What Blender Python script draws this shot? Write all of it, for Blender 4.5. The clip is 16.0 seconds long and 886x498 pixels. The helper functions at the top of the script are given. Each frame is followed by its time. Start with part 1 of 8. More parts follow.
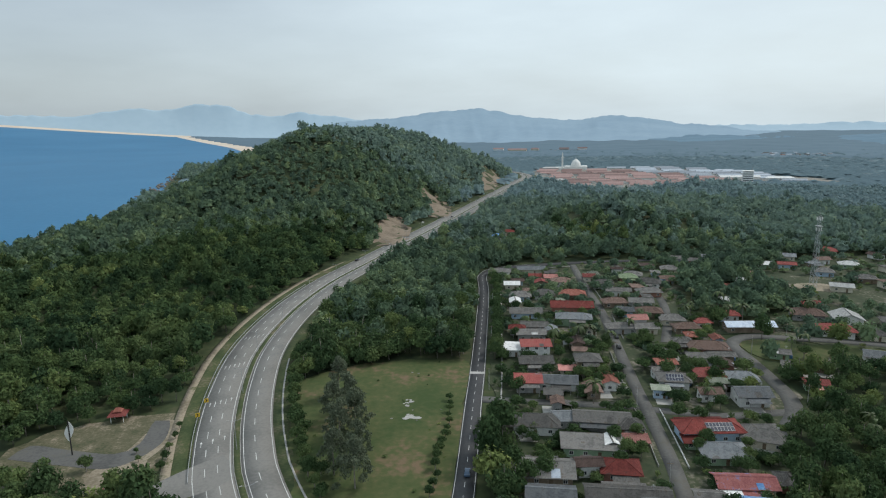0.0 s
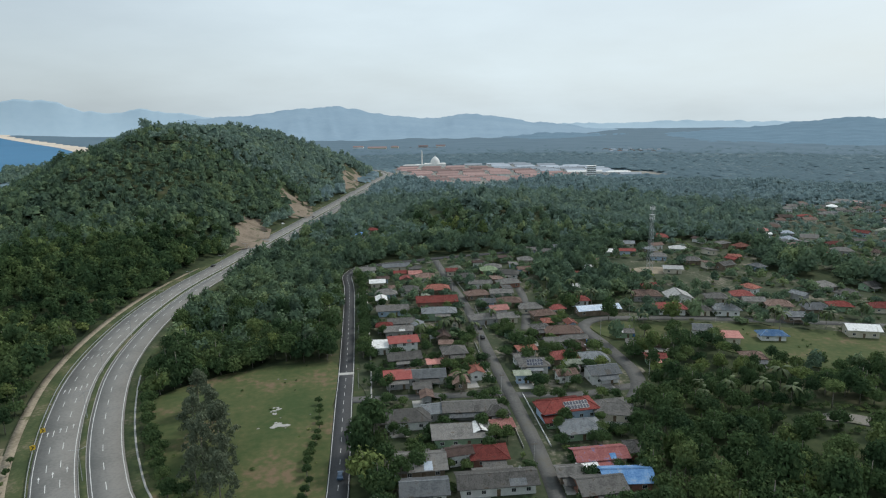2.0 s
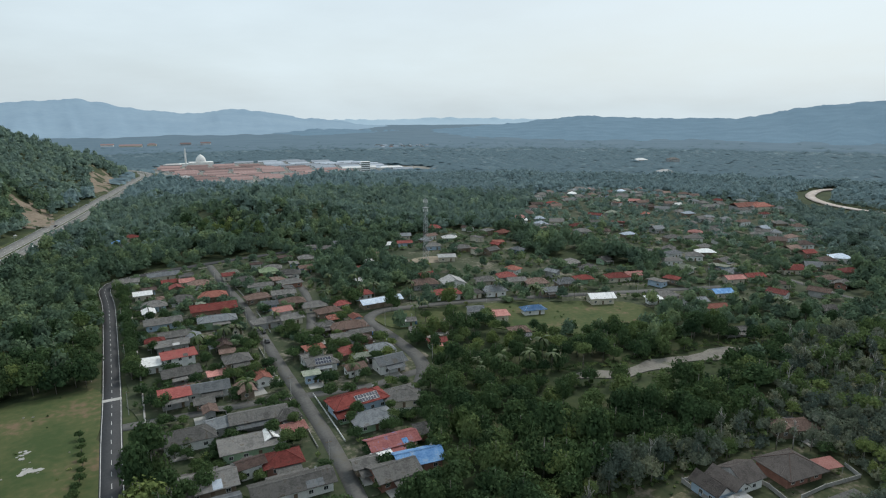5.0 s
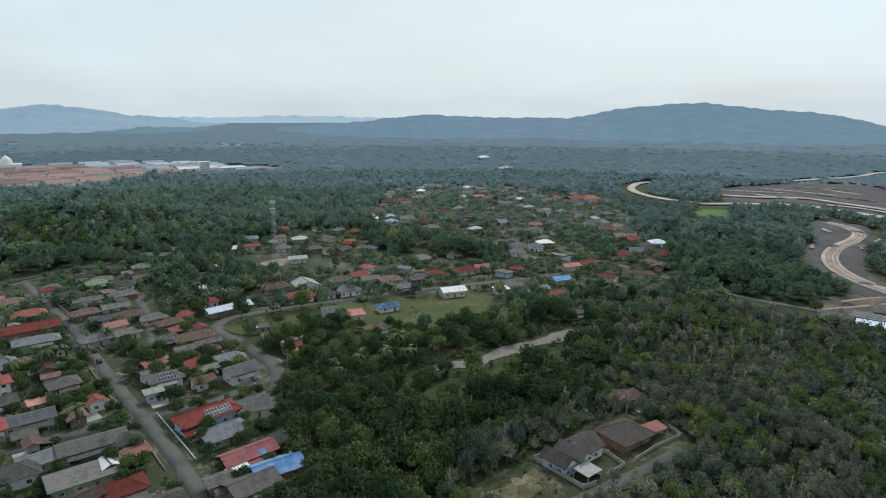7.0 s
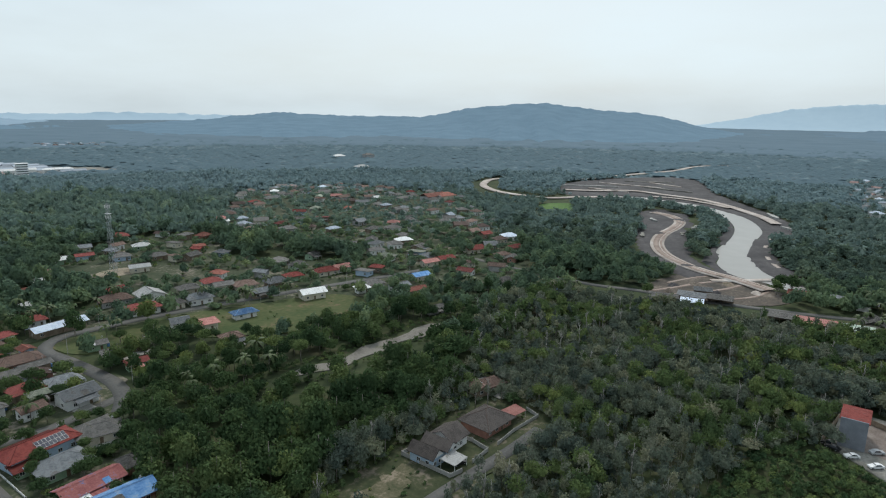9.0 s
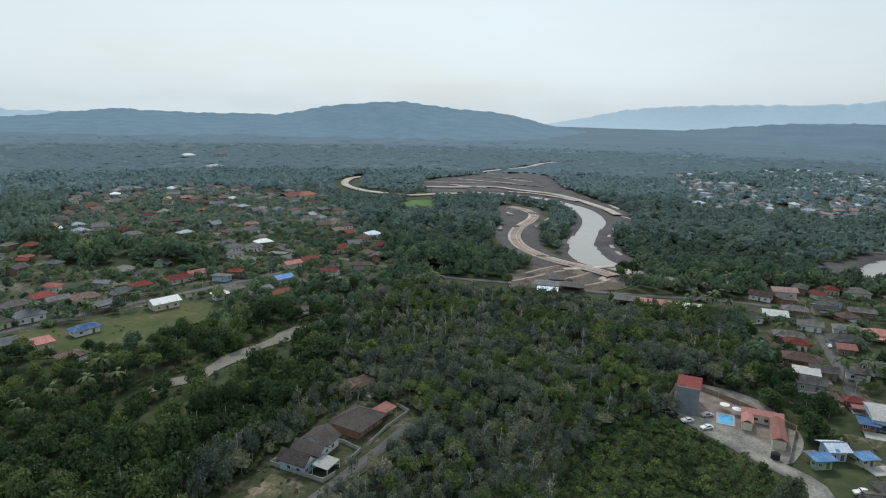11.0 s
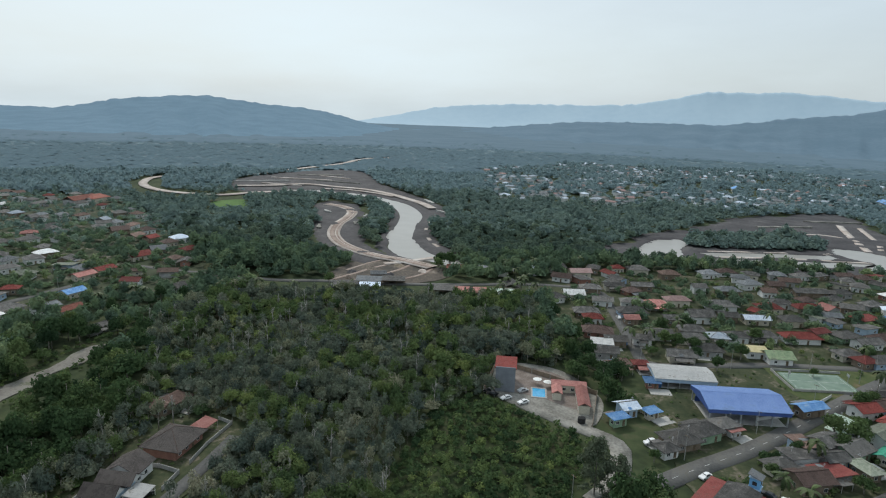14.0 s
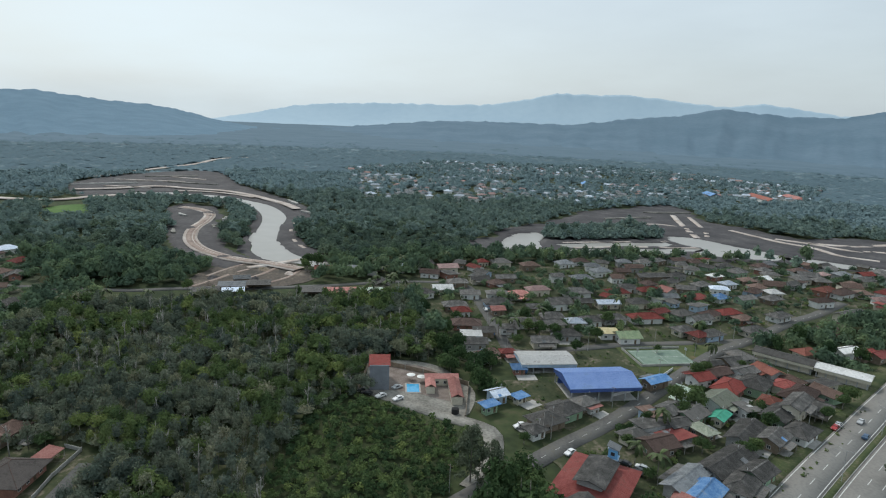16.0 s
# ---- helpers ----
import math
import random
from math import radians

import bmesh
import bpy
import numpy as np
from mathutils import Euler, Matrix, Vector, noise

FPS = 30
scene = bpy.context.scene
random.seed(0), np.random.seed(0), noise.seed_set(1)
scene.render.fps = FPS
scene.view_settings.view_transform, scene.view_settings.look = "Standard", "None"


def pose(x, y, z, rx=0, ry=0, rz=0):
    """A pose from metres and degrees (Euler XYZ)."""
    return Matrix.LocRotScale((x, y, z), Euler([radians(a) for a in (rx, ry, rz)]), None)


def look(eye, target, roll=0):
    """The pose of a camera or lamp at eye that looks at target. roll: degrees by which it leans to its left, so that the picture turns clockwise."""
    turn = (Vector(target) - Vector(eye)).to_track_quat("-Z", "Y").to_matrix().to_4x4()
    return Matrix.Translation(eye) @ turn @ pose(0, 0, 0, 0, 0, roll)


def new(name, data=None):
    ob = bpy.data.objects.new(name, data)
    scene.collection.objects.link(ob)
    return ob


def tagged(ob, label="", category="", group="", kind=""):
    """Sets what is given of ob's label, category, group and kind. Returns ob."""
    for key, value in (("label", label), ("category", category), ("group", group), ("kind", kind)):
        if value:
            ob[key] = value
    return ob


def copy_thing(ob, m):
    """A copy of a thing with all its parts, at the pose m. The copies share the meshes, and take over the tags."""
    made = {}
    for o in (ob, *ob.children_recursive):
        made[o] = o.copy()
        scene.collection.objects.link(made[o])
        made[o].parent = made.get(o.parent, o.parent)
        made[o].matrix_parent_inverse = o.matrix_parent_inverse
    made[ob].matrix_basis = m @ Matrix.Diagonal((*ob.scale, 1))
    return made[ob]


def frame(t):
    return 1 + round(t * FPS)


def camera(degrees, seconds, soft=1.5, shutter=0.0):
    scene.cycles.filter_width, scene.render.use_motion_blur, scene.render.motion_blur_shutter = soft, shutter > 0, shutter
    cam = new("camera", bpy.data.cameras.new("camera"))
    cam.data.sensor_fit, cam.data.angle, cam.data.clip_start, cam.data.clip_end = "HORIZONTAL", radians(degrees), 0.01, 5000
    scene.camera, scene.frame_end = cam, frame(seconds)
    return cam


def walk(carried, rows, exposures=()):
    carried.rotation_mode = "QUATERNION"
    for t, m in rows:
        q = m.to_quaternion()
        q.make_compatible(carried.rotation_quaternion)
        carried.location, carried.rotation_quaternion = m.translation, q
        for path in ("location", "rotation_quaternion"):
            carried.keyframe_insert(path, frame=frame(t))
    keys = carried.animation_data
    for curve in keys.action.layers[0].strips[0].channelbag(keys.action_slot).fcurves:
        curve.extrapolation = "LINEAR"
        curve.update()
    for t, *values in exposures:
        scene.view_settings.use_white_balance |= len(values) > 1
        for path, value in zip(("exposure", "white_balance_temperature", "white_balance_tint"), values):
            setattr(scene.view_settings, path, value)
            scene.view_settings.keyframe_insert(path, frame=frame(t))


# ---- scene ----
# The drone hangs over one spot, 100 m up, and pans to its right.
cam = camera(70.82, 16.0, soft=1.15)
ROWS = [
    (0.0, -0.25, -0.02, 99.89, 0.00, -11.56, 1.03),
    (0.5, -0.14, -0.03, 99.92, -3.29, -11.64, 1.01),
    (1.0, -0.09, -0.04, 99.96, -6.60, -11.73, 0.98),
    (1.5, -0.08, -0.06, 99.99, -9.50, -11.83, 0.94),
    (2.0, -0.12, -0.07, 100.02, -12.69, -11.94, 0.88),
    (2.5, -0.18, -0.09, 100.05, -16.06, -12.04, 0.80),
    (3.0, -0.26, -0.11, 100.08, -19.39, -12.14, 0.72),
    (3.5, -0.36, -0.13, 100.11, -22.72, -12.23, 0.63),
    (4.0, -0.47, -0.15, 100.13, -26.06, -12.32, 0.52),
    (6.5, -0.94, -0.22, 100.19, -43.83, -12.59, -0.08),
    (7.0, -1.00, -0.22, 100.19, -47.04, -12.61, -0.22),
    (7.5, -1.04, -0.22, 100.18, -50.22, -12.63, -0.35),
    (8.0, -1.07, -0.21, 100.17, -53.70, -12.64, -0.49),
    (8.5, -1.07, -0.19, 100.15, -57.04, -12.64, -0.62),
    (9.0, -1.05, -0.17, 100.12, -60.24, -12.64, -0.76),
    (9.5, -1.02, -0.14, 100.10, -63.31, -12.63, -0.89),
    (12.0, -0.68, 0.17, 99.91, -78.67, -12.56, -1.53),
    (12.5, -0.60, 0.27, 99.86, -81.13, -12.54, -1.65),
    (13.0, -0.52, 0.39, 99.82, -84.03, -12.51, -1.77),
    (13.5, -0.47, 0.51, 99.77, -86.89, -12.48, -1.88),
    (14.0, -0.43, 0.66, 99.72, -89.86, -12.43, -2.00),
    (14.5, -0.42, 0.82, 99.68, -92.63, -12.38, -2.11),
    (15.0, -0.45, 1.00, 99.64, -95.99, -12.30, -2.22),
    (15.5, -0.53, 1.20, 99.60, -99.35, -12.20, -2.34),
    (16.0, -0.66, 1.42, 99.56, -102.31, -12.07, -2.45),
]


def hover(x, y, z, yaw, pitch, roll):
    a, b = radians(yaw), radians(pitch)
    way = Vector((-math.sin(a) * math.cos(b), math.cos(a) * math.cos(b), math.sin(b)))
    return look((x, y, z), Vector((x, y, z)) + way, -roll)


walk(cam, [(t, hover(*r)) for t, *r in ROWS], [(0.0, 0.04, 6370, 9.0), (16.0, 0.04, 6370, 9.0)])

# ---------------------------------------------------------------- sky and sun
SUN_AZ, SUN_EL = 68.0, 50.0          # degrees from +y towards +x, and up


def make_world():
    w = bpy.data.worlds.new("hazy_sky")
    w.use_nodes = True
    nt = w.node_tree
    nt.nodes.clear()
    N, L = nt.nodes.new, nt.links.new
    out, bg = N("ShaderNodeOutputWorld"), N("ShaderNodeBackground")
    sky = N("ShaderNodeTexSky")
    sky.sky_type, sky.sun_disc = "NISHITA", False
    sky.sun_elevation, sky.sun_rotation = radians(SUN_EL), radians(SUN_AZ)
    sky.air_density, sky.dust_density, sky.ozone_density, sky.altitude = 1.0, 4.0, 1.0, 100
    # a thin, high veil of cloud that whitens the blue
    geo = N("ShaderNodeTexCoord")
    mp = N("ShaderNodeMapping")
    mp.inputs["Scale"].default_value = (1.0, 1.0, 4.0)
    n1 = N("ShaderNodeTexNoise")
    n1.inputs["Scale"].default_value, n1.inputs["Detail"].default_value, n1.inputs["Roughness"].default_value = 2.2, 6, 0.55
    ramp = N("ShaderNodeValToRGB")
    ramp.color_ramp.elements[0].position, ramp.color_ramp.elements[1].position = 0.25, 0.75
    ramp.color_ramp.elements[0].color = (0.62, 0.62, 0.62, 1)
    ramp.color_ramp.elements[1].color = (0.90, 0.90, 0.90, 1)
    mix = N("ShaderNodeMixRGB")
    mix.inputs[2].default_value = (8.9, 10.2, 10.8, 1)
    L(geo.outputs["Generated"], mp.inputs["Vector"])
    L(mp.outputs["Vector"], n1.inputs["Vector"])
    L(n1.outputs["Fac"], ramp.inputs["Fac"])
    # the veil thins over the bay and over the hills to the south
    bay = N("ShaderNodeVectorMath")
    bay.operation = "DOT_PRODUCT"
    bay.inputs[1].default_value = (-0.60, 0.74, 0.30)
    thinner = N("ShaderNodeMapRange")
    thinner.interpolation_type = "SMOOTHSTEP"
    thinner.inputs["From Min"].default_value, thinner.inputs["From Max"].default_value = 0.72, 1.0
    thinner.inputs["To Min"].default_value, thinner.inputs["To Max"].default_value = 1.0, 0.62
    times = N("ShaderNodeMath")
    times.operation = "MULTIPLY"
    L(geo.outputs["Generated"], bay.inputs[0])
    L(bay.outputs["Value"], thinner.inputs["Value"])
    south = N("ShaderNodeVectorMath")
    south.operation = "DOT_PRODUCT"
    south.inputs[1].default_value = (0.68, -0.68, 0.28)
    dim = N("ShaderNodeMapRange")
    dim.interpolation_type = "SMOOTHSTEP"
    dim.inputs["From Min"].default_value, dim.inputs["From Max"].default_value = 0.70, 1.0
    dim.inputs["To Min"].default_value, dim.inputs["To Max"].default_value = 1.0, 0.74
    both = N("ShaderNodeMath")
    both.operation = "MULTIPLY"
    L(geo.outputs["Generated"], south.inputs[0])
    L(south.outputs["Value"], dim.inputs["Value"])
    L(thinner.outputs[0], both.inputs[0])
    L(dim.outputs[0], both.inputs[1])
    L(ramp.outputs["Color"], times.inputs[0])
    L(both.outputs[0], times.inputs[1])
    L(times.outputs[0], mix.inputs[0])
    L(sky.outputs["Color"], mix.inputs[1])
    L(mix.outputs["Color"], bg.inputs["Color"])
    bg.inputs["Strength"].default_value = 0.089
    L(bg.outputs["Background"], out.inputs["Surface"])
    scene.world = w


make_world()
sun_data = bpy.data.lights.new("sun", "SUN")
sun_data.energy, sun_data.angle, sun_data.color = 1.75, radians(9), (1.0, 0.955, 0.88)
sun = new("sun", sun_data)
_a, _e = radians(SUN_AZ), radians(SUN_EL)
sun.matrix_world = look((300 * math.sin(_a), 300 * math.cos(_a), 400), (300 * math.sin(_a) - math.sin(_a) * math.cos(_e), 300 * math.cos(_a) - math.cos(_a) * math.cos(_e), 400 - math.sin(_e)))

# ---------------------------------------------------------------- materials


def mat(name, c1, c2, scale=1.0, rough=0.9, bump=0.0, c3=None, fine=8.0, island=0.0, obj=0.0, spec=0.3, metal=0.0, sheen=0.0, wave=0.0, glow=0.0, coords="world", cells=0.0, thin=0.0):
    """Two scales of noise between c1 and c2, blotches of c3, fine relief; island and obj: how far single pieces differ."""
    m = bpy.data.materials.new(name)
    m.use_nodes = True
    nt = m.node_tree
    N, L = nt.nodes.new, nt.links.new
    b = nt.nodes["Principled BSDF"]
    b.inputs["Roughness"].default_value, b.inputs["Metallic"].default_value = rough, metal
    b.inputs["Specular IOR Level"].default_value = spec
    # blue-tinted sheen, standing in for haze over the far canopies
    if sheen:
        b.inputs["Sheen Weight"].default_value, b.inputs["Sheen Roughness"].default_value = sheen, 0.5
        b.inputs["Sheen Tint"].default_value = (0.62, 0.78, 0.92, 1)
    if coords == "world":
        g = N("ShaderNodeNewGeometry")
        pos = g.outputs["Position"]
    else:
        g = N("ShaderNodeTexCoord")
        pos = g.outputs["Object"]
    n1, n2 = N("ShaderNodeTexNoise"), N("ShaderNodeTexNoise")
    n1.inputs["Scale"].default_value, n1.inputs["Detail"].default_value = scale, 4
    n2.inputs["Scale"].default_value, n2.inputs["Detail"].default_value = scale * fine, 3
    L(pos, n1.inputs["Vector"])
    L(pos, n2.inputs["Vector"])
    add = N("ShaderNodeMath")
    add.operation = "MULTIPLY_ADD"
    add.inputs[1].default_value, add.inputs[2].default_value = 0.45, 0.0
    L(n2.outputs["Fac"], add.inputs[0])
    s = N("ShaderNodeMath")
    s.operation = "MULTIPLY_ADD"
    s.inputs[1].default_value = 0.75
    L(n1.outputs["Fac"], s.inputs[0])
    L(add.outputs[0], s.inputs[2])
    ramp = N("ShaderNodeValToRGB")
    e = ramp.color_ramp.elements
    e[0].position, e[1].position = 0.46, 0.76
    e[0].color, e[1].color = (*c1, 1), (*c2, 1)
    if c3:
        k = e.new(0.65)
        k.color = (*c2, 1)
        e[2].color = (*c3, 1)
        e[2].position = 0.77
    L(s.outputs[0], ramp.inputs["Fac"])
    col = ramp.outputs["Color"]
    if island or obj:
        hsv = N("ShaderNodeHueSaturation")
        r = N("ShaderNodeNewGeometry").outputs["Random Per Island"] if island else N("ShaderNodeObjectInfo").outputs["Random"]
        v = N("ShaderNodeMapRange")
        k = island or obj
        v.inputs["To Min"].default_value, v.inputs["To Max"].default_value = 1 - k, 1 + k
        L(r, v.inputs["Value"])
        L(v.outputs[0], hsv.inputs["Value"])
        L(col, hsv.inputs["Color"])
        col = hsv.outputs["Color"]
    if cells:
        # crown by crown, one tree lighter or darker than the next
        flat = N("ShaderNodeMapping")
        flat.inputs["Scale"].default_value = (1 / cells, 1 / cells, 0)
        vo = N("ShaderNodeTexVoronoi")
        vo.inputs["Scale"].default_value = 1.0
        hsv = N("ShaderNodeHueSaturation")
        sep = N("ShaderNodeSeparateColor")
        v, u = N("ShaderNodeMapRange"), N("ShaderNodeMapRange")
        v.inputs["To Min"].default_value, v.inputs["To Max"].default_value = 0.62, 1.42
        u.inputs["To Min"].default_value, u.inputs["To Max"].default_value = 0.485, 0.515
        L(pos, flat.inputs["Vector"])
        L(flat.outputs["Vector"], vo.inputs["Vector"])
        L(vo.outputs["Color"], sep.inputs["Color"])
        L(sep.outputs[0], v.inputs["Value"])
        L(sep.outputs[1], u.inputs["Value"])
        L(v.outputs[0], hsv.inputs["Value"])
        L(u.outputs[0], hsv.inputs["Hue"])
        L(col, hsv.inputs["Color"])
        col = hsv.outputs["Color"]
    L(col, b.inputs["Base Color"])
    if thin:
        # light that comes through a leaf
        tl, mx = N("ShaderNodeBsdfTranslucent"), N("ShaderNodeMixShader")
        mx.inputs[0].default_value = thin
        L(col, tl.inputs["Color"])
        L(b.outputs[0], mx.inputs[1])
        L(tl.outputs[0], mx.inputs[2])
        L(mx.outputs[0], nt.nodes["Material Output"].inputs["Surface"])
    # glow of the base colour, standing in for haze on the ridges
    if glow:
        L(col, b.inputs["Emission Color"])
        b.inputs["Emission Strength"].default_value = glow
    h = n2.outputs["Fac"]
    if wave:
        wv = N("ShaderNodeTexWave")
        wv.wave_type, wv.bands_direction = "BANDS", "X"
        wv.inputs["Scale"].default_value = wave
        t = N("ShaderNodeTexCoord")
        L(t.outputs["Object"], wv.inputs["Vector"])
        h = wv.outputs["Fac"]
    if bump:
        bp = N("ShaderNodeBump")
        bp.inputs["Strength"].default_value, bp.inputs["Distance"].default_value = min(1.0, bump), 0.15
        L(h, bp.inputs["Height"])
        L(bp.outputs["Normal"], b.inputs["Normal"])
    return m


M_GROUND = mat("forest_floor", (0.022, 0.034, 0.014), (0.045, 0.060, 0.024), 0.03, 1.0, 0.5, (0.075, 0.075, 0.04))
M_GRASS = mat("mown_grass", (0.044, 0.068, 0.022), (0.076, 0.088, 0.034), 0.04, 1.0, 0.5, (0.150, 0.108, 0.066), 10)
M_MEADOW = mat("weedy_meadow", (0.026, 0.038, 0.016), (0.054, 0.060, 0.030), 0.11, 1.0, 0.5, (0.150, 0.128, 0.098), 6)
M_PADDY = mat("young_rice", (0.060, 0.120, 0.034), (0.090, 0.160, 0.045), 0.05, 1.0, 0.3, (0.11, 0.17, 0.06), 9)
M_VERGE = mat("rough_verge", (0.036, 0.054, 0.021), (0.066, 0.080, 0.034), 0.09, 1.0, 0.4, (0.14, 0.12, 0.08), 10)
M_DRY = mat("dry_worn_grass", (0.060, 0.066, 0.034), (0.120, 0.108, 0.068), 0.16, 1.0, 0.5, (0.24, 0.20, 0.15), 7)
M_SAND = mat("sandy_earth", (0.16, 0.135, 0.095), (0.29, 0.245, 0.185), 0.10, 0.95, 0.3, (0.085, 0.090, 0.040), 9)
M_YARD = mat("village_yard", (0.028, 0.042, 0.019), (0.054, 0.063, 0.034), 0.06, 0.95, 0.3, (0.205, 0.18, 0.145), 9)
M_GRAVEL = mat("grey_gravel", (0.13, 0.125, 0.11), (0.25, 0.24, 0.215), 0.12, 0.95, 0.3, (0.31, 0.295, 0.265), 9)
M_TRACK = mat("bare_grey_track", (0.12, 0.112, 0.098), (0.205, 0.19, 0.168), 0.10, 0.95, 0.3, (0.11, 0.115, 0.075), 9)
M_ASPHALT = mat("grey_asphalt", (0.150, 0.147, 0.138), (0.204, 0.197, 0.184), 0.05, 0.85, 0.1, (0.15, 0.15, 0.145), 20)
M_NEWASPH = mat("dark_asphalt", (0.040, 0.041, 0.044), (0.062, 0.063, 0.066), 0.05, 0.8, 0.1, None, 20)
M_LANE = mat("village_lane", (0.072, 0.072, 0.070), (0.112, 0.110, 0.105), 0.08, 0.9, 0.1, (0.105, 0.10, 0.085), 12)
M_PAINT = mat("road_paint", (0.42, 0.42, 0.41), (0.62, 0.62, 0.60), 0.3, 0.8)
M_CONC = mat("pale_concrete", (0.28, 0.275, 0.26), (0.42, 0.41, 0.39), 0.2, 0.9, 0.1)
M_MUD = mat("river_mud", (0.036, 0.034, 0.037), (0.058, 0.055, 0.058), 0.04, 0.85, 0.6, (0.092, 0.086, 0.086), 9)
M_RUT = mat("wheel_worn_earth", (0.21, 0.155, 0.13), (0.30, 0.235, 0.20), 0.08, 0.95, 0.4, (0.36, 0.30, 0.265), 8)
M_PAVING = mat("brown_paving", (0.13, 0.105, 0.092), (0.20, 0.165, 0.145), 0.3, 0.9, 0.2, (0.24, 0.21, 0.19), 8)
M_WORKS = mat("churned_earth", (0.050, 0.046, 0.040), (0.105, 0.086, 0.070), 0.07, 0.95, 0.6, (0.21, 0.175, 0.145), 9)
M_HAUL = mat("haul_road_sand", (0.34, 0.285, 0.25), (0.46, 0.40, 0.36), 0.06, 0.95, 0.3, (0.54, 0.50, 0.47), 8)


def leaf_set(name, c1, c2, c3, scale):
    """One kind of foliage at five distances; haze is mixed into the base colours of the farther ones."""
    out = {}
    # gain brightens, and k blends each tone towards a blue-grey haze colour
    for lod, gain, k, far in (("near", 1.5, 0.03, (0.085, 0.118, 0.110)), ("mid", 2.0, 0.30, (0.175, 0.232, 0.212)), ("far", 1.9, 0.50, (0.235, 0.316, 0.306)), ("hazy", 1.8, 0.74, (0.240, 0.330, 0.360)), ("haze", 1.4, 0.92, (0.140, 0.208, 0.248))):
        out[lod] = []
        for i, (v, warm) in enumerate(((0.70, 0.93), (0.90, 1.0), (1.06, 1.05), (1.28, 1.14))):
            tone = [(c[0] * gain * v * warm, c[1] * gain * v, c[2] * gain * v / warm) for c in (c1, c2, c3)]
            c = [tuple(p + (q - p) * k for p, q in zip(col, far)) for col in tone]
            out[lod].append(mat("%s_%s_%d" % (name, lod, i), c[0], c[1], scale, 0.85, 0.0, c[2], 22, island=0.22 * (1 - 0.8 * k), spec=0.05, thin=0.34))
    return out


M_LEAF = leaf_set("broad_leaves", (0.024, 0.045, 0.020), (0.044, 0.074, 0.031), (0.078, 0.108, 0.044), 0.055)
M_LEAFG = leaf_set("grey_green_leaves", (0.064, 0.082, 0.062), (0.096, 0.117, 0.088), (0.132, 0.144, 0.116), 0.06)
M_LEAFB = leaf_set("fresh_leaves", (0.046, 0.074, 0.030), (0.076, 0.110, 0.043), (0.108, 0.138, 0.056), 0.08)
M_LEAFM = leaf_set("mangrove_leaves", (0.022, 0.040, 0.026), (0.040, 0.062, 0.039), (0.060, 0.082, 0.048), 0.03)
M_CASUARINA = mat("casuarina_needles", (0.098, 0.122, 0.082), (0.160, 0.186, 0.125), 0.5, 0.9, 0.0, None, 6, island=0.2, spec=0.05, thin=0.3)
M_PALM = mat("palm_fronds", (0.030, 0.050, 0.014), (0.065, 0.090, 0.028), 0.3, 0.6, 0.0, None, 6, obj=0.25)
M_BARK = mat("pale_bark", (0.12, 0.105, 0.085), (0.28, 0.26, 0.23), 0.8, 0.95, 0.2)
M_DEAD = mat("weathered_dead_wood", (0.24, 0.23, 0.21), (0.40, 0.385, 0.36), 0.8, 0.95, 0.1)
# both canopies carry the haze as blue in their base colours
M_CANOPY = mat("hazed_plantation_canopy", (0.076, 0.118, 0.134), (0.090, 0.134, 0.150), 0.02, 1.0, 0.3, (0.10, 0.146, 0.160), 12, sheen=0.06, cells=10.0)
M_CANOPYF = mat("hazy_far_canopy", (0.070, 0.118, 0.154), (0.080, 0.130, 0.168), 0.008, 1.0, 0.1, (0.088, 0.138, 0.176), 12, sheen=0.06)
# ridge blues are painted haze, paler the farther the ridge
M_RIDGE_N = mat("near_hazed_ridge", (0.066, 0.118, 0.162), (0.084, 0.142, 0.190), 0.012, 1.0, 0.6, None, 14, glow=0.45)
M_RIDGE_M = mat("middle_hazed_ridge", (0.14, 0.205, 0.265), (0.165, 0.232, 0.29), 0.003, 1.0, 0.2, None, 12, glow=0.45)
M_RIDGE_F = mat("far_hazed_ridge", (0.25, 0.335, 0.40), (0.275, 0.36, 0.42), 0.002, 1.0, 0.0, None, 10, glow=0.35)
M_SEA = mat("open_sea", (0.022, 0.130, 0.255), (0.030, 0.150, 0.285), 0.003, 0.5, 0.25, (0.040, 0.165, 0.30), 40, spec=0.15)
M_RIVER = mat("silty_river", (0.27, 0.258, 0.238), (0.32, 0.308, 0.285), 0.01, 0.3, 0.02, None, 8, spec=0.25)
M_ROCK = mat("shore_rock", (0.10, 0.085, 0.07), (0.24, 0.21, 0.18), 0.2, 0.9, 0.5)
M_CUT = mat("cut_slope_laterite", (0.13, 0.105, 0.075), (0.24, 0.19, 0.145), 0.07, 0.95, 0.5, (0.055, 0.065, 0.03), 9)
M_BEACH = mat("beach_sand", (0.50, 0.42, 0.34), (0.62, 0.54, 0.45), 0.01, 0.95)
M_WOOD = mat("weathered_timber", (0.10, 0.075, 0.05), (0.20, 0.15, 0.10), 1.0, 0.9, 0.2)
M_GLASS = mat("dark_window_glass", (0.02, 0.025, 0.03), (0.05, 0.055, 0.06), 1.0, 0.12, spec=0.5)
M_WHITE = mat("white_paint", (0.62, 0.62, 0.60), (0.78, 0.78, 0.76), 0.4, 0.7)
M_STEEL = mat("galvanised_steel", (0.33, 0.34, 0.35), (0.48, 0.49, 0.50), 0.8, 0.5, metal=0.4)
M_SOLAR = mat("solar_cells", (0.018, 0.022, 0.040), (0.03, 0.036, 0.06), 2.0, 0.2, spec=0.5)
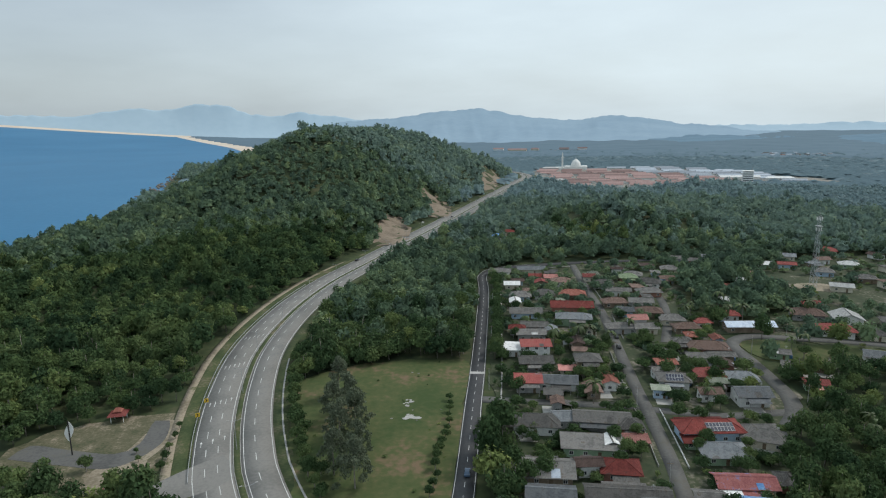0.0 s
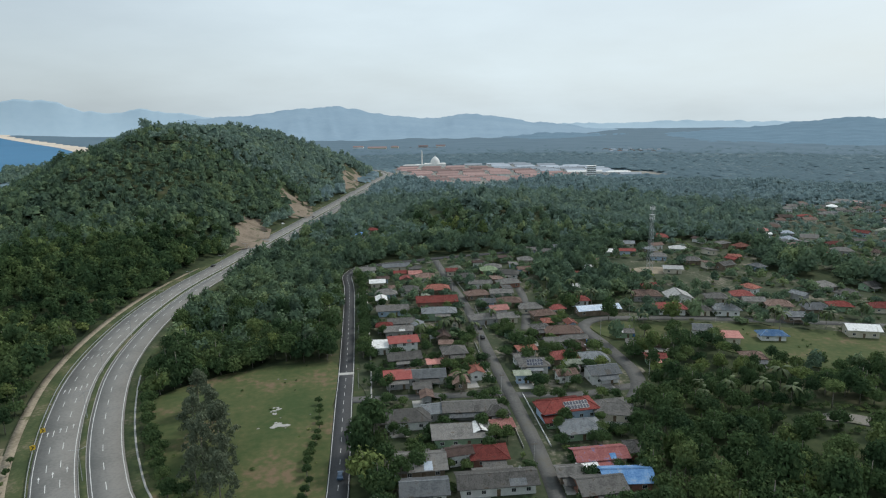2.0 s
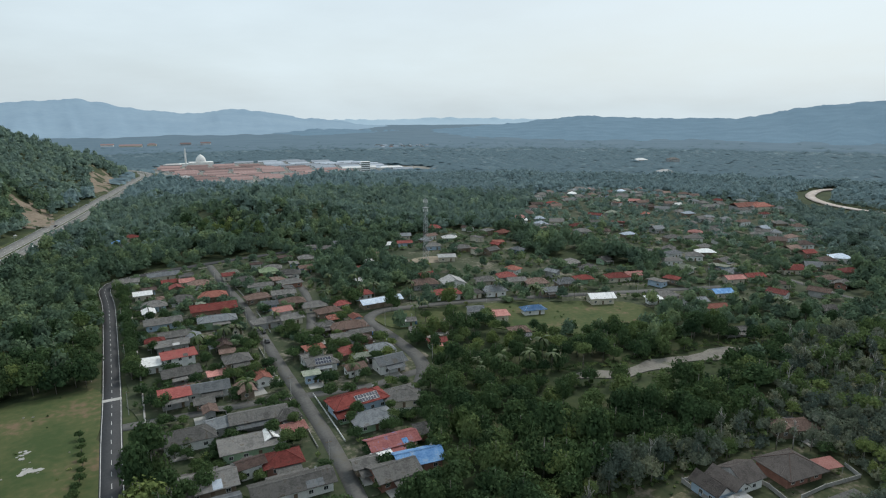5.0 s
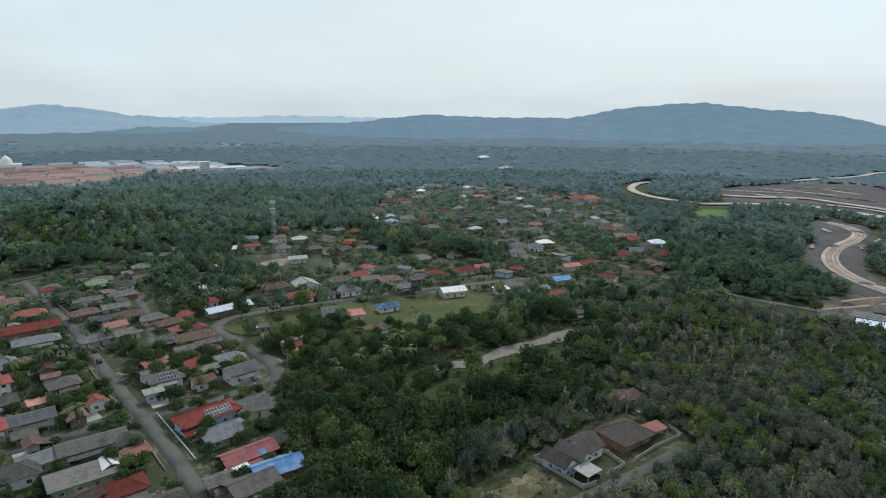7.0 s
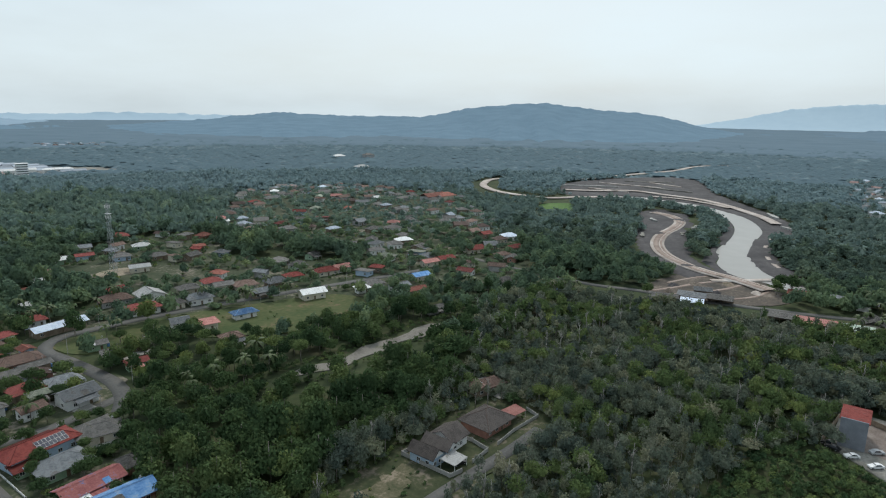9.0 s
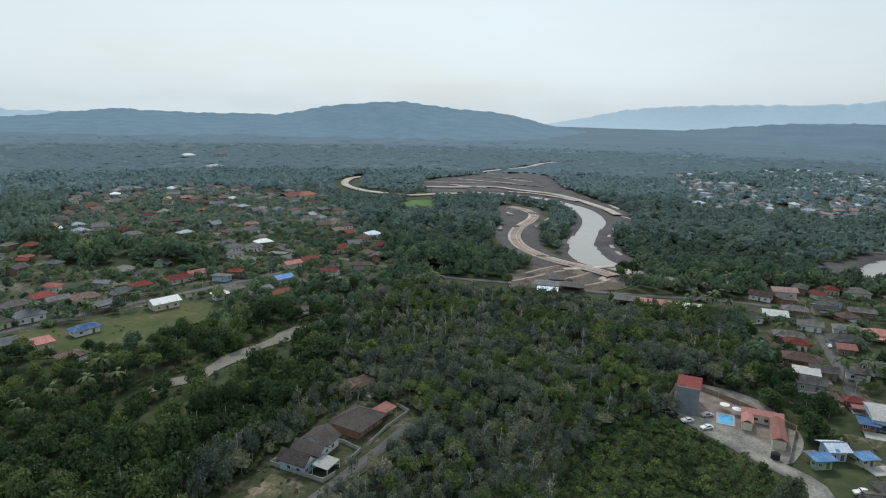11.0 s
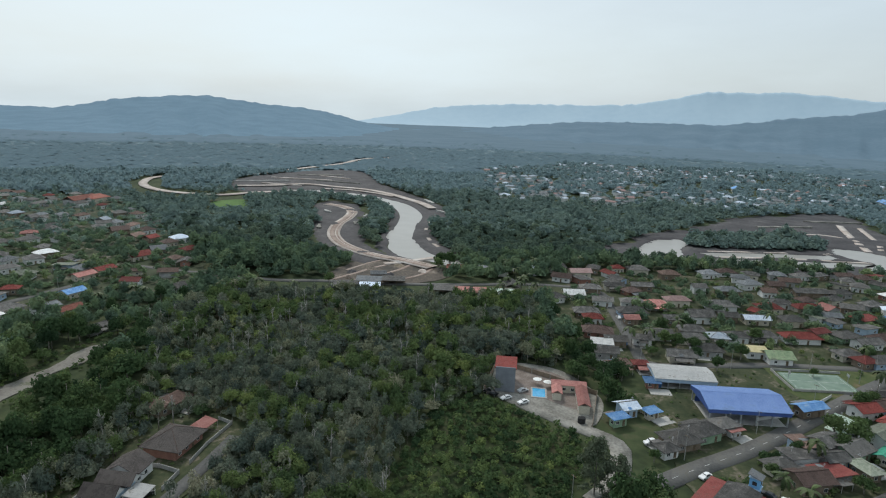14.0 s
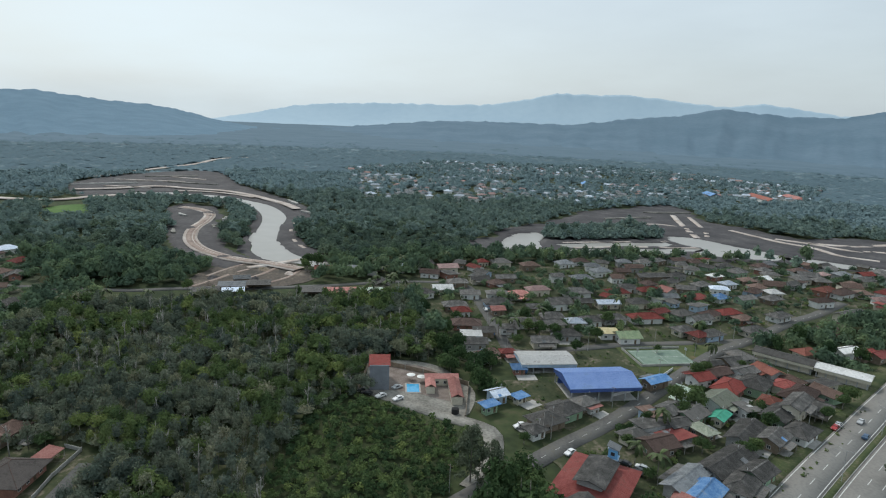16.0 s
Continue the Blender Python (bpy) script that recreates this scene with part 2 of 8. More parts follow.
M_TYRE = mat("black_rubber", (0.02, 0.02, 0.02), (0.035, 0.035, 0.035), 2.0, 0.9)

ROOF_TONES = {
    "grey": ((0.100, 0.096, 0.091), (0.172, 0.166, 0.158), (0.10, 0.085, 0.07)),
    "darkgrey": ((0.068, 0.066, 0.063), (0.126, 0.122, 0.117), (0.19, 0.18, 0.17)),
    "bluegrey": ((0.122, 0.132, 0.142), (0.204, 0.217, 0.228), (0.13, 0.125, 0.12)),
    "white": ((0.55, 0.55, 0.54), (0.72, 0.72, 0.71), (0.36, 0.35, 0.33)),
    "bluewhite": ((0.42, 0.49, 0.60), (0.60, 0.66, 0.74), (0.30, 0.33, 0.38)),
    "blue": ((0.085, 0.20, 0.42), (0.16, 0.30, 0.52), (0.28, 0.33, 0.40)),
    "red": ((0.20, 0.052, 0.048), (0.27, 0.080, 0.070), (0.15, 0.065, 0.055)),
    "orange": ((0.22, 0.080, 0.060), (0.29, 0.115, 0.088), (0.19, 0.078, 0.06)),
    "darkred": ((0.13, 0.030, 0.026), (0.21, 0.050, 0.042), (0.09, 0.04, 0.035)),
    "pink": ((0.40, 0.17, 0.15), (0.52, 0.25, 0.22), (0.30, 0.16, 0.14)),
    "brown": ((0.13, 0.085, 0.070), (0.20, 0.135, 0.112), (0.09, 0.07, 0.06)),
    "darkbrown": ((0.070, 0.048, 0.042), (0.115, 0.078, 0.068), (0.06, 0.05, 0.045)),
    "green": ((0.16, 0.22, 0.13), (0.25, 0.31, 0.19), (0.13, 0.14, 0.10)),
    "green2": ((0.19, 0.215, 0.165), (0.29, 0.31, 0.25), (0.14, 0.14, 0.11)),
    "palegreen": ((0.38, 0.48, 0.40), (0.50, 0.58, 0.50), (0.26, 0.30, 0.26)),
    "tgreen": ((0.05, 0.25, 0.17), (0.08, 0.33, 0.23), (0.05, 0.18, 0.13)),
    "umber": ((0.062, 0.054, 0.051), (0.098, 0.086, 0.080), (0.078, 0.068, 0.063)),
    "townblue": ((0.27, 0.31, 0.36), (0.37, 0.41, 0.46), (0.24, 0.27, 0.31)),
    "townred": ((0.25, 0.165, 0.155), (0.33, 0.225, 0.21), (0.22, 0.17, 0.16)),
    "yellow": ((0.42, 0.36, 0.20), (0.52, 0.46, 0.28), (0.3, 0.26, 0.18)),
    "redblue": ((0.26, 0.09, 0.09), (0.36, 0.14, 0.13), (0.12, 0.18, 0.36)),
}
ROOF = {k: mat("roof_" + k, *(tuple(0.92 * q for q in p) for p in (a, b)), 0.35, 0.75, 0.5, c, 5, wave=3.2, coords="object", obj=0.42, spec=0.15) for k, (a, b, c) in ROOF_TONES.items()}
WALLS = [mat("wall_" + n, *(tuple(1.05 * q for q in p) for p in (a, b)), 0.5, 0.85, 0.05, None, 6, coords="object") for n, a, b in (
    ("cream", (0.44, 0.40, 0.32), (0.58, 0.54, 0.45)), ("white", (0.56, 0.56, 0.55), (0.72, 0.72, 0.70)), ("pale_blue", (0.30, 0.40, 0.52), (0.42, 0.52, 0.62)),
    ("pale_green", (0.20, 0.30, 0.20), (0.29, 0.39, 0.27)), ("brick", (0.22, 0.11, 0.085), (0.32, 0.17, 0.13)), ("timber", (0.15, 0.115, 0.085), (0.25, 0.20, 0.15)), ("grey", (0.26, 0.26, 0.26), (0.38, 0.38, 0.37)))]
W_CREAM, W_WHITE, W_BLUE, W_GREEN, W_BRICK, W_TIMBER, W_GREY = range(7)

# ---------------------------------------------------------------- mesh helpers


def mesh_object(name, verts, faces, materials, parent=None, label="", smooth=False, index=None):
    me = bpy.data.meshes.new(name)
    verts, faces = np.asarray(verts, dtype=np.float32), faces
    if isinstance(faces, np.ndarray):
        k = faces.shape[1]
        me.vertices.add(len(verts))
        me.vertices.foreach_set("co", verts.ravel())
        me.loops.add(faces.size)
        me.loops.foreach_set("vertex_index", faces.ravel().astype(np.int32))
        me.polygons.add(len(faces))
        me.polygons.foreach_set("loop_start", np.arange(0, faces.size, k, dtype=np.int32))
        me.polygons.foreach_set("loop_total", np.full(len(faces), k, dtype=np.int32))
        me.update(calc_edges=True)
    else:
        me.from_pydata([tuple(v) for v in verts.tolist()], [], faces)
    for m in materials if isinstance(materials, (list, tuple)) else [materials]:
        me.materials.append(m)
    if index is not None:
        me.polygons.foreach_set("material_index", np.asarray(index, dtype=np.int32))
    if smooth:
        me.polygons.foreach_set("use_smooth", np.ones(len(me.polygons), dtype=bool))
    ob = new(name, me)
    if parent is not None:
        ob.parent = parent
    if label:
        ob["label"] = label
    return ob


class Shape:
    """Boxes, slabs and tubes gathered into one mesh."""

    def __init__(self):
        self.v, self.f = [], []

    def poly(self, pts, faces):
        k = len(self.v)
        self.v += [tuple(p) for p in pts]
        self.f += [tuple(k + i for i in f) for f in faces]
        return self

    def box(self, x0, x1, y0, y1, z0, z1):
        return self.poly([(x0, y0, z0), (x1, y0, z0), (x1, y1, z0), (x0, y1, z0), (x0, y0, z1), (x1, y0, z1), (x1, y1, z1), (x0, y1, z1)],
                         [(3, 2, 1, 0), (4, 5, 6, 7), (0, 1, 5, 4), (1, 2, 6, 5), (2, 3, 7, 6), (3, 0, 4, 7)])

    def slab(self, pts, thick):
        """A flat or sloping sheet of n corners, that many metres thick."""
        n = len(pts)
        low = [(x, y, z - thick) for x, y, z in pts]
        return self.poly(list(pts) + low, [tuple(range(n)), tuple(range(2 * n - 1, n - 1, -1))] + [(i, n + i, n + (i + 1) % n, (i + 1) % n) for i in range(n)])

    def tube(self, a, b, r0, r1, n=6):
        a, b = Vector(a), Vector(b)
        d = (b - a).normalized()
        u = d.orthogonal().normalized()
        w = d.cross(u)
        ring = lambda c, r: [c + (u * math.cos(2 * math.pi * i / n) + w * math.sin(2 * math.pi * i / n)) * r for i in range(n)]
        return self.poly(ring(a, r0) + ring(b, r1), [(i, (i + 1) % n, n + (i + 1) % n, n + i) for i in range(n)] + [tuple(range(n, 2 * n)), tuple(range(n - 1, -1, -1))])

    def make(self, name, material, parent=None, label=""):
        return mesh_object(name, self.v, self.f, material, parent, label)


def share(name, source, parent, m):
    """Another part on the mesh of source."""
    ob = new(name, source.data)
    ob.parent = parent
    ob.matrix_basis = m
    return ob


def thing(name, x, y, z, rot, label, category, group="", kind=""):
    ob = new(name)
    ob.matrix_basis = pose(x, y, z, 0, 0, rot)
    return tagged(ob, label, category, group, kind)


def smooth_line(pts, step=6.0):
    """A curve through the points, with a point about every step metres."""
    p = np.array(pts, float)
    p = np.vstack([2 * p[0] - p[1], p, 2 * p[-1] - p[-2]])
    out = []
    for i in range(1, len(p) - 2):
        a, b, c, d = p[i - 1:i + 3]
        n = max(1, int(np.hypot(*(c - b)) / step))
        for t in np.arange(n) / n:
            out.append(0.5 * (2 * b + (c - a) * t + (2 * a - 5 * b + 4 * c - d) * t * t + (3 * b - a - 3 * c + d) * t ** 3))
    out.append(p[-2])
    return np.array(out)


def normals(line):
    t = np.gradient(line, axis=0)
    t /= np.maximum(np.linalg.norm(t, axis=1), 1e-9)[:, None]
    return np.stack([-t[:, 1], t[:, 0]], 1)      # to the left of the way


def offset(line, d):
    return line + normals(line) * d


def dist_to(line, x, y):
    """The distance of points from a polyline."""
    best = np.full(np.shape(x), 1e9)
    for a, b in zip(line[:-1], line[1:]):
        d = b - a
        t = np.clip(((x - a[0]) * d[0] + (y - a[1]) * d[1]) / max(d @ d, 1e-9), 0, 1)
        best = np.minimum(best, np.hypot(x - a[0] - t * d[0], y - a[1] - t * d[1]))
    return best


def inside(poly, x, y):
    r = np.zeros(np.shape(x), bool)
    for (ax, ay), (bx, by) in zip(poly, list(poly[1:]) + [poly[0]]):
        if ay != by:
            r ^= ((ay > y) != (by > y)) & (x < (bx - ax) * (y - ay) / (by - ay) + ax)
    return r


def vnoise(x, y, scale, seed=0):
    """Smooth value noise in 0..1 for arrays."""
    x, y = np.asarray(x) / scale + 1000, np.asarray(y) / scale + 1000
    i, j = np.floor(x), np.floor(y)
    u, v = x - i, y - j
    u, v = u * u * (3 - 2 * u), v * v * (3 - 2 * v)
    h = lambda a, b: np.modf(np.abs(np.sin(a * 127.1 + b * 311.7 + seed * 74.7) * 43758.5453))[0]
    return (h(i, j) * (1 - u) + h(i + 1, j) * u) * (1 - v) + (h(i, j + 1) * (1 - u) + h(i + 1, j + 1) * u) * v


# ---------------------------------------------------------------- the lie of the land
HIGHWAY = smooth_line([(420, -560), (300, -400), (210, -275), (162, -196), (130, -142), (92, -82), (45, -12), (2, 52), (-30, 105), (-57, 156), (-66, 179), (-73, 203), (-79, 231), (-83.5, 263), (-84, 300), (-80, 345), (-70, 395), (-53, 448), (-31, 518), (-2, 607), (38, 735), (87, 895), (128, 1030), (150, 1110), (153, 1165), (138, 1225), (108, 1280), (92, 1360)], 8)
NARROW = smooth_line([(-4, 90), (4, 152), (9.5, 207), (14, 250), (23.5, 356), (26, 400), (40, 419), (86, 430), (150, 436)], 8)
STREET = smooth_line([(52, 90), (64, 153), (69, 192), (72, 222), (78, 274), (83, 318), (86, 371), (90, 425)], 8)
CROSS_A = smooth_line([(11, 213), (35, 209), (69, 204)], 6)
CROSS_B = smooth_line([(70, 202), (94, 196), (106, 197), (119, 198)], 6)
CURVE = smooth_line([(112, 188), (119, 197), (124, 210), (126, 228), (127, 246), (128, 264), (140, 274), (155, 271), (184, 263), (207, 254), (238, 241), (280, 222), (330, 200)], 5)
BACK_LANE = smooth_line([(100, 268), (112, 300), (121, 335), (124, 380), (118, 425)], 6)
TRACK = smooth_line([(156, 160.5), (171, 156), (188, 150.5), (205, 149), (220, 145), (232, 143), (248, 138)], 6)
HOUSE_ROAD = smooth_line([(95, 80), (118, 75), (136, 71), (157, 66), (174, 63)], 5)
EAST_ROAD = smooth_line([(372, 190), (361, 147), (352, 99), (354, 74), (352, 38), (356, -10), (362, -50), (358, -83)], 6)
TOWN_ROAD = smooth_line([(128, -20), (142, -38), (154, -58), (165, -76), (180, -102), (209, -143), (233, -178), (249, -211), (270, -249), (279, -272), (300, -310)], 6)
BRANCH = smooth_line([(246, -205), (246, -167), (247, -139), (243, -100), (245, -85), (267, -86), (311, -89), (348, -91), (358, -83)], 6)
DIRT = smooth_line([(147, -41), (156, -49), (169, -54.5), (178, -55), (187, -46), (199, -33), (211, -22)], 4)
HAUL = smooth_line([(392, 8), (408, 28), (414, 40), (423, 53), (440, 68), (459, 80), (485, 89), (510, 93), (537, 94), (570, 91), (606, 93), (634, 107), (648, 126)], 6)
FAR_HAUL = smooth_line([(846, 388), (816, 392), (761, 374), (726, 349), (704, 322), (692, 294), (687, 267), (690, 247), (719, 222), (732, 196)], 10)
FAR_ROAD = smooth_line([(845, 316), (876, 298), (938, 266), (1037, 229), (1124, 192), (1213, 178), (1272, 158), (1301, 121)], 15)
LEVEE = smooth_line([(768, 260), (783, 221), (809, 184), (790, 139), (772, 98), (734, 64), (701, 44), (672, 27), (638, 14)], 10)
LEVEE_B = smooth_line([(767, 154), (766, 122), (746, 88), (720, 62)], 10)
RIVER_L = smooth_line([(400, -2), (412, 12), (415, 22), (420, 30), (433, 37), (451, 43), (466, 43), (491, 48), (512, 47), (542, 44), (580, 44), (615, 48), (652, 58), (682, 73), (707, 89), (728, 115), (740, 136), (748, 163), (742, 200)], 6)
RIVER_R = smooth_line([(408, -14), (422, 0), (429, 7), (441, 14), (462, 20), (490, 26), (516, 27), (555, 25), (590, 23), (619, 27), (652, 36), (678, 48), (698, 63), (733, 92), (746, 118), (754, 139), (763, 160), (756, 200)], 6)
RIVER = [tuple(p) for p in RIVER_L] + [tuple(p) for p in RIVER_R[::-1]]
COAST = np.array([(-360, -400), (-372, 200), (-384, 430), (-381, 527), (-374, 600), (-377, 704), (-410, 820), (-445, 939), (-505, 1158), (-560, 1330), (-614, 1493), (-600, 1620), (-520, 1800), (-640, 2250), (-891, 2798), (-1170, 3268), (-1560, 3900), (-1900, 4480)], float)
HILLS = ((-147, 985, 57, 133, 271), (-45, 1062, 44, 130, 184), (-327, 1323, 28, 181, 159), (-200, 728, 38, 103, 121), (-141, 488, 15, 77, 99), (-134, 748, 33, 106, 152), (-639, 1440, 12, 59, 90), (60, 1150, 10, 60, 80), (178, 560, 22, 70, 80), (320, 640, 8, 120, 100))


def beach_rise(az):
    """Elevation, in degrees, at which the far water ends."""
    return np.interp(az, [16, 22, 28, 35, 60], [-1.55, -0.85, -0.35, 0.28, 0.30])


def land_z(x, y):
    x, y = np.asarray(x, float), np.asarray(y, float)
    z = np.zeros(np.broadcast(x, y).shape)
    for cx, cy, h, sx, sy in HILLS:
        z = z + h * np.exp(-((x - cx) / sx) ** 2 - ((y - cy) / sy) ** 2)
    z = np.maximum(z - 2.0, 0) * (0.86 + 0.28 * vnoise(x, y, 70, 3))
    road = dist_to(HIGHWAY[::3], x, y)
    z = z * np.clip((road - 17) / 45, 0, 1) ** 1.1
    for line in (NARROW, CURVE, BACK_LANE):
        z = z * np.clip((dist_to(line[::4], x, y) - 6) / 30, 0, 1)
    sea = x - np.interp(y, COAST[:, 1], COAST[:, 0])
    z = np.where((sea < 45) & (y > -400), np.minimum(z, sea * 0.42), z)
    z = np.maximum(z, -9)
    return z


def strip(name, line, left, right, z, material, label, category="road", kind="structure", thick=0.5):
    """A road-like ribbon with its own thickness, laid along a line."""
    a, b = offset(line, left), offset(line, -right)
    n = len(line)
    zz = z if np.ndim(z) else np.full(n, z)
    v = np.vstack([np.c_[a, zz], np.c_[b, zz], np.c_[a, zz - thick], np.c_[b, zz - thick]])
    i = np.arange(n - 1)
    f = np.vstack([np.c_[n + i, n + i + 1, i + 1, i], np.c_[i, i + 1, 2 * n + i + 1, 2 * n + i], np.c_[3 * n + i, 3 * n + i + 1, n + i + 1, n + i]])
    return tagged(mesh_object(name, v, f, material), label, category, "", kind)


def patch(name, pts, z, material, label, category="ground", thick=0.4, wobble=0.0, kind="structure"):
    """A flat area with a soft, uneven outline."""
    p = np.array(pts, float)
    size = np.ptp(p, axis=0).max()
    line = smooth_line([*pts, pts[0]], min(4.0, size / 14))[:-1]
    if wobble:
        k = min(7.0, size / 5)
        line = line + normals(line) * ((vnoise(line[:, 0], line[:, 1], k, 5) - 0.5) * wobble + (vnoise(line[:, 0], line[:, 1], k / 3, 6) - 0.5) * wobble * 0.5)[:, None]
    s = Shape()
    s.slab([(x, y, z) for x, y in line], thick)
    return tagged(s.make(name, material), label, category, "", kind)


def far_rise(x, y):
    """The sheet of land and water is bent up far off, to meet the horizon in the camera's view."""
    az = np.degrees(np.arctan2(-np.asarray(x, float), np.asarray(y, float)))
    el = np.interp(az, [8, 16, 22, 28, 35, 120, 150], [-1.22, -1.15, -0.85, -0.35, 0.28, 0.30, -1.22])
    t = np.clip((np.hypot(x, y) - 2300) / 2400, 0, 1)
    return t * t * (3 - 2 * t) * (100 + 4700 * np.tan(np.radians(el)))


def polar(name, r, az, zfun, material, keep=None, smooth=True):
    """A sheet over rings r and bearings az (degrees to the left of +y)."""
    A, Rr = np.meshgrid(np.radians(az), r)
    x, y = -np.sin(A) * Rr, np.cos(A) * Rr
    z = zfun(x, y)
    n, m = Rr.shape
    i, j = np.meshgrid(np.arange(n - 1), np.arange(m - 1), indexing="ij")
    q = (i * m + j).ravel()
    f = np.c_[q + 1, q, q + m, q + m + 1][:, ::-1]
    if keep is not None:
        on = keep(x, y)
        z = np.where(on, z, np.minimum(z, land_z(x, y) + far_rise(x, y) - 1.5))
        ok = on.ravel()
        f = f[ok[f].any(1)]
    return mesh_object(name, np.c_[x.ravel(), y.ravel(), z.ravel()], f[:, ::-1], material, smooth=smooth)


# ---------------------------------------------------------------- ground, sea, distance
RINGS = np.r_[0.01, np.geomspace(15, 4900, 110)]
tagged(polar("ground", RINGS, np.linspace(-180, 180, 289), lambda x, y: land_z(x, y) + far_rise(x, y) - 0.25, M_GROUND), "dark green earth and undergrowth of a coastal plain", "ground", "", "structure")


def off_coast(x, y):
    return x - np.interp(y, COAST[:, 1], COAST[:, 0])


tagged(polar("sea", np.r_[np.linspace(250, 2000, 60), np.linspace(2040, 4420, 70)], np.linspace(8, 170, 190), lambda x, y: far_rise(x, y) - 0.7, M_SEA, lambda x, y: off_coast(x, y) < 60), "calm deep blue open sea", "sea", "", "structure")
shore = smooth_line([tuple(p) for p in COAST[13:]], 60)
tagged(mesh_object("beach", np.vstack([np.c_[shore + [(70, 10)], far_rise(*(shore + [(70, 10)]).T) + 1.2], np.c_[shore - [(45, 0)], far_rise(*(shore - [(45, 0)]).T) - 0.4]]),
                   np.array([(i, i + 1, len(shore) + i + 1, len(shore) + i) for i in range(len(shore) - 1)])[:, ::-1], M_BEACH), "long pale sandy beach curving away", "beach", "", "structure")
_az = np.linspace(21.5, 60, 60)
tagged(polar("beach_far", np.array([4380, 4400, 4470]), _az, lambda x, y: far_rise(x, y) + np.where(np.hypot(x, y) > 4390, 3 + (np.hypot(x, y) - 4400) * 0.08, -1.0), M_BEACH), "far end of the pale sandy beach", "beach", "", "structure")


def ridge(name, prof, far, depth, material, label, seed):
    """A mountain range: its crest follows prof (bearing, elevation), its slope falls towards the viewer in spurs."""
    az = np.arange(prof[-1][0], prof[0][0], 0.2)
    p = sorted(prof)
    el = np.interp(az, [a for a, _ in p], [e for _, e in p])
    top = 100 + far * np.tan(np.radians(el))
    fine = (vnoise(az, az * 0, 0.55, seed) - 0.5) * far * 0.0022 + (vnoise(az, az * 0, 0.22, seed + 1) - 0.5) * far * 0.0012
    s = np.linspace(0, 1.25, 40)
    S, A = np.meshgrid(s, az, indexing="ij")
    prof_s = np.where(S <= 1, S ** 1.5, 1 - (S - 1) * 2.2)
    spur = ((vnoise(A + S * 1.2, S * 1.1, 1.3, seed + 2) - 0.5) * 0.15 + (vnoise(A - S * 0.8, S * 1.6, 0.55, seed + 3) - 0.5) * 0.06 + (vnoise(A, S * 12, 0.16, seed + 5) - 0.5) * 0.012) * (1.0 if depth > 900 else 0.0)
    h = np.maximum(top[None, :] + fine[None, :] * np.clip((S - 0.8) / 0.2, 0, 1), 8) * np.clip(prof_s + spur * np.sin(np.pi * np.clip(S, 0, 1)), 0, 1) - 4
    Rr = far - depth * (1 - S)
    x, y = -np.sin(np.radians(A)) * Rr, np.cos(np.radians(A)) * Rr
    n, m = S.shape
    i, j = np.meshgrid(np.arange(n - 1), np.arange(m - 1), indexing="ij")
    q = (i * m + j).ravel()
    return tagged(mesh_object(name, np.c_[x.ravel(), y.ravel(), h.ravel()], np.c_[q, q + 1, q + m + 1, q + m][:, ::-1], material, smooth=True), label, "mountains", "", "structure")


# backdrop ranges, with haze put in as blue colour and faint glow
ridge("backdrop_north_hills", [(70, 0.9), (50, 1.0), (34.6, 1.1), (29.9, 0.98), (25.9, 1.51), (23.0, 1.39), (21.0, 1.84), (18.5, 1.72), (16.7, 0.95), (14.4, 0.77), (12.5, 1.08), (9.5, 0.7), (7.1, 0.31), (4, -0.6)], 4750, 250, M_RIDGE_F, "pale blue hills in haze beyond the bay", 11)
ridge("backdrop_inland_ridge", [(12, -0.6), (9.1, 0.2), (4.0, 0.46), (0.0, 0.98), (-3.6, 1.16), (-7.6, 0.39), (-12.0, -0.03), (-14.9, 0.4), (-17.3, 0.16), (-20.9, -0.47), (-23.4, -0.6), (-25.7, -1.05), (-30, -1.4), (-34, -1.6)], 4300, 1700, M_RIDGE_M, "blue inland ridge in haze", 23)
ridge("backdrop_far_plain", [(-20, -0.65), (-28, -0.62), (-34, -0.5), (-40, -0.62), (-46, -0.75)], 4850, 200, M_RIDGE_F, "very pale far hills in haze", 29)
ridge("backdrop_wooded_ridge", [(-16, -1.6), (-22, -1.4), (-26, -1.5), (-31.3, -1.65), (-36.2, -1.2), (-39.5, -1.0), (-43.1, -0.57), (-46, -0.34), (-49.1, -0.52), (-52.8, -0.62), (-58.0, -0.58), (-60, -0.3), (-62.4, 0.22), (-66.5, 0.61), (-69.1, 0.74), (-73.3, 0.25), (-78.5, -0.15), (-83.1, -1.28), (-86.9, -1.75), (-92, -2.2)], 3300, 1480, M_RIDGE_N, "dark blue-green wooded ridge in painted haze", 37)
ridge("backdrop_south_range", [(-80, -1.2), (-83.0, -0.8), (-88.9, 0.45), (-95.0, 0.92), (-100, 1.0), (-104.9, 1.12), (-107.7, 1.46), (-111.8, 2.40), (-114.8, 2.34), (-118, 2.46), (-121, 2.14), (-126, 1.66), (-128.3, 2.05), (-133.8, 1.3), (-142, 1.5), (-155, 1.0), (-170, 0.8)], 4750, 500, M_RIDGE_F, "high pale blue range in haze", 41)
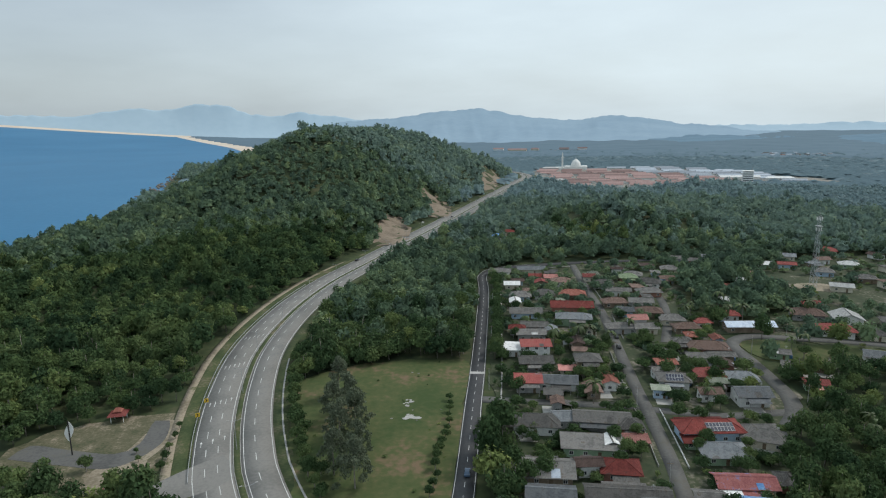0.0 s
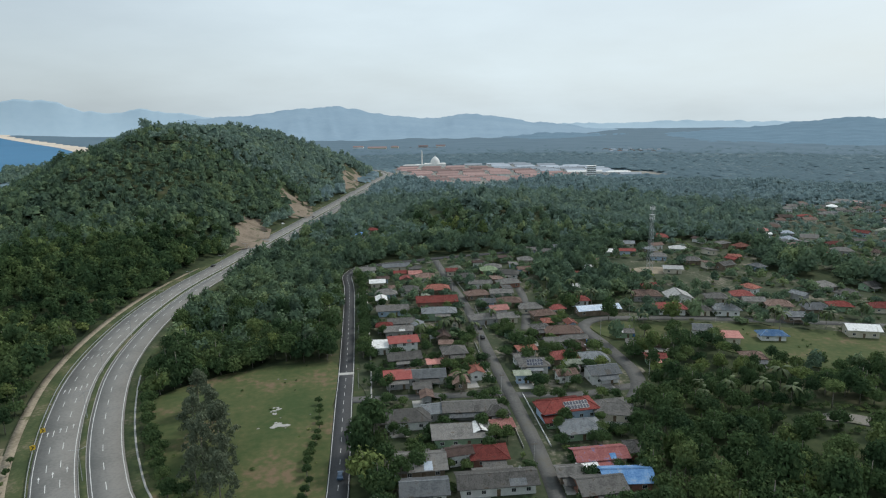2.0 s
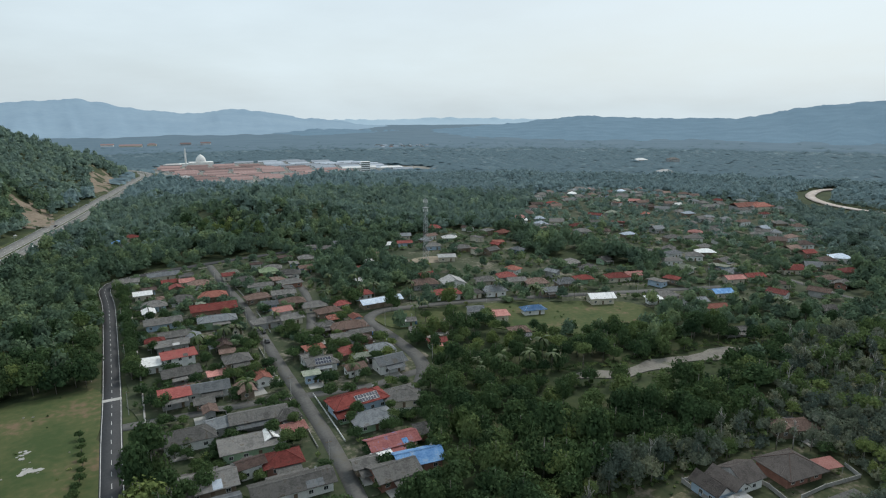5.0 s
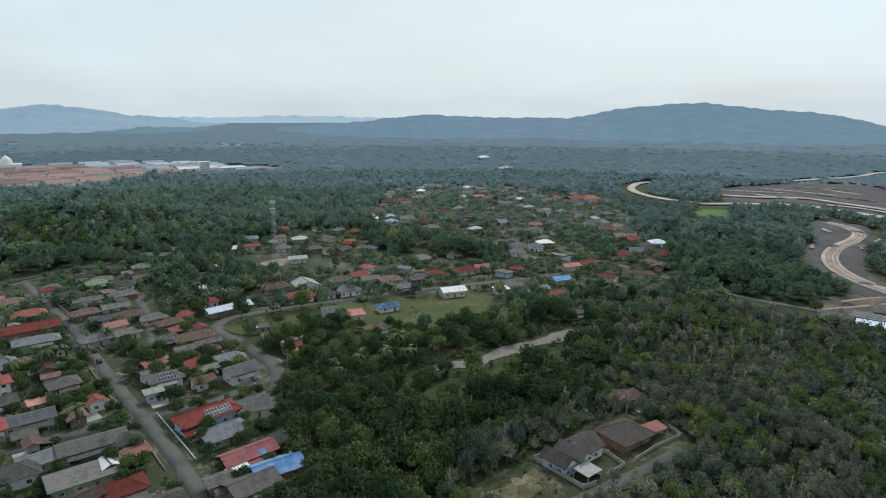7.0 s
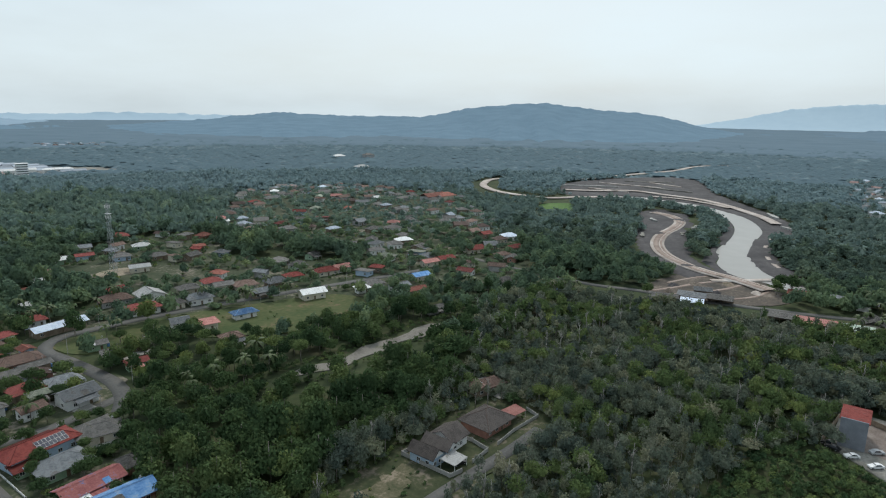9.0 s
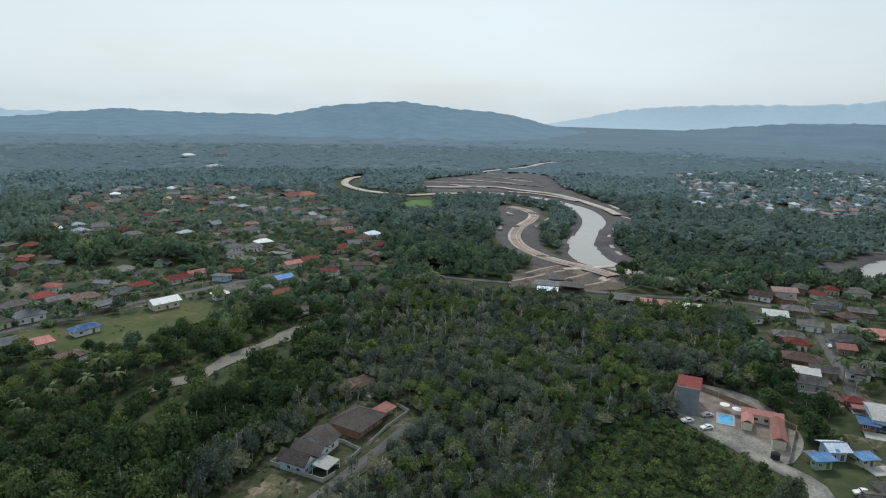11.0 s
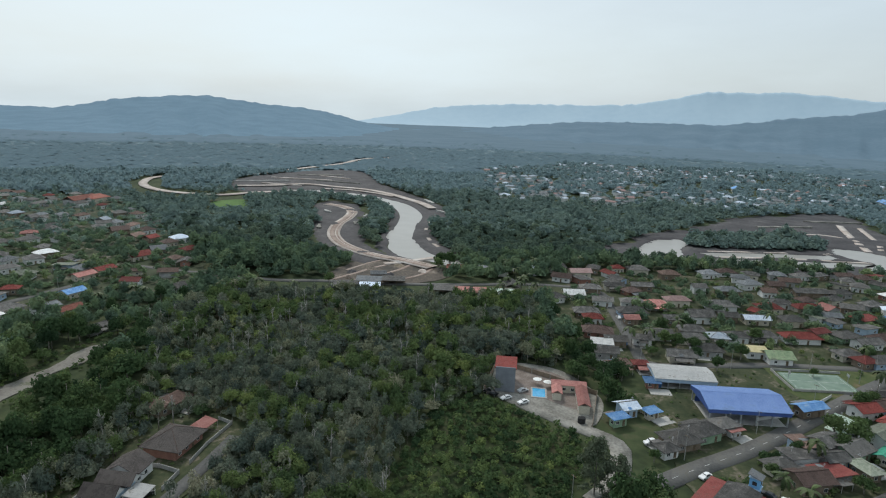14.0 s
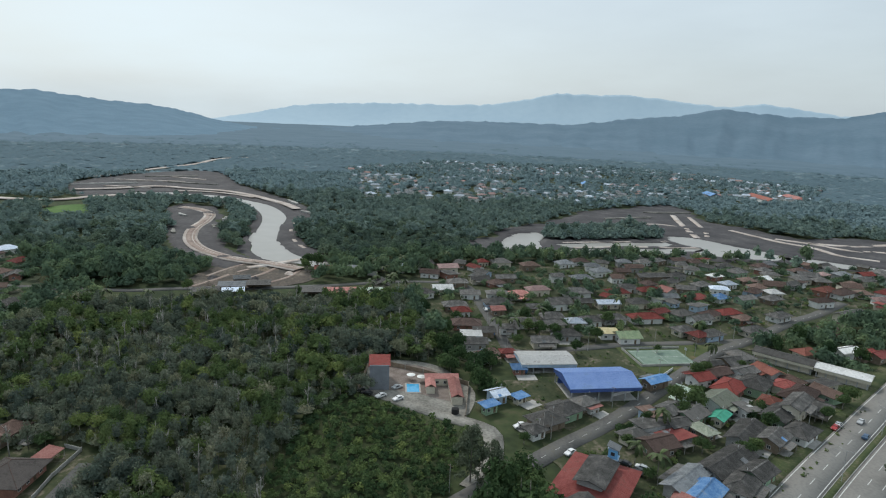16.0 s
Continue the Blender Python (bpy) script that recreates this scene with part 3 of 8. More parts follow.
ridge("backdrop_south_ridge", [(-84, -1.9), (-91.5, -1.42), (-96.5, -0.88), (-101.6, -0.37), (-105.7, -0.29), (-112.7, -0.29), (-117.9, 0.42), (-122.5, 0.93), (-125.4, 1.55), (-128.4, 1.29), (-130.4, 1.1), (-134.2, 1.16), (-136.5, 1.69), (-142, 1.2), (-155, 0.4), (-170, 0.2)], 3700, 1700, mat("south_hazed_ridge", (0.058, 0.100, 0.136), (0.078, 0.122, 0.160), 0.004, 1.0, 0.3, None, 14, glow=0.45), "wooded ridge beyond the river plain, blue with painted haze", 53)

# ---------------------------------------------------------------- fields, yards, banks
VILLAGE_A = [(16, 135), (20, 300), (28, 395), (42, 412), (88, 424), (128, 430), (150, 400), (135, 330), (128, 290), (128, 215), (112, 182), (96, 160), (86, 135)]
VILLAGE_B = [(128, 278), (160, 300), (200, 320), (190, 380), (230, 420), (300, 440), (330, 400), (290, 330), (330, 250), (370, 250), (380, 160), (340, 130), (300, 170), (262, 200), (222, 238), (180, 258)]
VILLAGE_C = [(230, -62), (300, -55), (372, -60), (405, -100), (400, -200), (405, -300), (380, -400), (330, -420), (280, -330), (246, -230), (235, -195), (243, -140), (243, -90)]
VILLAGE_D = [(135, -75), (160, -68), (185, -75), (212, -62), (216, -85), (240, -100), (240, -180), (225, -200), (190, -225), (160, -180), (128, -122)]
MIDTOWN = [(500, 555), (590, 575), (655, 510), (650, 400), (640, 350), (540, 255), (470, 210), (384, 155), (336, 168), (346, 213), (345, 262), (333, 302), (332, 362), (345, 420)]
FIELD = [(-60, 232), (-58, 215), (-48, 175), (-38, 140), (-4, 120), (1, 152), (7, 212), (10, 248), (-12, 252), (-33, 249)]
GREEN = [(132, 268), (150, 266), (180, 257), (204, 247), (222, 236), (245, 224), (258, 208), (252, 190), (226, 184), (198, 194), (178, 214), (166, 236), (140, 243), (131, 254)]
CARPARK = [(-140, 168), (-120, 160), (-96, 158), (-86, 172), (-89, 190), (-93, 205), (-112, 205), (-134, 190)]
PLOT = [(112, 100), (128, 97), (140, 96), (150, 92), (166, 92), (184, 84), (186, 70), (174, 60), (150, 62), (128, 68), (108, 76), (104, 90)]
COMPOUND = [(212, -18), (236, -22), (240, -30), (233, -48), (209, -58), (190, -52), (186, -46), (199, -31)]
WORKS = [(352, 25), (352, 62), (372, 70), (400, 62), (428, 48), (424, 26), (400, 6), (370, -2)]
MUD_A = [(402, 30), (426, 43), (459, 60), (499, 68), (560, 80), (607, 84), (656, 96), (674, 123), (660, 138), (614, 130), (543, 116), (492, 106), (439, 86), (402, 58)]
MUD_C = [(405, -6), (424, -14), (446, -4), (475, 6), (514, 12), (564, 10), (608, 0), (661, 3), (724, 28), (785, 60), (860, 95), (1000, 128), (1030, 172), (1000, 222), (855, 290), (753, 266), (708, 222), (722, 170), (716, 128), (676, 84), (646, 64), (600, 52), (540, 50), (490, 54), (450, 50), (420, 40)]
MUD_B = [(444, -122), (470, -118), (496, -140), (533, -172), (563, -216), (609, -262), (646, -300), (680, -361), (704, -444), (650, -440), (616, -424), (579, -415), (556, -428), (517, -440), (490, -450), (490, -520), (440, -560), (380, -520), (366, -440), (374, -390), (392, -360), (408, -326), (410, -274), (425, -214), (436, -179), (436, -147)]
ARMS = [[(464, -144), (496, -161), (517, -178), (522, -198), (505, -200), (482, -186), (453, -176), (446, -150)],
        [(470, -196), (475, -236), (477, -301), (463, -302), (459, -274), (461, -230), (456, -204)],
        [(452, -200), (451, -225), (451, -274), (453, -316), (441, -310), (433, -277), (428, -236), (436, -197)],
        [(505, -318), (497, -339), (479, -348), (455, -357), (440, -367), (412, -372), (406, -348), (416, -321), (428, -300), (441, -304), (451, -317), (465, -312), (484, -308)],
        [(420, -368), (410, -388), (393, -402), (370, -430), (356, -430), (378, -390), (396, -364)]]

_g = random.Random(4)
patch("grass_field", FIELD, 0.06, M_GRASS, "wide mown grass field with bare sandy spots", "field", wobble=3)
patch("village_ground", VILLAGE_A, 0.03, M_YARD, "trodden yards and grass between the houses", "yard", wobble=6)
patch("village_ground", VILLAGE_B, 0.03, M_YARD, "grass and bare earth between scattered houses", "yard", wobble=8)
patch("village_ground", MIDTOWN, 0.02, M_YARD, "grass and bare earth between scattered houses", "yard", wobble=10)
patch("village_ground", VILLAGE_C, 0.03, M_MEADOW, "trodden yards between dense houses", "yard", wobble=8)
patch("village_ground", VILLAGE_D, 0.03, M_MEADOW, "rough grass between lane and highway", "yard", wobble=4)
patch("village_green", GREEN, 0.07, M_GRASS, "open green playing field of the village", "field", wobble=4)
patch("car_park", CARPARK, 0.04, M_DRY, "worn grass of a roadside rest area", "ground", wobble=5)
patch("sand_spot", [(-104, 160), (-94, 160), (-90, 178), (-93, 200), (-98, 203), (-99, 184), (-104, 172)], 0.06, M_SAND, "bare sandy strip in the rest area", "ground", wobble=3)
patch("car_park_lane", [(-136, 176), (-118, 172), (-100, 170), (-92, 184), (-96, 200), (-101, 200), (-99, 184), (-104, 178), (-120, 181), (-134, 184)], 0.08, M_LANE, "worn grey loop lane in the rest area", "road")
patch("house_plot", PLOT, 0.03, M_MEADOW, "rough grass plot round two houses", "ground", wobble=5)
patch("sand_spot", [(112, 84), (117, 91), (124, 93.5), (130, 92), (132, 86), (126, 82.5), (118, 80.5)], 0.07, M_DRY, "bare sandy patch in rough grass", "ground", 0.1, 7.0)
patch("sand_spot", [(106, 88), (109, 92), (113, 92.5), (112, 88), (109, 86)], 0.07, M_DRY, "bare sandy patch in rough grass", "ground", 0.1, 4.0)
_spots = [(-12.5 + _g.gauss(0, 1.5), 199.5 + _g.gauss(0, 1.0), _g.uniform(0.4, 1.0), M_CONC) for _ in range(16)] + [(-13.5 + _g.gauss(0, 0.9), 211 + _g.gauss(0, 1.4), _g.uniform(0.3, 0.7), M_CONC) for _ in range(11)]
_spots += [(_g.uniform(-20, 2), _g.uniform(190, 240), _g.uniform(0.2, 0.4), M_GRAVEL) for _ in range(8)]
for i, (px, py, s, m) in enumerate(_spots):
    patch("bare_spot", [(px + s * 1.5 * math.cos(a) * (0.9 + 0.14 * math.sin(2 * a + px)), py + s * math.sin(a) * (0.9 + 0.14 * math.cos(3 * a + py))) for a in np.linspace(0, 5.6, 9)], 0.10 + 0.003 * i, m, "bare pale spot in the grass", "ground", 0.1, 0.5 * s)
patch("compound_ground", COMPOUND, 0.06, M_GRAVEL, "pale gravel yard of a walled compound", "yard")
patch("compound_paving", [(214, -22), (232, -25), (236, -32), (229, -46), (210, -54), (200, -48), (208, -36)], 0.10, M_PAVING, "brown paved terrace round the pool", "yard")
patch("works_ground", WORKS, 0.05, M_WORKS, "churned earth of a building site beside the river", "ground", wobble=6)
WATER = [RIVER, *ARMS]


def flats(poly, label, seed):
    """Dug mud banks: a lumpy sheet that dips below the water where the river runs."""
    xs, ys = np.array(poly, float).T
    step = 3.6
    gx, gy = np.meshgrid(np.arange(xs.min() - 8, xs.max() + 8, step), np.arange(ys.min() - 8, ys.max() + 8, step))
    wob = (vnoise(gx, gy, 14, seed) - 0.5) * 16
    ok = inside(poly, gx + wob, gy + wob * 0.6).ravel()
    wet = np.zeros(gx.shape, bool)
    for w in WATER:
        wet |= inside(w, gx, gy)
    z = 0.12 + 1.5 * vnoise(gx, gy, 11, seed + 1) * vnoise(gx, gy, 45, seed + 2) + 0.6 * vnoise(gx, gy, 5, seed + 3) ** 3
    z = np.where(wet, -0.5, z)
    n, m = gx.shape
    i, j = np.meshgrid(np.arange(n - 1), np.arange(m - 1), indexing="ij")
    q = (i * m + j).ravel()
    f = np.c_[q, q + 1, q + m + 1, q + m]
    f = f[ok[f].any(1)]
    z = np.where(ok.reshape(gx.shape), z, -0.45)
    return tagged(mesh_object("river_bank", np.c_[gx.ravel(), gy.ravel(), z.ravel()], f, M_MUD), label, "ground", "", "structure")


flats(MUD_A, "dark dug earth on both sides of the haul road", 61)
flats(MUD_B, "dark dredged mud flats beside the river", 62)
flats(MUD_C, "dark mud banks and levelled fill along the river", 63)
patch("paddy", [(584, 222), (639, 243), (662, 217), (605, 198)], 0.12, M_PADDY, "small bright green field among the trees", "field")
_ra, _rb = (np.array([(np.interp(t, np.linspace(0, 1, len(b)), b[:, 0]), np.interp(t, np.linspace(0, 1, len(b)), b[:, 1])) for t in np.linspace(0, 1, 130)]) for b in (RIVER_L, RIVER_R))
tagged(mesh_object("river", np.vstack([np.c_[_ra, np.full(130, 0.16)], np.c_[_rb, np.full(130, 0.16)]]), [(130 + i, 131 + i, i + 1, i) for i in range(129)], M_RIVER), "pale silty river bending between mud banks", "river", "", "structure")
for _p in ARMS:
    patch("river_arm", _p, 0.15, M_RIVER, "pale silty river arm between mud flats", "river", 0.1)
for _p, _w in (([(475, -204), (478, -253), (480, -304)], 1.6), ([(455, -205), (457, -258), (452, -316)], 2.2), ([(625, -398), (572, -374), (524, -354), (494, -342)], 3.0), ([(612, -410), (570, -392), (530, -374), (500, -356)], 2.2), ([(567, -330), (564, -350), (546, -362)], 2.0), ([(534, -405), (503, -409), (472, -415), (452, -426), (420, -425), (400, -442)], 3.0), ([(490, -420), (466, -440), (440, -452), (430, -480)], 3.5), ([(471, -439), (457, -470), (461, -520)], 4.0), ([(420, 8), (408, 24), (398, 40)], 2.5), ([(428, -8), (470, 10), (520, 17), (570, 14)], 1.4)):
    strip("sand_bar", smooth_line(_p, 6), _w, _w, 0.75, M_HAUL, "narrow pale bank of spread sand by the water", "ground")

# ---------------------------------------------------------------- roads
strip("highway_west", HIGHWAY, 13.2, -1.0, 0.12, M_ASPHALT, "pale grey two-lane carriageway of a divided highway")
strip("highway_east", HIGHWAY, -1.0, 11.6, 0.12, M_ASPHALT, "pale grey two-lane carriageway of a divided highway")
strip("highway_median", HIGHWAY, 1.0, 1.0, 0.30, M_VERGE, "raised grassy median with kerbs", "median")
strip("verge_west", HIGHWAY, 22, -13.2, 0.05, M_VERGE, "grass verge with bare earth beside the highway", "verge")
strip("verge_east", HIGHWAY, -11.6, 18, 0.05, M_VERGE, "grass verge beside the highway", "verge")
_n0 = int(np.argmin(np.hypot(HIGHWAY[:, 0] + 60, HIGHWAY[:, 1] - 165)))
strip("verge_path", HIGHWAY[_n0:_n0 + 46], 21.5, -18.6, 0.10, M_SAND, "bare earth ledge along the foot of the wooded slope", "verge")
strip("dark_road", NARROW, 3.2, 3.2, 0.14, M_NEWASPH, "dark freshly laid asphalt road with white edge lines")
strip("village_street", STREET, 2.35, 2.35, 0.12, M_LANE, "worn grey village street")
strip("cross_lane", CROSS_A, 2.3, 2.3, 0.10, M_LANE, "worn grey village lane")
strip("cross_lane", CROSS_B, 2.3, 2.3, 0.10, M_LANE, "worn grey village lane")
strip("back_lane", BACK_LANE, 2.2, 2.2, 0.10, M_LANE, "worn grey village lane")
strip("curved_lane", CURVE, 3.0, 3.0, 0.13, M_LANE, "pale grey curving village road")
patch("sand_track", [*map(tuple, offset(TRACK, 3.8)[1:-1:2]), tuple(TRACK[-1]), *map(tuple, offset(TRACK, -3.8)[-2:1:-2]), tuple(TRACK[0])], 0.12, M_TRACK, "pale bare track through the trees", "road", 0.3, 5.0)
strip("house_lane", HOUSE_ROAD, 2.1, 2.1, 0.13, M_LANE, "short grey lane in front of two houses")
strip("river_lane", EAST_ROAD, 2.4, 2.4, 0.12, M_LANE, "narrow grey lane towards the river")
strip("town_road", TOWN_ROAD, 3.4, 3.4, 0.14, M_LANE, "grey two-lane village road")
strip("branch_lane", BRANCH, 2.6, 2.6, 0.12, M_LANE, "grey lane between dense houses")
strip("dirt_drive", DIRT, 3.2, 3.2, 0.13, M_GRAVEL, "pale gravel drive")
strip("haul_road", HAUL, 5.2, 5.2, 1.1, M_HAUL, "broad sandy haul road along the river")
strip("haul_lane", HAUL, 3.0, 1.2, 1.13, M_RUT, "brown wheel-worn lane on the haul road")
strip("haul_lane", HAUL, -2.0, 3.6, 1.13, M_RUT, "brown wheel-worn lane on the haul road")
strip("haul_road", FAR_HAUL, 5, 5, 1.2, M_HAUL, "sandy haul road")
strip("haul_road", FAR_ROAD, 5, 5, 2.2, M_HAUL, "far sandy embankment road")
strip("levee", LEVEE, 4.5, 4.5, 1.9, M_HAUL, "pale sandy river levee")
strip("levee", LEVEE_B, 3, 3, 1.8, M_HAUL, "pale sandy river levee")


def markings(name, line, offs, width, dash, gap, z, label, a=0, b=None):
    """Painted dashes (gap 0: an unbroken line) as thin strips."""
    line = line[a:b]
    out_v, out_f = [], []
    for o in offs:
        p = offset(line, o)
        seg = np.r_[0, np.cumsum(np.hypot(*np.diff(p, axis=0).T))]
        at = lambda s: np.array([np.interp(s, seg, p[:, 0]), np.interp(s, seg, p[:, 1])])
        s = 0.0
        while s < seg[-1] - dash:
            for u in np.arange(s, s + dash - 0.1, 6.0):
                e = min(u + 6.0, s + dash)
                A, B = at(u), at(e)
                d = (B - A) / max(np.hypot(*(B - A)), 1e-6)
                n = np.array([-d[1], d[0]]) * width / 2
                k = len(out_v)
                out_v += [(*(A - n), z), (*(B - n), z), (*(B + n), z), (*(A + n), z)]
                out_f.append((k, k + 1, k + 2, k + 3))
            s += dash + gap
    return tagged(mesh_object(name, out_v, out_f, M_PAINT), label, "road marking", "", "stuff")


def trim_line(line, r0, r1):
    d = np.hypot(line[:, 0], line[:, 1])
    k = np.where((d > r0) & (d < r1))[0]
    return int(k[0]), int(k[-1]) + 1


markings("edge_lines", HIGHWAY, (12.6, 2.0, -2.0, -10.9), 0.22, 60, 0, 0.128, "white highway edge lines")
markings("lane_dashes", HIGHWAY, (5.6, 9.2, -5.6), 0.20, 4.5, 7.5, 0.128, "white broken lane lines")
markings("edge_lines", NARROW, (2.85, -2.85), 0.18, 24, 0, 0.148, "white edge lines of the dark road", 0, 42)
markings("centre_dashes", NARROW, (0.0,), 0.15, 2.7, 4.0, 0.148, "white broken centre line", 0, 42)
markings("edge_lines", TOWN_ROAD, (0.0,), 0.12, 2.5, 4.5, 0.148, "faded white centre line")

# ---------------------------------------------------------------- houses
HOUSE_SPOTS = []
WIN = {}


def window_meshes():
    f = Shape()
    for b in ((-0.65, 0.65, -0.06, 0.06, 0, 0.08), (-0.65, 0.65, -0.06, 0.06, 1.12, 1.2), (-0.65, -0.57, -0.06, 0.06, 0.08, 1.12), (0.57, 0.65, -0.06, 0.06, 0.08, 1.12), (-0.03, 0.03, -0.05, 0.05, 0.08, 1.12)):
        f.box(*b)
    p = Shape().box(-0.57, 0.57, -0.03, 0.03, 0.08, 1.12)
    d = Shape().box(-0.5, 0.5, -0.05, 0.05, 0, 2.05)
    k = Shape().box(0.34, 0.40, -0.10, 0.10, 0.95, 1.07)
    for n, s in (("window", f), ("pane", p), ("door", d), ("handle", k)):
        me = bpy.data.meshes.new(n)
        me.from_pydata(s.v, [], s.f)
        me.materials.append({"window": M_WHITE, "pane": M_GLASS, "door": M_WOOD, "handle": M_STEEL}[n])
        WIN[n] = me
    both = bpy.data.meshes.new("window")
    both.from_pydata(f.v + p.v, [], f.f + [tuple(len(f.v) + i for i in q) for q in p.f])
    both.materials.append(M_WHITE)
    both.materials.append(M_GLASS)
    both.polygons.foreach_set("material_index", [0] * len(f.f) + [1] * len(p.f))
    WIN["far_window"] = both


window_meshes()
RNG = random.Random(7)
CAR_BLUE = mat("blue_plastic", (0.05, 0.14, 0.32), (0.07, 0.18, 0.38), 1.0, 0.5)
TONE_WORDS = {"umber": "dark umber", "townblue": "pale blue-grey", "townred": "faded red", "grey": "weathered grey", "darkgrey": "dark grey", "bluegrey": "blue-grey", "white": "white", "bluewhite": "pale blue and white", "blue": "blue", "red": "bright red", "orange": "orange-red", "darkred": "dark red", "pink": "faded pink", "brown": "brown", "darkbrown": "dark brown", "green": "moss green", "green2": "grey-green", "palegreen": "pale green", "tgreen": "bright green", "yellow": "yellowish", "redblue": "red-blue"}
WALL_WORDS = ["cream", "white", "pale blue", "green", "brick", "timber", "grey"]


def put_mesh(name, me, parent, m):
    ob = new(name, me)
    ob.parent = parent
    ob.matrix_basis = m
    return ob


def roof_shape(kind, w, d, h0, rise, over, thick=0.14):
    """The sheets of a roof over a w x d plan whose eaves lie at h0."""
    a, b = w / 2 + over, d / 2 + over
    s, cap = Shape(), Shape()
    z = h0
    if kind == "gable":
        s.slab([(-a, -b, z), (a, -b, z), (a, 0, z + rise), (-a, 0, z + rise)], thick)
        s.slab([(a, b, z), (-a, b, z), (-a, 0, z + rise), (a, 0, z + rise)], thick)
        cap.slab([(-a, -0.25, z + rise - 0.01), (a, -0.25, z + rise - 0.01), (a, 0.25, z + rise + 0.05), (-a, 0.25, z + rise + 0.05)], 0.08)
    elif kind == "hip":
        q = max(a - b, 0.6)
        s.slab([(-a, -b, z), (a, -b, z), (q, 0, z + rise), (-q, 0, z + rise)], thick)
        s.slab([(a, b, z), (-a, b, z), (-q, 0, z + rise), (q, 0, z + rise)], thick)
        s.slab([(a, -b, z), (a, b, z), (q, 0, z + rise)], thick)
        s.slab([(-a, b, z), (-a, -b, z), (-q, 0, z + rise)], thick)
        cap.tube((-q, 0, z + rise), (q, 0, z + rise), 0.13, 0.13, 5)
        for sx, sy in ((1, 1), (1, -1), (-1, 1), (-1, -1)):
            cap.tube((sx * q, 0, z + rise), (sx * a, sy * b, z), 0.11, 0.11, 5)
    else:
        s.slab([(-a, -b, z), (a, -b, z), (a, b, z + rise * 0.5), (-a, b, z + rise * 0.5)], thick)
        cap.box(-a, a, b - 0.1, b + 0.05, z + rise * 0.5 - 0.12, z + rise * 0.5 + 0.06)
    return s, cap


def house(x, y, w, d, zmid, kind, tone, rot, group, wall=None, turn=None):
    """One dwelling: body, roof sheets, ridge caps, gables, windows, a door, often a lean-to porch."""
    r = RNG
    w, d = w * 0.9, d * 0.92
    if y < -55 and tone in ("grey", "bluegrey") and r.random() < 0.7:
        tone = "darkgrey"
    rot = rot + r.uniform(-6, 6)
    if d > w * 0.8 and kind == "gable" and r.random() < 0.3:
        rot, w, d = rot + 90, d, w
    far = math.hypot(x, y) > 285
    rise = {"gable": 0.22 * d, "hip": 0.26 * min(w, d), "shed": 0.16 * d}[kind]
    eave = max(2.4, zmid - rise * 0.45)
    two = zmid > 5.8
    wall = r.choice((0, 0, 1, 1, 1, 2, 3, 4, 5, 5, 6)) if wall is None else wall
    root = thing("house", x, y, 0.0, rot, "%s house, %s %s roof%s" % (("two-floor " if two else "") + WALL_WORDS[wall], TONE_WORDS[tone], {"gable": "gabled metal", "hip": "hipped", "shed": "single-pitch metal"}[kind], " among trees" if not far and not two else ""), "house", group)
    HOUSE_SPOTS.append((x, y, max(w, d) / 2))
    bw, bd = w - 1.2, d - 1.2
    body = Shape().box(-bw / 2, bw / 2, -bd / 2, bd / 2, -0.2, eave)
    if kind == "gable":
        top = eave + rise * bd / (d + 1.0) - 0.05
        for sx in (-1, 1):
            x0, x1 = sx * bw / 2, sx * (bw / 2 - 0.2)
            body.poly([(x0, -bd / 2, eave), (x0, bd / 2, eave), (x0, 0, top), (x1, -bd / 2, eave), (x1, bd / 2, eave), (x1, 0, top)], [(0, 1, 2), (5, 4, 3), (0, 2, 5, 3), (1, 4, 5, 2)])
    body.make("wall", WALLS[wall], root)
    s, cap = roof_shape(kind, w, d, eave, rise, 0.5)
    s.make("roof", ROOF[tone], root)
    cap.make("ridge_cap", ROOF["grey" if tone in ("white", "bluewhite") else tone], root)
    rows = (0.95, 3.8) if two else (0.95,)
    q, away = math.radians(rot), math.hypot(x, y)
    open_y = (math.sin(q) * x - math.cos(q) * y) / away
    open_x = -(math.cos(q) * x + math.sin(q) * y) / away
    for sy in (-1, 1):
        if sy * open_y < 0.1:
            continue
        n = max(2, int(bw / 3.6))
        for zr in rows:
            for i in range(n):
                px = (i + 0.5) / n * bw - bw / 2
                if sy == -1 and i == n // 2 and zr < 2:
                    o = put_mesh("door", WIN["door"], root, pose(px, sy * (bd / 2 + 0.02), 0.05))
                    if not far:
                        put_mesh("handle", WIN["handle"], o, pose(0, 0, 0))
                elif far:
                    if i % 2 == 0:
                        put_mesh("window", WIN["far_window"], root, pose(px, sy * (bd / 2 + 0.02), zr))
                else:
                    o = put_mesh("window", WIN["window"], root, pose(px, sy * (bd / 2 + 0.02), zr))
                    put_mesh("pane", WIN["pane"], o, pose(0, 0, 0))
    for sx in (-1, 1):
        for zr in rows if sx * open_x > 0.1 else ():
            o = put_mesh("window", WIN["far_window" if far else "window"], root, pose(sx * (bw / 2 + 0.02), r.uniform(-0.2, 0.2) * bd, zr, 0, 0, 90))
            if not far:
                put_mesh("pane", WIN["pane"], o, pose(0, 0, 0))
    if not far and r.random() < 0.65:
        a0, sd = r.uniform(3, 5.5), r.choice((-1, -1, 1))
        Shape().box(-bw * 0.4, -bw * 0.4 + a0 * 1.5, min(sd * bd / 2, sd * (bd / 2 + a0)), max(sd * bd / 2, sd * (bd / 2 + a0)), -0.1, 0.11).make("apron", M_CONC, root, "pale concrete apron")
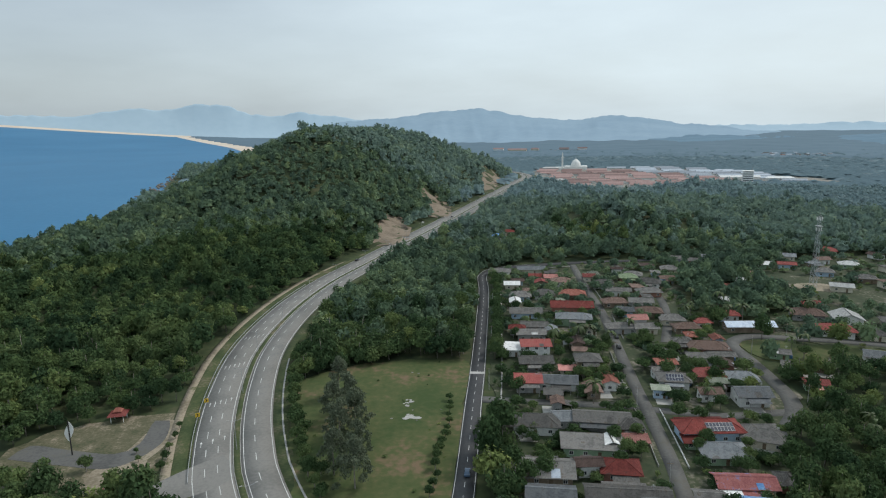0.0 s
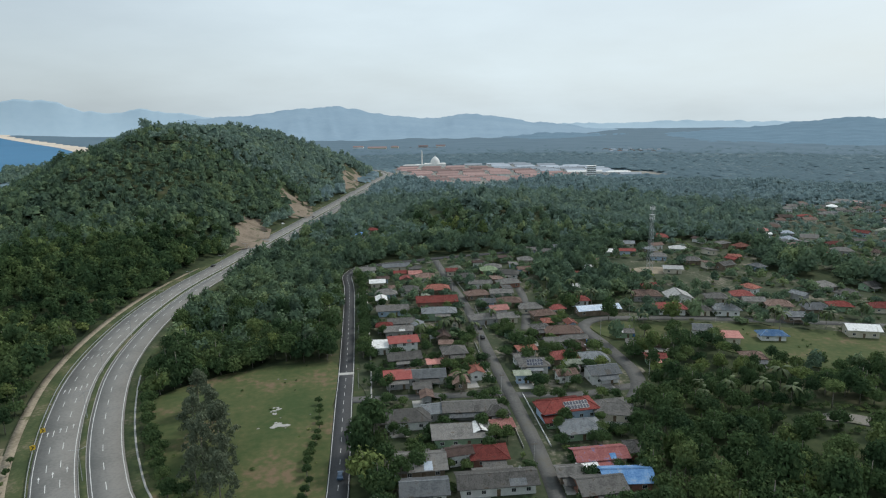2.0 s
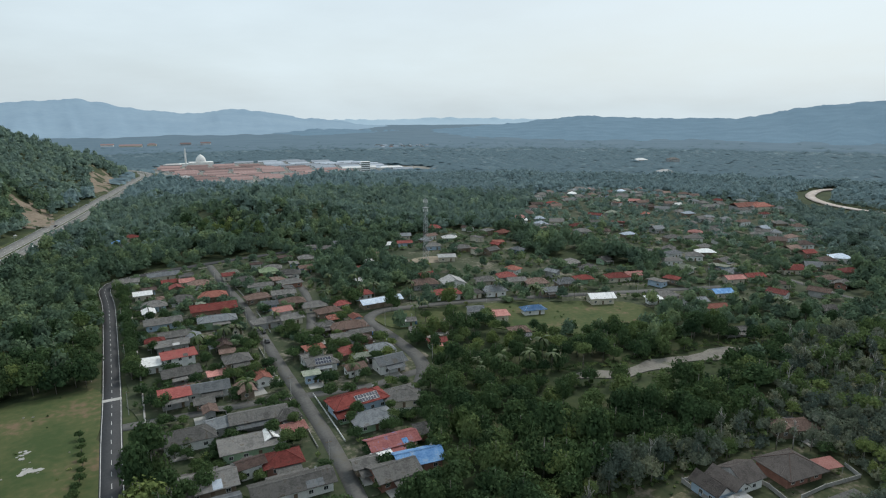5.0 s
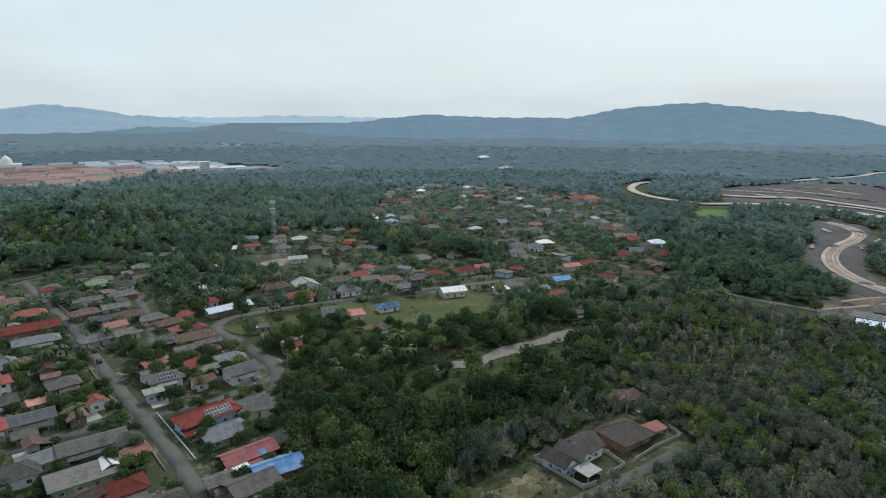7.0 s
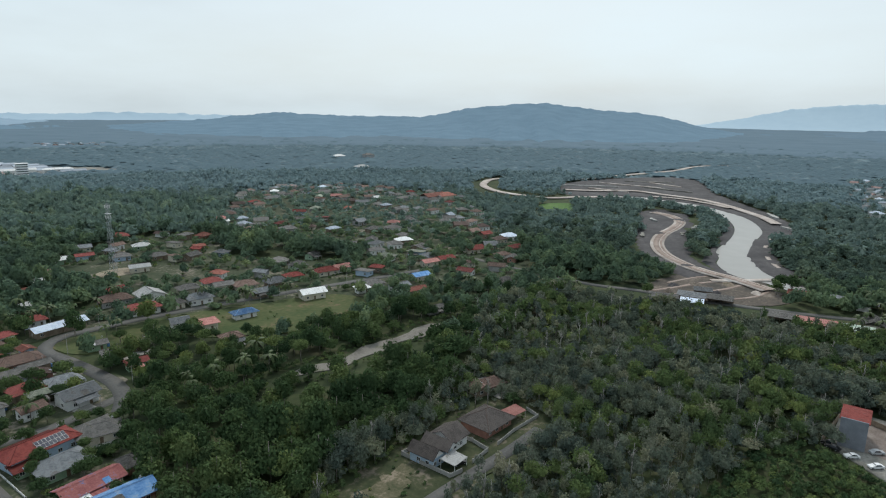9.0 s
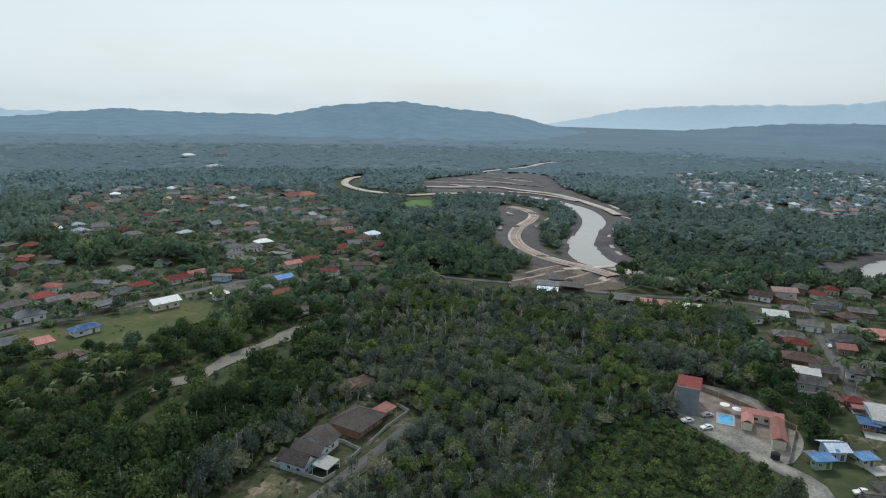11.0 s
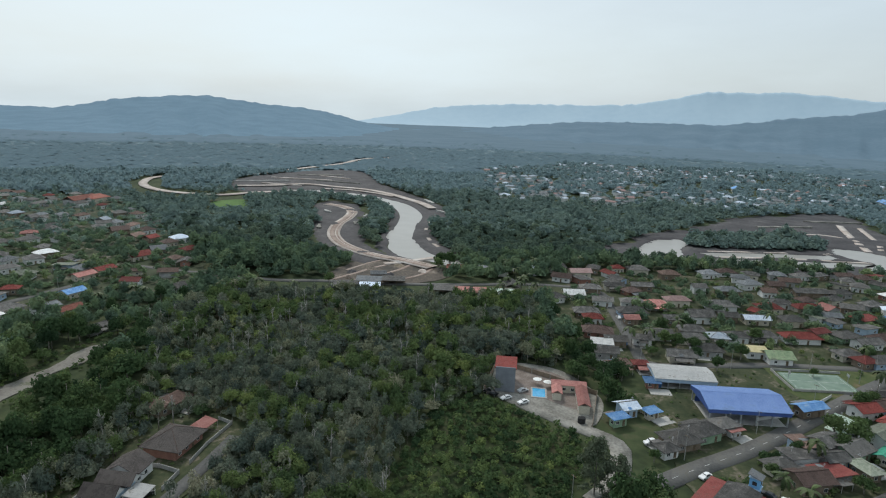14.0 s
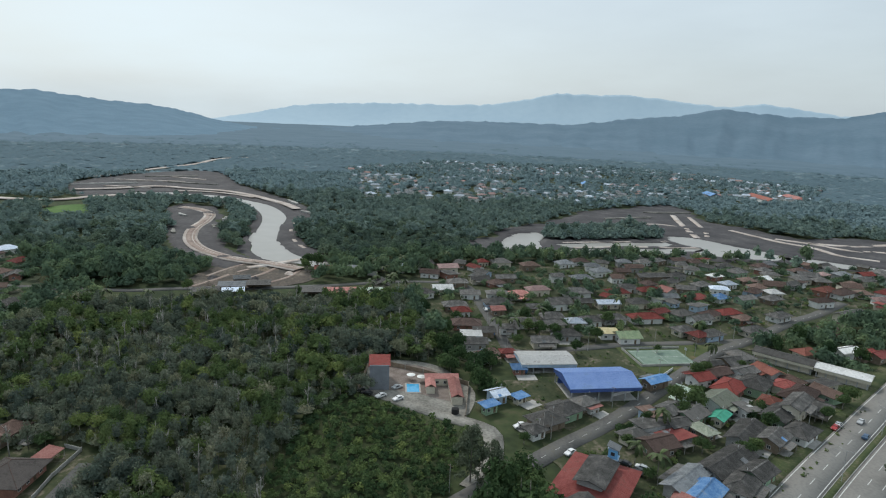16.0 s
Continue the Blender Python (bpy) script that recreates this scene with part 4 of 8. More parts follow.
    if not far and r.random() < 0.3:
        t = Shape().tube((bw / 2 + 1.2, bd * 0.2, -0.1), (bw / 2 + 1.2, bd * 0.2, 1.5), 0.6, 0.6, 10).tube((bw / 2 + 1.2, bd * 0.2, 1.5), (bw / 2 + 1.2, bd * 0.2, 1.7), 0.6, 0.2, 10)
        t.make("water_tank", r.choice((M_STEEL, M_TYRE, CAR_BLUE)), root, "round water tank beside the wall")
    if r.random() < (0.75 if not far else 0.25):
        # a lean-to over the front or the side, on posts
        t2 = r.choice((tone, "grey", "grey", "bluegrey", "pink" if tone in ("red", "pink", "orange", "darkred") else "grey"))
        pw, pd, sd = r.uniform(0.4, 0.8) * w, r.uniform(2.5, 3.8), r.choice((-1, 1))
        px = r.uniform(-0.1, 0.1) * w
        yb = sd * (bd / 2 + 0.55)
        z0 = eave - 0.35
        Shape().slab([(px - pw / 2, yb, z0), (px + pw / 2, yb, z0), (px + pw / 2, yb + sd * pd, z0 - 0.5), (px - pw / 2, yb + sd * pd, z0 - 0.5)][::sd], 0.08).make("awning", ROOF[t2], root, TONE_WORDS[t2] + " metal lean-to")
        for q in (-1, 1):
            Shape().tube((px + q * (pw / 2 - 0.2), yb + sd * (pd - 0.2), -0.1), (px + q * (pw / 2 - 0.2), yb + sd * (pd - 0.2), z0 - 0.5), 0.09, 0.09, 6).make("post", M_CONC, root)
    if not far and r.random() < 0.35:
        # a patch of newer sheets on the old roof
        a, b = r.uniform(1.2, 0.22 * w), r.uniform(0.25, 0.6)
        u = r.uniform(-0.25, 0.15) * w
        if kind != "hip":
            z = lambda f: eave + (rise * (0.5 if kind == "shed" else 1)) * f + 0.05
            k = 1.0 if kind == "gable" else 2.0
            Shape().slab([(u, -(d / 2 + 0.5) * (1 - 0.05 * k), z(0.05)), (u + a, -(d / 2 + 0.5) * (1 - 0.05 * k), z(0.05)), (u + a, -(d / 2 + 0.5) * (1 - b * k), z(b)), (u, -(d / 2 + 0.5) * (1 - b * k), z(b))], 0.03).make("roof_sheet", ROOF[r.choice(("bluegrey", "grey", "blue", "white", "bluewhite"))], root, "newer roofing sheets")
    if r.random() < 0.3 and not far:
        s = Shape()
        zc = eave + rise * 0.75
        s.tube((0.3 * w, 0.1, zc), (0.3 * w, 0.1, zc + 1.9), 0.03, 0.02, 5)
        for i in range(4):
            s.box(0.3 * w - 0.5 + 0.08 * i, 0.3 * w + 0.5 - 0.08 * i, 0.07, 0.13, zc + 1.2 + 0.2 * i, zc + 1.23 + 0.2 * i)
        s.make("aerial", M_STEEL, root, "thin television aerial")
    return root



# garden street houses
house(37, 398, 15, 8, 4, 'gable', 'grey', -5, "garden street houses")
house(58, 403, 20, 8, 4, 'gable', 'bluegrey', -5, "garden street houses")
house(67, 380, 9, 8, 4, 'gable', 'pink', -5, "garden street houses")
house(59, 368, 8, 7, 4, 'gable', 'red', -5, "garden street houses")
house(72, 371, 13, 9, 4, 'hip', 'brown', -5, "garden street houses")
house(41, 365, 10, 8, 4, 'gable', 'white', -5, "garden street houses")
house(91, 380, 8, 7, 4, 'gable', 'red', -5, "garden street houses")
house(43, 341, 13, 10, 4, 'hip', 'grey', -5, "garden street houses")
house(57, 344, 13, 10, 4, 'hip', 'grey', -5, "garden street houses")
house(72, 339, 16, 10, 5, 'hip', 'orange', -5, "garden street houses")
house(67, 316, 24, 11, 5, 'gable', 'darkred', -5, "garden street houses")
house(64, 296, 19, 9, 5, 'hip', 'bluegrey', -5, "garden street houses")
house(42, 309, 18, 9, 4, 'gable', 'grey', -5, "garden street houses")
house(43, 287, 14, 8, 4, 'gable', 'grey', -5, "garden street houses")
house(40, 275, 15, 7, 4, 'shed', 'grey', -5, "garden street houses")
house(39, 255, 14, 8, 6, 'shed', 'red', -5, "garden street houses")
house(31, 257, 16, 9, 4, 'shed', 'white', -5, "garden street houses")
house(37, 242, 15, 9, 4, 'gable', 'grey', -5, "garden street houses")
house(57, 236, 11, 9, 7, 'hip', 'grey', -5, "garden street houses")
house(49, 234, 8, 5, 3, 'shed', 'pink', -5, "garden street houses")
house(31, 220, 11, 8, 5, 'shed', 'red', -5, "garden street houses")
house(42, 222, 17, 9, 4, 'gable', 'bluegrey', -5, "garden street houses")
house(39, 212, 7, 5, 3, 'shed', 'grey', -5, "garden street houses")
house(29, 189, 17, 10, 4.5, 'hip', 'grey', -5, "garden street houses")
house(39, 192, 8, 8, 4, 'gable', 'bluegrey', -5, "garden street houses")
house(51, 190, 20, 9, 4.5, 'gable', 'grey', -5, "garden street houses")
house(59, 186, 9, 8, 4, 'hip', 'grey', -5, "garden street houses")
house(44, 174, 20, 9, 4, 'shed', 'grey', -5, "garden street houses")
house(50, 175, 5, 6, 4, 'gable', 'white', -5, "garden street houses")
house(58, 177, 9, 5, 3, 'shed', 'pink', -5, "garden street houses")
house(27, 161, 19, 11, 4, 'gable', 'grey', -5, "garden street houses")
house(49, 161, 12, 9, 4, 'hip', 'darkred', -5, "garden street houses")
house(27, 148, 14, 9, 4, 'gable', 'bluegrey', -5, "garden street houses")
house(47, 147, 24, 9, 4, 'gable', 'grey', -5, "garden street houses")
house(96, 364, 13, 9, 4, 'hip', 'grey', -5, "garden street houses")
house(115, 378, 12, 9, 4, 'hip', 'green', -5, "garden street houses")
house(100, 346, 15, 7, 4, 'gable', 'grey', -5, "garden street houses")
house(117, 344, 15, 9, 4, 'hip', 'grey', -5, "garden street houses")
house(92, 325, 14, 9, 4, 'hip', 'brown', -5, "garden street houses")
house(106, 324, 14, 8, 4, 'gable', 'grey', -5, "garden street houses")
house(93, 308, 9, 7, 4, 'gable', 'bluegrey', -5, "garden street houses")
house(105, 307, 14, 9, 4, 'hip', 'brown', -5, "garden street houses")
house(94, 292, 10, 8, 5, 'gable', 'pink', -5, "garden street houses")
house(84, 283, 16, 8, 4, 'hip', 'grey', -5, "garden street houses")
house(95, 282, 12, 9, 4, 'gable', 'grey', -5, "garden street houses")
house(112, 294, 13, 9, 4, 'hip', 'grey', -5, "garden street houses")
house(114, 281, 13, 8, 4, 'hip', 'brown', -5, "garden street houses")
house(113, 254, 18, 10, 4.5, 'hip', 'brown', -5, "garden street houses")
house(105, 243, 12, 6, 4, 'gable', 'grey', -5, "garden street houses")
house(114, 244, 12, 6, 4, 'gable', 'grey', -5, "garden street houses")
house(101, 225, 11, 9, 4.5, 'hip', 'red', -5, "garden street houses")
house(112, 222, 13, 9, 4, 'hip', 'bluegrey', -5, "garden street houses")
house(108, 206, 13, 10, 5, 'gable', 'bluegrey', -5, "garden street houses")
SOLAR_B = house(86, 221, 13, 9, 4.5, 'hip', 'grey', -5, "garden street houses")
house(84, 229, 8, 6, 4, 'gable', 'grey', -5, "garden street houses")
SOLAR_A = house(83, 182, 22, 10, 5, 'hip', 'darkred', -5, "garden street houses")
house(98, 180, 15, 9, 4, 'hip', 'grey', -5, "garden street houses")
house(76, 176, 7, 5, 3, 'shed', 'darkred', -5, "garden street houses")

# lower lane houses
house(82, 169, 15, 10, 4, 'hip', 'bluegrey', -8, "lower lane houses")
house(80, 152, 17, 8, 4, 'gable', 'redblue', -8, "lower lane houses")
house(82, 140, 15, 9, 4, 'gable', 'blue', -8, "lower lane houses")
house(73, 138, 14, 10, 4, 'gable', 'grey', -8, "lower lane houses")
house(68, 146, 8, 6, 3.5, 'gable', 'grey', -8, "lower lane houses")
house(74, 146, 6, 5, 3, 'shed', 'white', -8, "lower lane houses")
house(144, 282, 25, 9, 4, 'gable', 'bluewhite', -8, "lower lane houses")
house(143, 299, 9, 8, 4, 'hip', 'red', -8, "lower lane houses")

# field road houses
house(181, 298, 17, 11, 4.5, 'hip', 'brown', -20, "field road houses")
house(195, 289, 14, 13, 5, 'gable', 'white', -20, "field road houses")
house(180, 273, 17, 9, 4.5, 'hip', 'red', -20, "field road houses")
house(193, 268, 12, 9, 4, 'hip', 'grey', -20, "field road houses")
house(206, 264, 14, 10, 4.5, 'hip', 'bluegrey', -20, "field road houses")
house(230, 283, 12, 10, 4.5, 'hip', 'red', -20, "field road houses")
house(215, 284, 13, 9, 4, 'hip', 'grey', -20, "field road houses")
house(237, 264, 14, 10, 4, 'hip', 'brown', -20, "field road houses")
house(180, 229, 13, 8, 4, 'shed', 'pink', -20, "field road houses")
house(176, 241, 9, 9, 4, 'gable', 'bluegrey', -20, "field road houses")
house(202, 227, 13, 7, 3.5, 'hip', 'blue', -20, "field road houses")
house(176, 207, 10, 8, 3.5, 'hip', 'brown', -20, "field road houses")
house(149, 232, 9, 6, 3.5, 'gable', 'grey', -20, "field road houses")
house(138, 233, 9, 6, 3.5, 'gable', 'grey', -20, "field road houses")
house(140, 247, 9, 6, 3.5, 'gable', 'grey', -20, "field road houses")
house(137, 216, 9, 6, 3.5, 'gable', 'red', -20, "field road houses")
house(98, 177, 14, 9, 4, 'hip', 'grey', -20, "field road houses")
house(229, 273, 12, 8, 4, 'gable', 'grey', -20, "field road houses")
house(251, 254, 14, 10, 4, 'hip', 'bluegrey', -20, "field road houses")
house(230, 246, 11, 8, 4, 'gable', 'bluegrey', -20, "field road houses")
house(265, 254, 12, 8, 4, 'hip', 'darkred', -20, "field road houses")
house(244, 221, 15, 10, 4.5, 'gable', 'white', -20, "field road houses")
house(266, 204, 9, 6, 3.5, 'shed', 'white', -20, "field road houses")
house(277, 205, 14, 10, 4, 'hip', 'grey', -20, "field road houses")
house(280, 189, 13, 8, 4, 'gable', 'bluegrey', -20, "field road houses")
house(279, 177, 13, 7, 4, 'gable', 'orange', -20, "field road houses")
house(306, 191, 12, 8, 4, 'gable', 'blue', -20, "field road houses")
house(285, 246, 16, 9, 4, 'hip', 'darkred', -20, "field road houses")
house(296, 243, 12, 8, 4, 'gable', 'pink', -20, "field road houses")
house(338, 204, 13, 8, 4, 'gable', 'pink', -20, "field road houses")
house(352, 200, 13, 8, 4, 'gable', 'darkred', -20, "field road houses")
house(257, 152, 11, 6, 3.5, 'gable', 'grey', -20, "field road houses")
house(324, 143, 12, 8, 4, 'hip', 'grey', -20, "field road houses")
house(335, 115, 11, 7, 4, 'hip', 'red', -20, "field road houses")
house(276, 442, 18, 10, 5, 'hip', 'red', -20, "field road houses")
house(268, 401, 13, 9, 4, 'hip', 'white', -20, "field road houses")
house(241, 429, 14, 9, 4, 'gable', 'bluegrey', -20, "field road houses")
house(228, 403, 12, 7, 4, 'gable', 'red', -20, "field road houses")
house(213, 406, 13, 9, 4, 'gable', 'white', -20, "field road houses")
house(241, 383, 12, 9, 4, 'hip', 'grey', -20, "field road houses")
house(255, 365, 13, 9, 4, 'hip', 'grey', -20, "field road houses")
house(229, 347, 13, 8, 4, 'gable', 'white', -20, "field road houses")
house(195, 357, 11, 7, 4, 'hip', 'blue', -20, "field road houses")
house(168, 349, 11, 7, 4, 'gable', 'orange', -20, "field road houses")
house(180, 364, 10, 7, 4, 'gable', 'white', -20, "field road houses")
house(152, 323, 10, 8, 4, 'hip', 'white', -20, "field road houses")
house(124, 365, 15, 9, 4, 'hip', 'grey', -20, "field road houses")
house(148, 398, 12, 9, 4, 'hip', 'grey', -20, "field road houses")
house(120, 384, 12, 9, 4, 'hip', 'grey', -20, "field road houses")
house(375, 443, 13, 8, 4, 'hip', 'pink', -20, "field road houses")
house(366, 429, 9, 7, 4, 'gable', 'white', -20, "field road houses")
house(291, 369, 9, 6, 3, 'gable', 'orange', -20, "field road houses")
house(160, 385, 12, 8, 4, 'gable', 'grey', -20, "field road houses")
house(170, 420, 12, 8, 4, 'gable', 'grey', -20, "field road houses")
house(162, 428, 12, 8, 4, 'gable', 'grey', -20, "field road houses")
house(184, 430, 11, 8, 4, 'gable', 'bluegrey', -20, "field road houses")

# old village houses
house(322, -114, 13, 9, 4, 'hip', 'pink', -93, "old village houses")
house(325, -150, 18, 10, 4, 'hip', 'grey', -93, "old village houses")
house(303, -130, 14, 12, 5, 'gable', 'darkgrey', -93, "old village houses")
house(277, -167, 19, 9, 4, 'hip', 'darkred', -93, "old village houses")
house(251, -143, 12, 10, 4, 'gable', 'green', -93, "old village houses")
house(256, -136, 10, 7, 4, 'shed', 'yellow', -93, "old village houses")
house(221, -80, 6, 5, 3, 'shed', 'blue', -93, "old village houses")
house(239, -81, 7, 5, 3, 'hip', 'red', -93, "old village houses")
house(276, -72, 15, 10, 4, 'hip', 'darkbrown', -93, "old village houses")
house(259, -70, 10, 7, 4, 'shed', 'white', -93, "old village houses")
house(273, -127, 10, 8, 4, 'hip', 'bluewhite', -93, "old village houses")
house(350, -85, 13, 9, 4, 'hip', 'grey', -93, "old village houses")
house(356, -100, 13, 8, 4, 'gable', 'grey', -93, "old village houses")
house(325, -86, 12, 8, 4, 'gable', 'grey', -93, "old village houses")
house(358, -117, 14, 8, 4, 'gable', 'bluegrey', -93, "old village houses")
house(355, -167, 15, 9, 4, 'hip', 'bluegrey', -93, "old village houses")
house(356, -150, 9, 8, 5, 'gable', 'grey', -93, "old village houses")
house(332, -186, 13, 8, 4, 'hip', 'darkgrey', -93, "old village houses")
house(357, -216, 22, 9, 4, 'gable', 'grey', -93, "old village houses")
house(325, -197, 16, 9, 4, 'hip', 'darkred', -93, "old village houses")
house(308, -97, 16, 10, 4, 'hip', 'grey', -93, "old village houses")
house(295, -93, 8, 7, 4, 'gable', 'pink', -93, "old village houses")
house(275, -100, 13, 8, 4, 'gable', 'grey', -93, "old village houses")
house(267, -90, 10, 7, 4, 'gable', 'bluegrey', -93, "old village houses")
house(282, -118, 13, 9, 4, 'hip', 'grey', -93, "old village houses")
house(271, -113, 15, 8, 4, 'hip', 'grey', -93, "old village houses")
house(257, -115, 15, 9, 4, 'hip', 'grey', -93, "old village houses")
house(249, -101, 13, 9, 4, 'gable', 'grey', -93, "old village houses")
house(275, -136, 12, 8, 4, 'hip', 'grey', -93, "old village houses")
house(277, -149, 14, 9, 4, 'hip', 'grey', -93, "old village houses")
house(302, -158, 14, 8, 4, 'gable', 'bluewhite', -93, "old village houses")
house(301, -176, 13, 9, 4.5, 'hip', 'grey', -93, "old village houses")
house(305, -145, 11, 8, 4, 'gable', 'grey', -93, "old village houses")
house(297, -115, 12, 8, 4, 'gable', 'grey', -93, "old village houses")
house(305, -73, 14, 9, 4, 'hip', 'grey', -93, "old village houses")
house(295, -74, 10, 8, 4, 'hip', 'darkred', -93, "old village houses")
house(250, -69, 12, 8, 4, 'gable', 'grey', -93, "old village houses")
house(264, -77, 11, 8, 4, 'gable', 'grey', -93, "old village houses")

# river end houses
house(307, -217, 13, 9, 4.5, 'hip', 'red', -75, "river end houses")
house(308, -232, 11, 9, 4, 'hip', 'blue', -75, "river end houses")
house(363, -284, 15, 11, 5, 'hip', 'bluegrey', -75, "river end houses")
house(335, -238, 13, 9, 4, 'hip', 'grey', -75, "river end houses")
house(315, -311, 16, 10, 5, 'hip', 'orange', -75, "river end houses")
house(311, -319, 18, 11, 4.5, 'hip', 'darkbrown', -75, "river end houses")
house(279, -216, 15, 9, 4.5, 'hip', 'darkred', -75, "river end houses")
house(270, -219, 11, 8, 4, 'hip', 'brown', -75, "river end houses")
house(249, -179, 9, 8, 4, 'hip', 'red', -75, "river end houses")
house(250, -186, 13, 9, 4, 'hip', 'grey', -75, "river end houses")
house(257, -176, 11, 8, 4, 'hip', 'grey', -75, "river end houses")
house(253, -212, 14, 9, 4, 'hip', 'grey', -75, "river end houses")
house(272, -195, 14, 9, 4, 'gable', 'grey', -75, "river end houses")
house(281, -190, 13, 9, 4, 'hip', 'grey', -75, "river end houses")
house(324, -208, 11, 9, 4, 'gable', 'pink', -75, "river end houses")
house(303, -263, 13, 9, 4, 'hip', 'grey', -75, "river end houses")
house(304, -246, 13, 8, 4, 'gable', 'grey', -75, "river end houses")
house(273, -243, 14, 9, 4, 'hip', 'grey', -75, "river end houses")
house(270, -285, 22, 9, 4.5, 'gable', 'grey', -75, "river end houses")
house(252, -258, 16, 11, 4, 'hip', 'darkbrown', -75, "river end houses")
house(242, -256, 11, 7, 3.5, 'hip', 'brown', -75, "river end houses")
house(223, -216, 12, 8, 4, 'hip', 'orange', -75, "river end houses")
house(221, -235, 13, 7, 4.5, 'gable', 'white', -75, "river end houses")
house(219, -243, 10, 8, 4, 'gable', 'red', -75, "river end houses")
house(216, -247, 10, 8, 4, 'gable', 'red', -75, "river end houses")
house(239, -273, 16, 8, 4, 'gable', 'bluegrey', -75, "river end houses")
house(369, -310, 12, 9, 4, 'hip', 'grey', -75, "river end houses")
house(355, -262, 10, 8, 4, 'hip', 'white', -75, "river end houses")
house(357, -234, 15, 9, 4, 'hip', 'grey', -75, "river end houses")
house(332, -301, 12, 9, 4, 'gable', 'grey', -75, "river end houses")

# hall lane houses
house(198, -64, 7, 7, 4, 'gable', 'bluewhite', -70, "hall lane houses")
house(190, -59, 7, 4, 3.5, 'shed', 'blue', -70, "hall lane houses")
house(196, -72, 6, 4, 3, 'shed', 'blue', -70, "hall lane houses")
house(178, -75, 12, 10, 4, 'hip', 'grey', -70, "hall lane houses")
house(183, -84, 12, 9, 4.5, 'hip', 'grey', -70, "hall lane houses")
house(188, -93, 9, 7, 4, 'hip', 'grey', -70, "hall lane houses")
house(186, -95, 6, 5, 3, 'shed', 'pink', -70, "hall lane houses")
house(172, -69, 7, 6, 3.5, 'hip', 'darkgrey', -70, "hall lane houses")
house(164, -99, 9, 7, 4, 'hip', 'grey', -70, "hall lane houses")
house(202, -129, 12, 6, 4, 'gable', 'blue', -70, "hall lane houses")

# highway side houses
house(190, -135, 10, 9, 4, 'gable', 'palegreen', -59, "highway side houses")
house(182, -142, 14, 11, 5, 'gable', 'green2', -59, "highway side houses")
house(193, -155, 16, 10, 4.5, 'hip', 'darkred', -59, "highway side houses")
house(194, -167, 15, 11, 5, 'hip', 'grey', -59, "highway side houses")
house(184, -178, 18, 11, 4.5, 'hip', 'darkbrown', -59, "highway side houses")
house(191, -178, 9, 9, 4.5, 'hip', 'red', -59, "highway side houses")
house(180, -162, 8, 7, 4, 'hip', 'orange', -59, "highway side houses")
house(172, -166, 17, 7, 7, 'gable', 'darkgrey', -59, "highway side houses")
house(173, -178, 10, 8, 4, 'gable', 'grey', -59, "highway side houses")
house(170, -158, 16, 9, 4.5, 'gable', 'grey', -59, "highway side houses")
house(172, -136, 9, 5, 3.5, 'gable', 'tgreen', -59, "highway side houses")
house(177, -120, 9, 8, 5, 'gable', 'bluegrey', -59, "highway side houses")
house(174, -126, 12, 9, 4.5, 'gable', 'grey', -59, "highway side houses")
house(160, -137, 19, 9, 4, 'gable', 'darkgrey', -59, "highway side houses")
house(159, -157, 13, 9, 4, 'hip', 'darkgrey', -59, "highway side houses")
house(156, -144, 12, 8, 4, 'gable', 'darkgrey', -59, "highway side houses")
house(145, -119, 24, 9, 4, 'gable', 'darkgrey', -59, "highway side houses")
house(138, -101, 18, 7, 4, 'gable', 'bluegrey', -59, "highway side houses")
house(131, -102, 15, 8, 4, 'gable', 'blue', -59, "highway side houses")
house(134, -116, 13, 8, 4, 'hip', 'darkgrey', -59, "highway side houses")
house(139, -125, 11, 8, 4, 'gable', 'darkgrey', -59, "highway side houses")

# ---------------------------------------------------------------- trees
TR = np.random.default_rng(11)
OCTA = np.array([(1, 0, 0), (0, 1, 0), (-1, 0, 0), (0, -1, 0), (0, 0, 1), (0, 0, -1)], float)
OCTA_F = np.array([(0, 1, 4), (1, 2, 4), (2, 3, 4), (3, 0, 4), (1, 0, 5), (2, 1, 5), (3, 2, 5), (0, 3, 5)])


HALF_F = OCTA_F[:4]


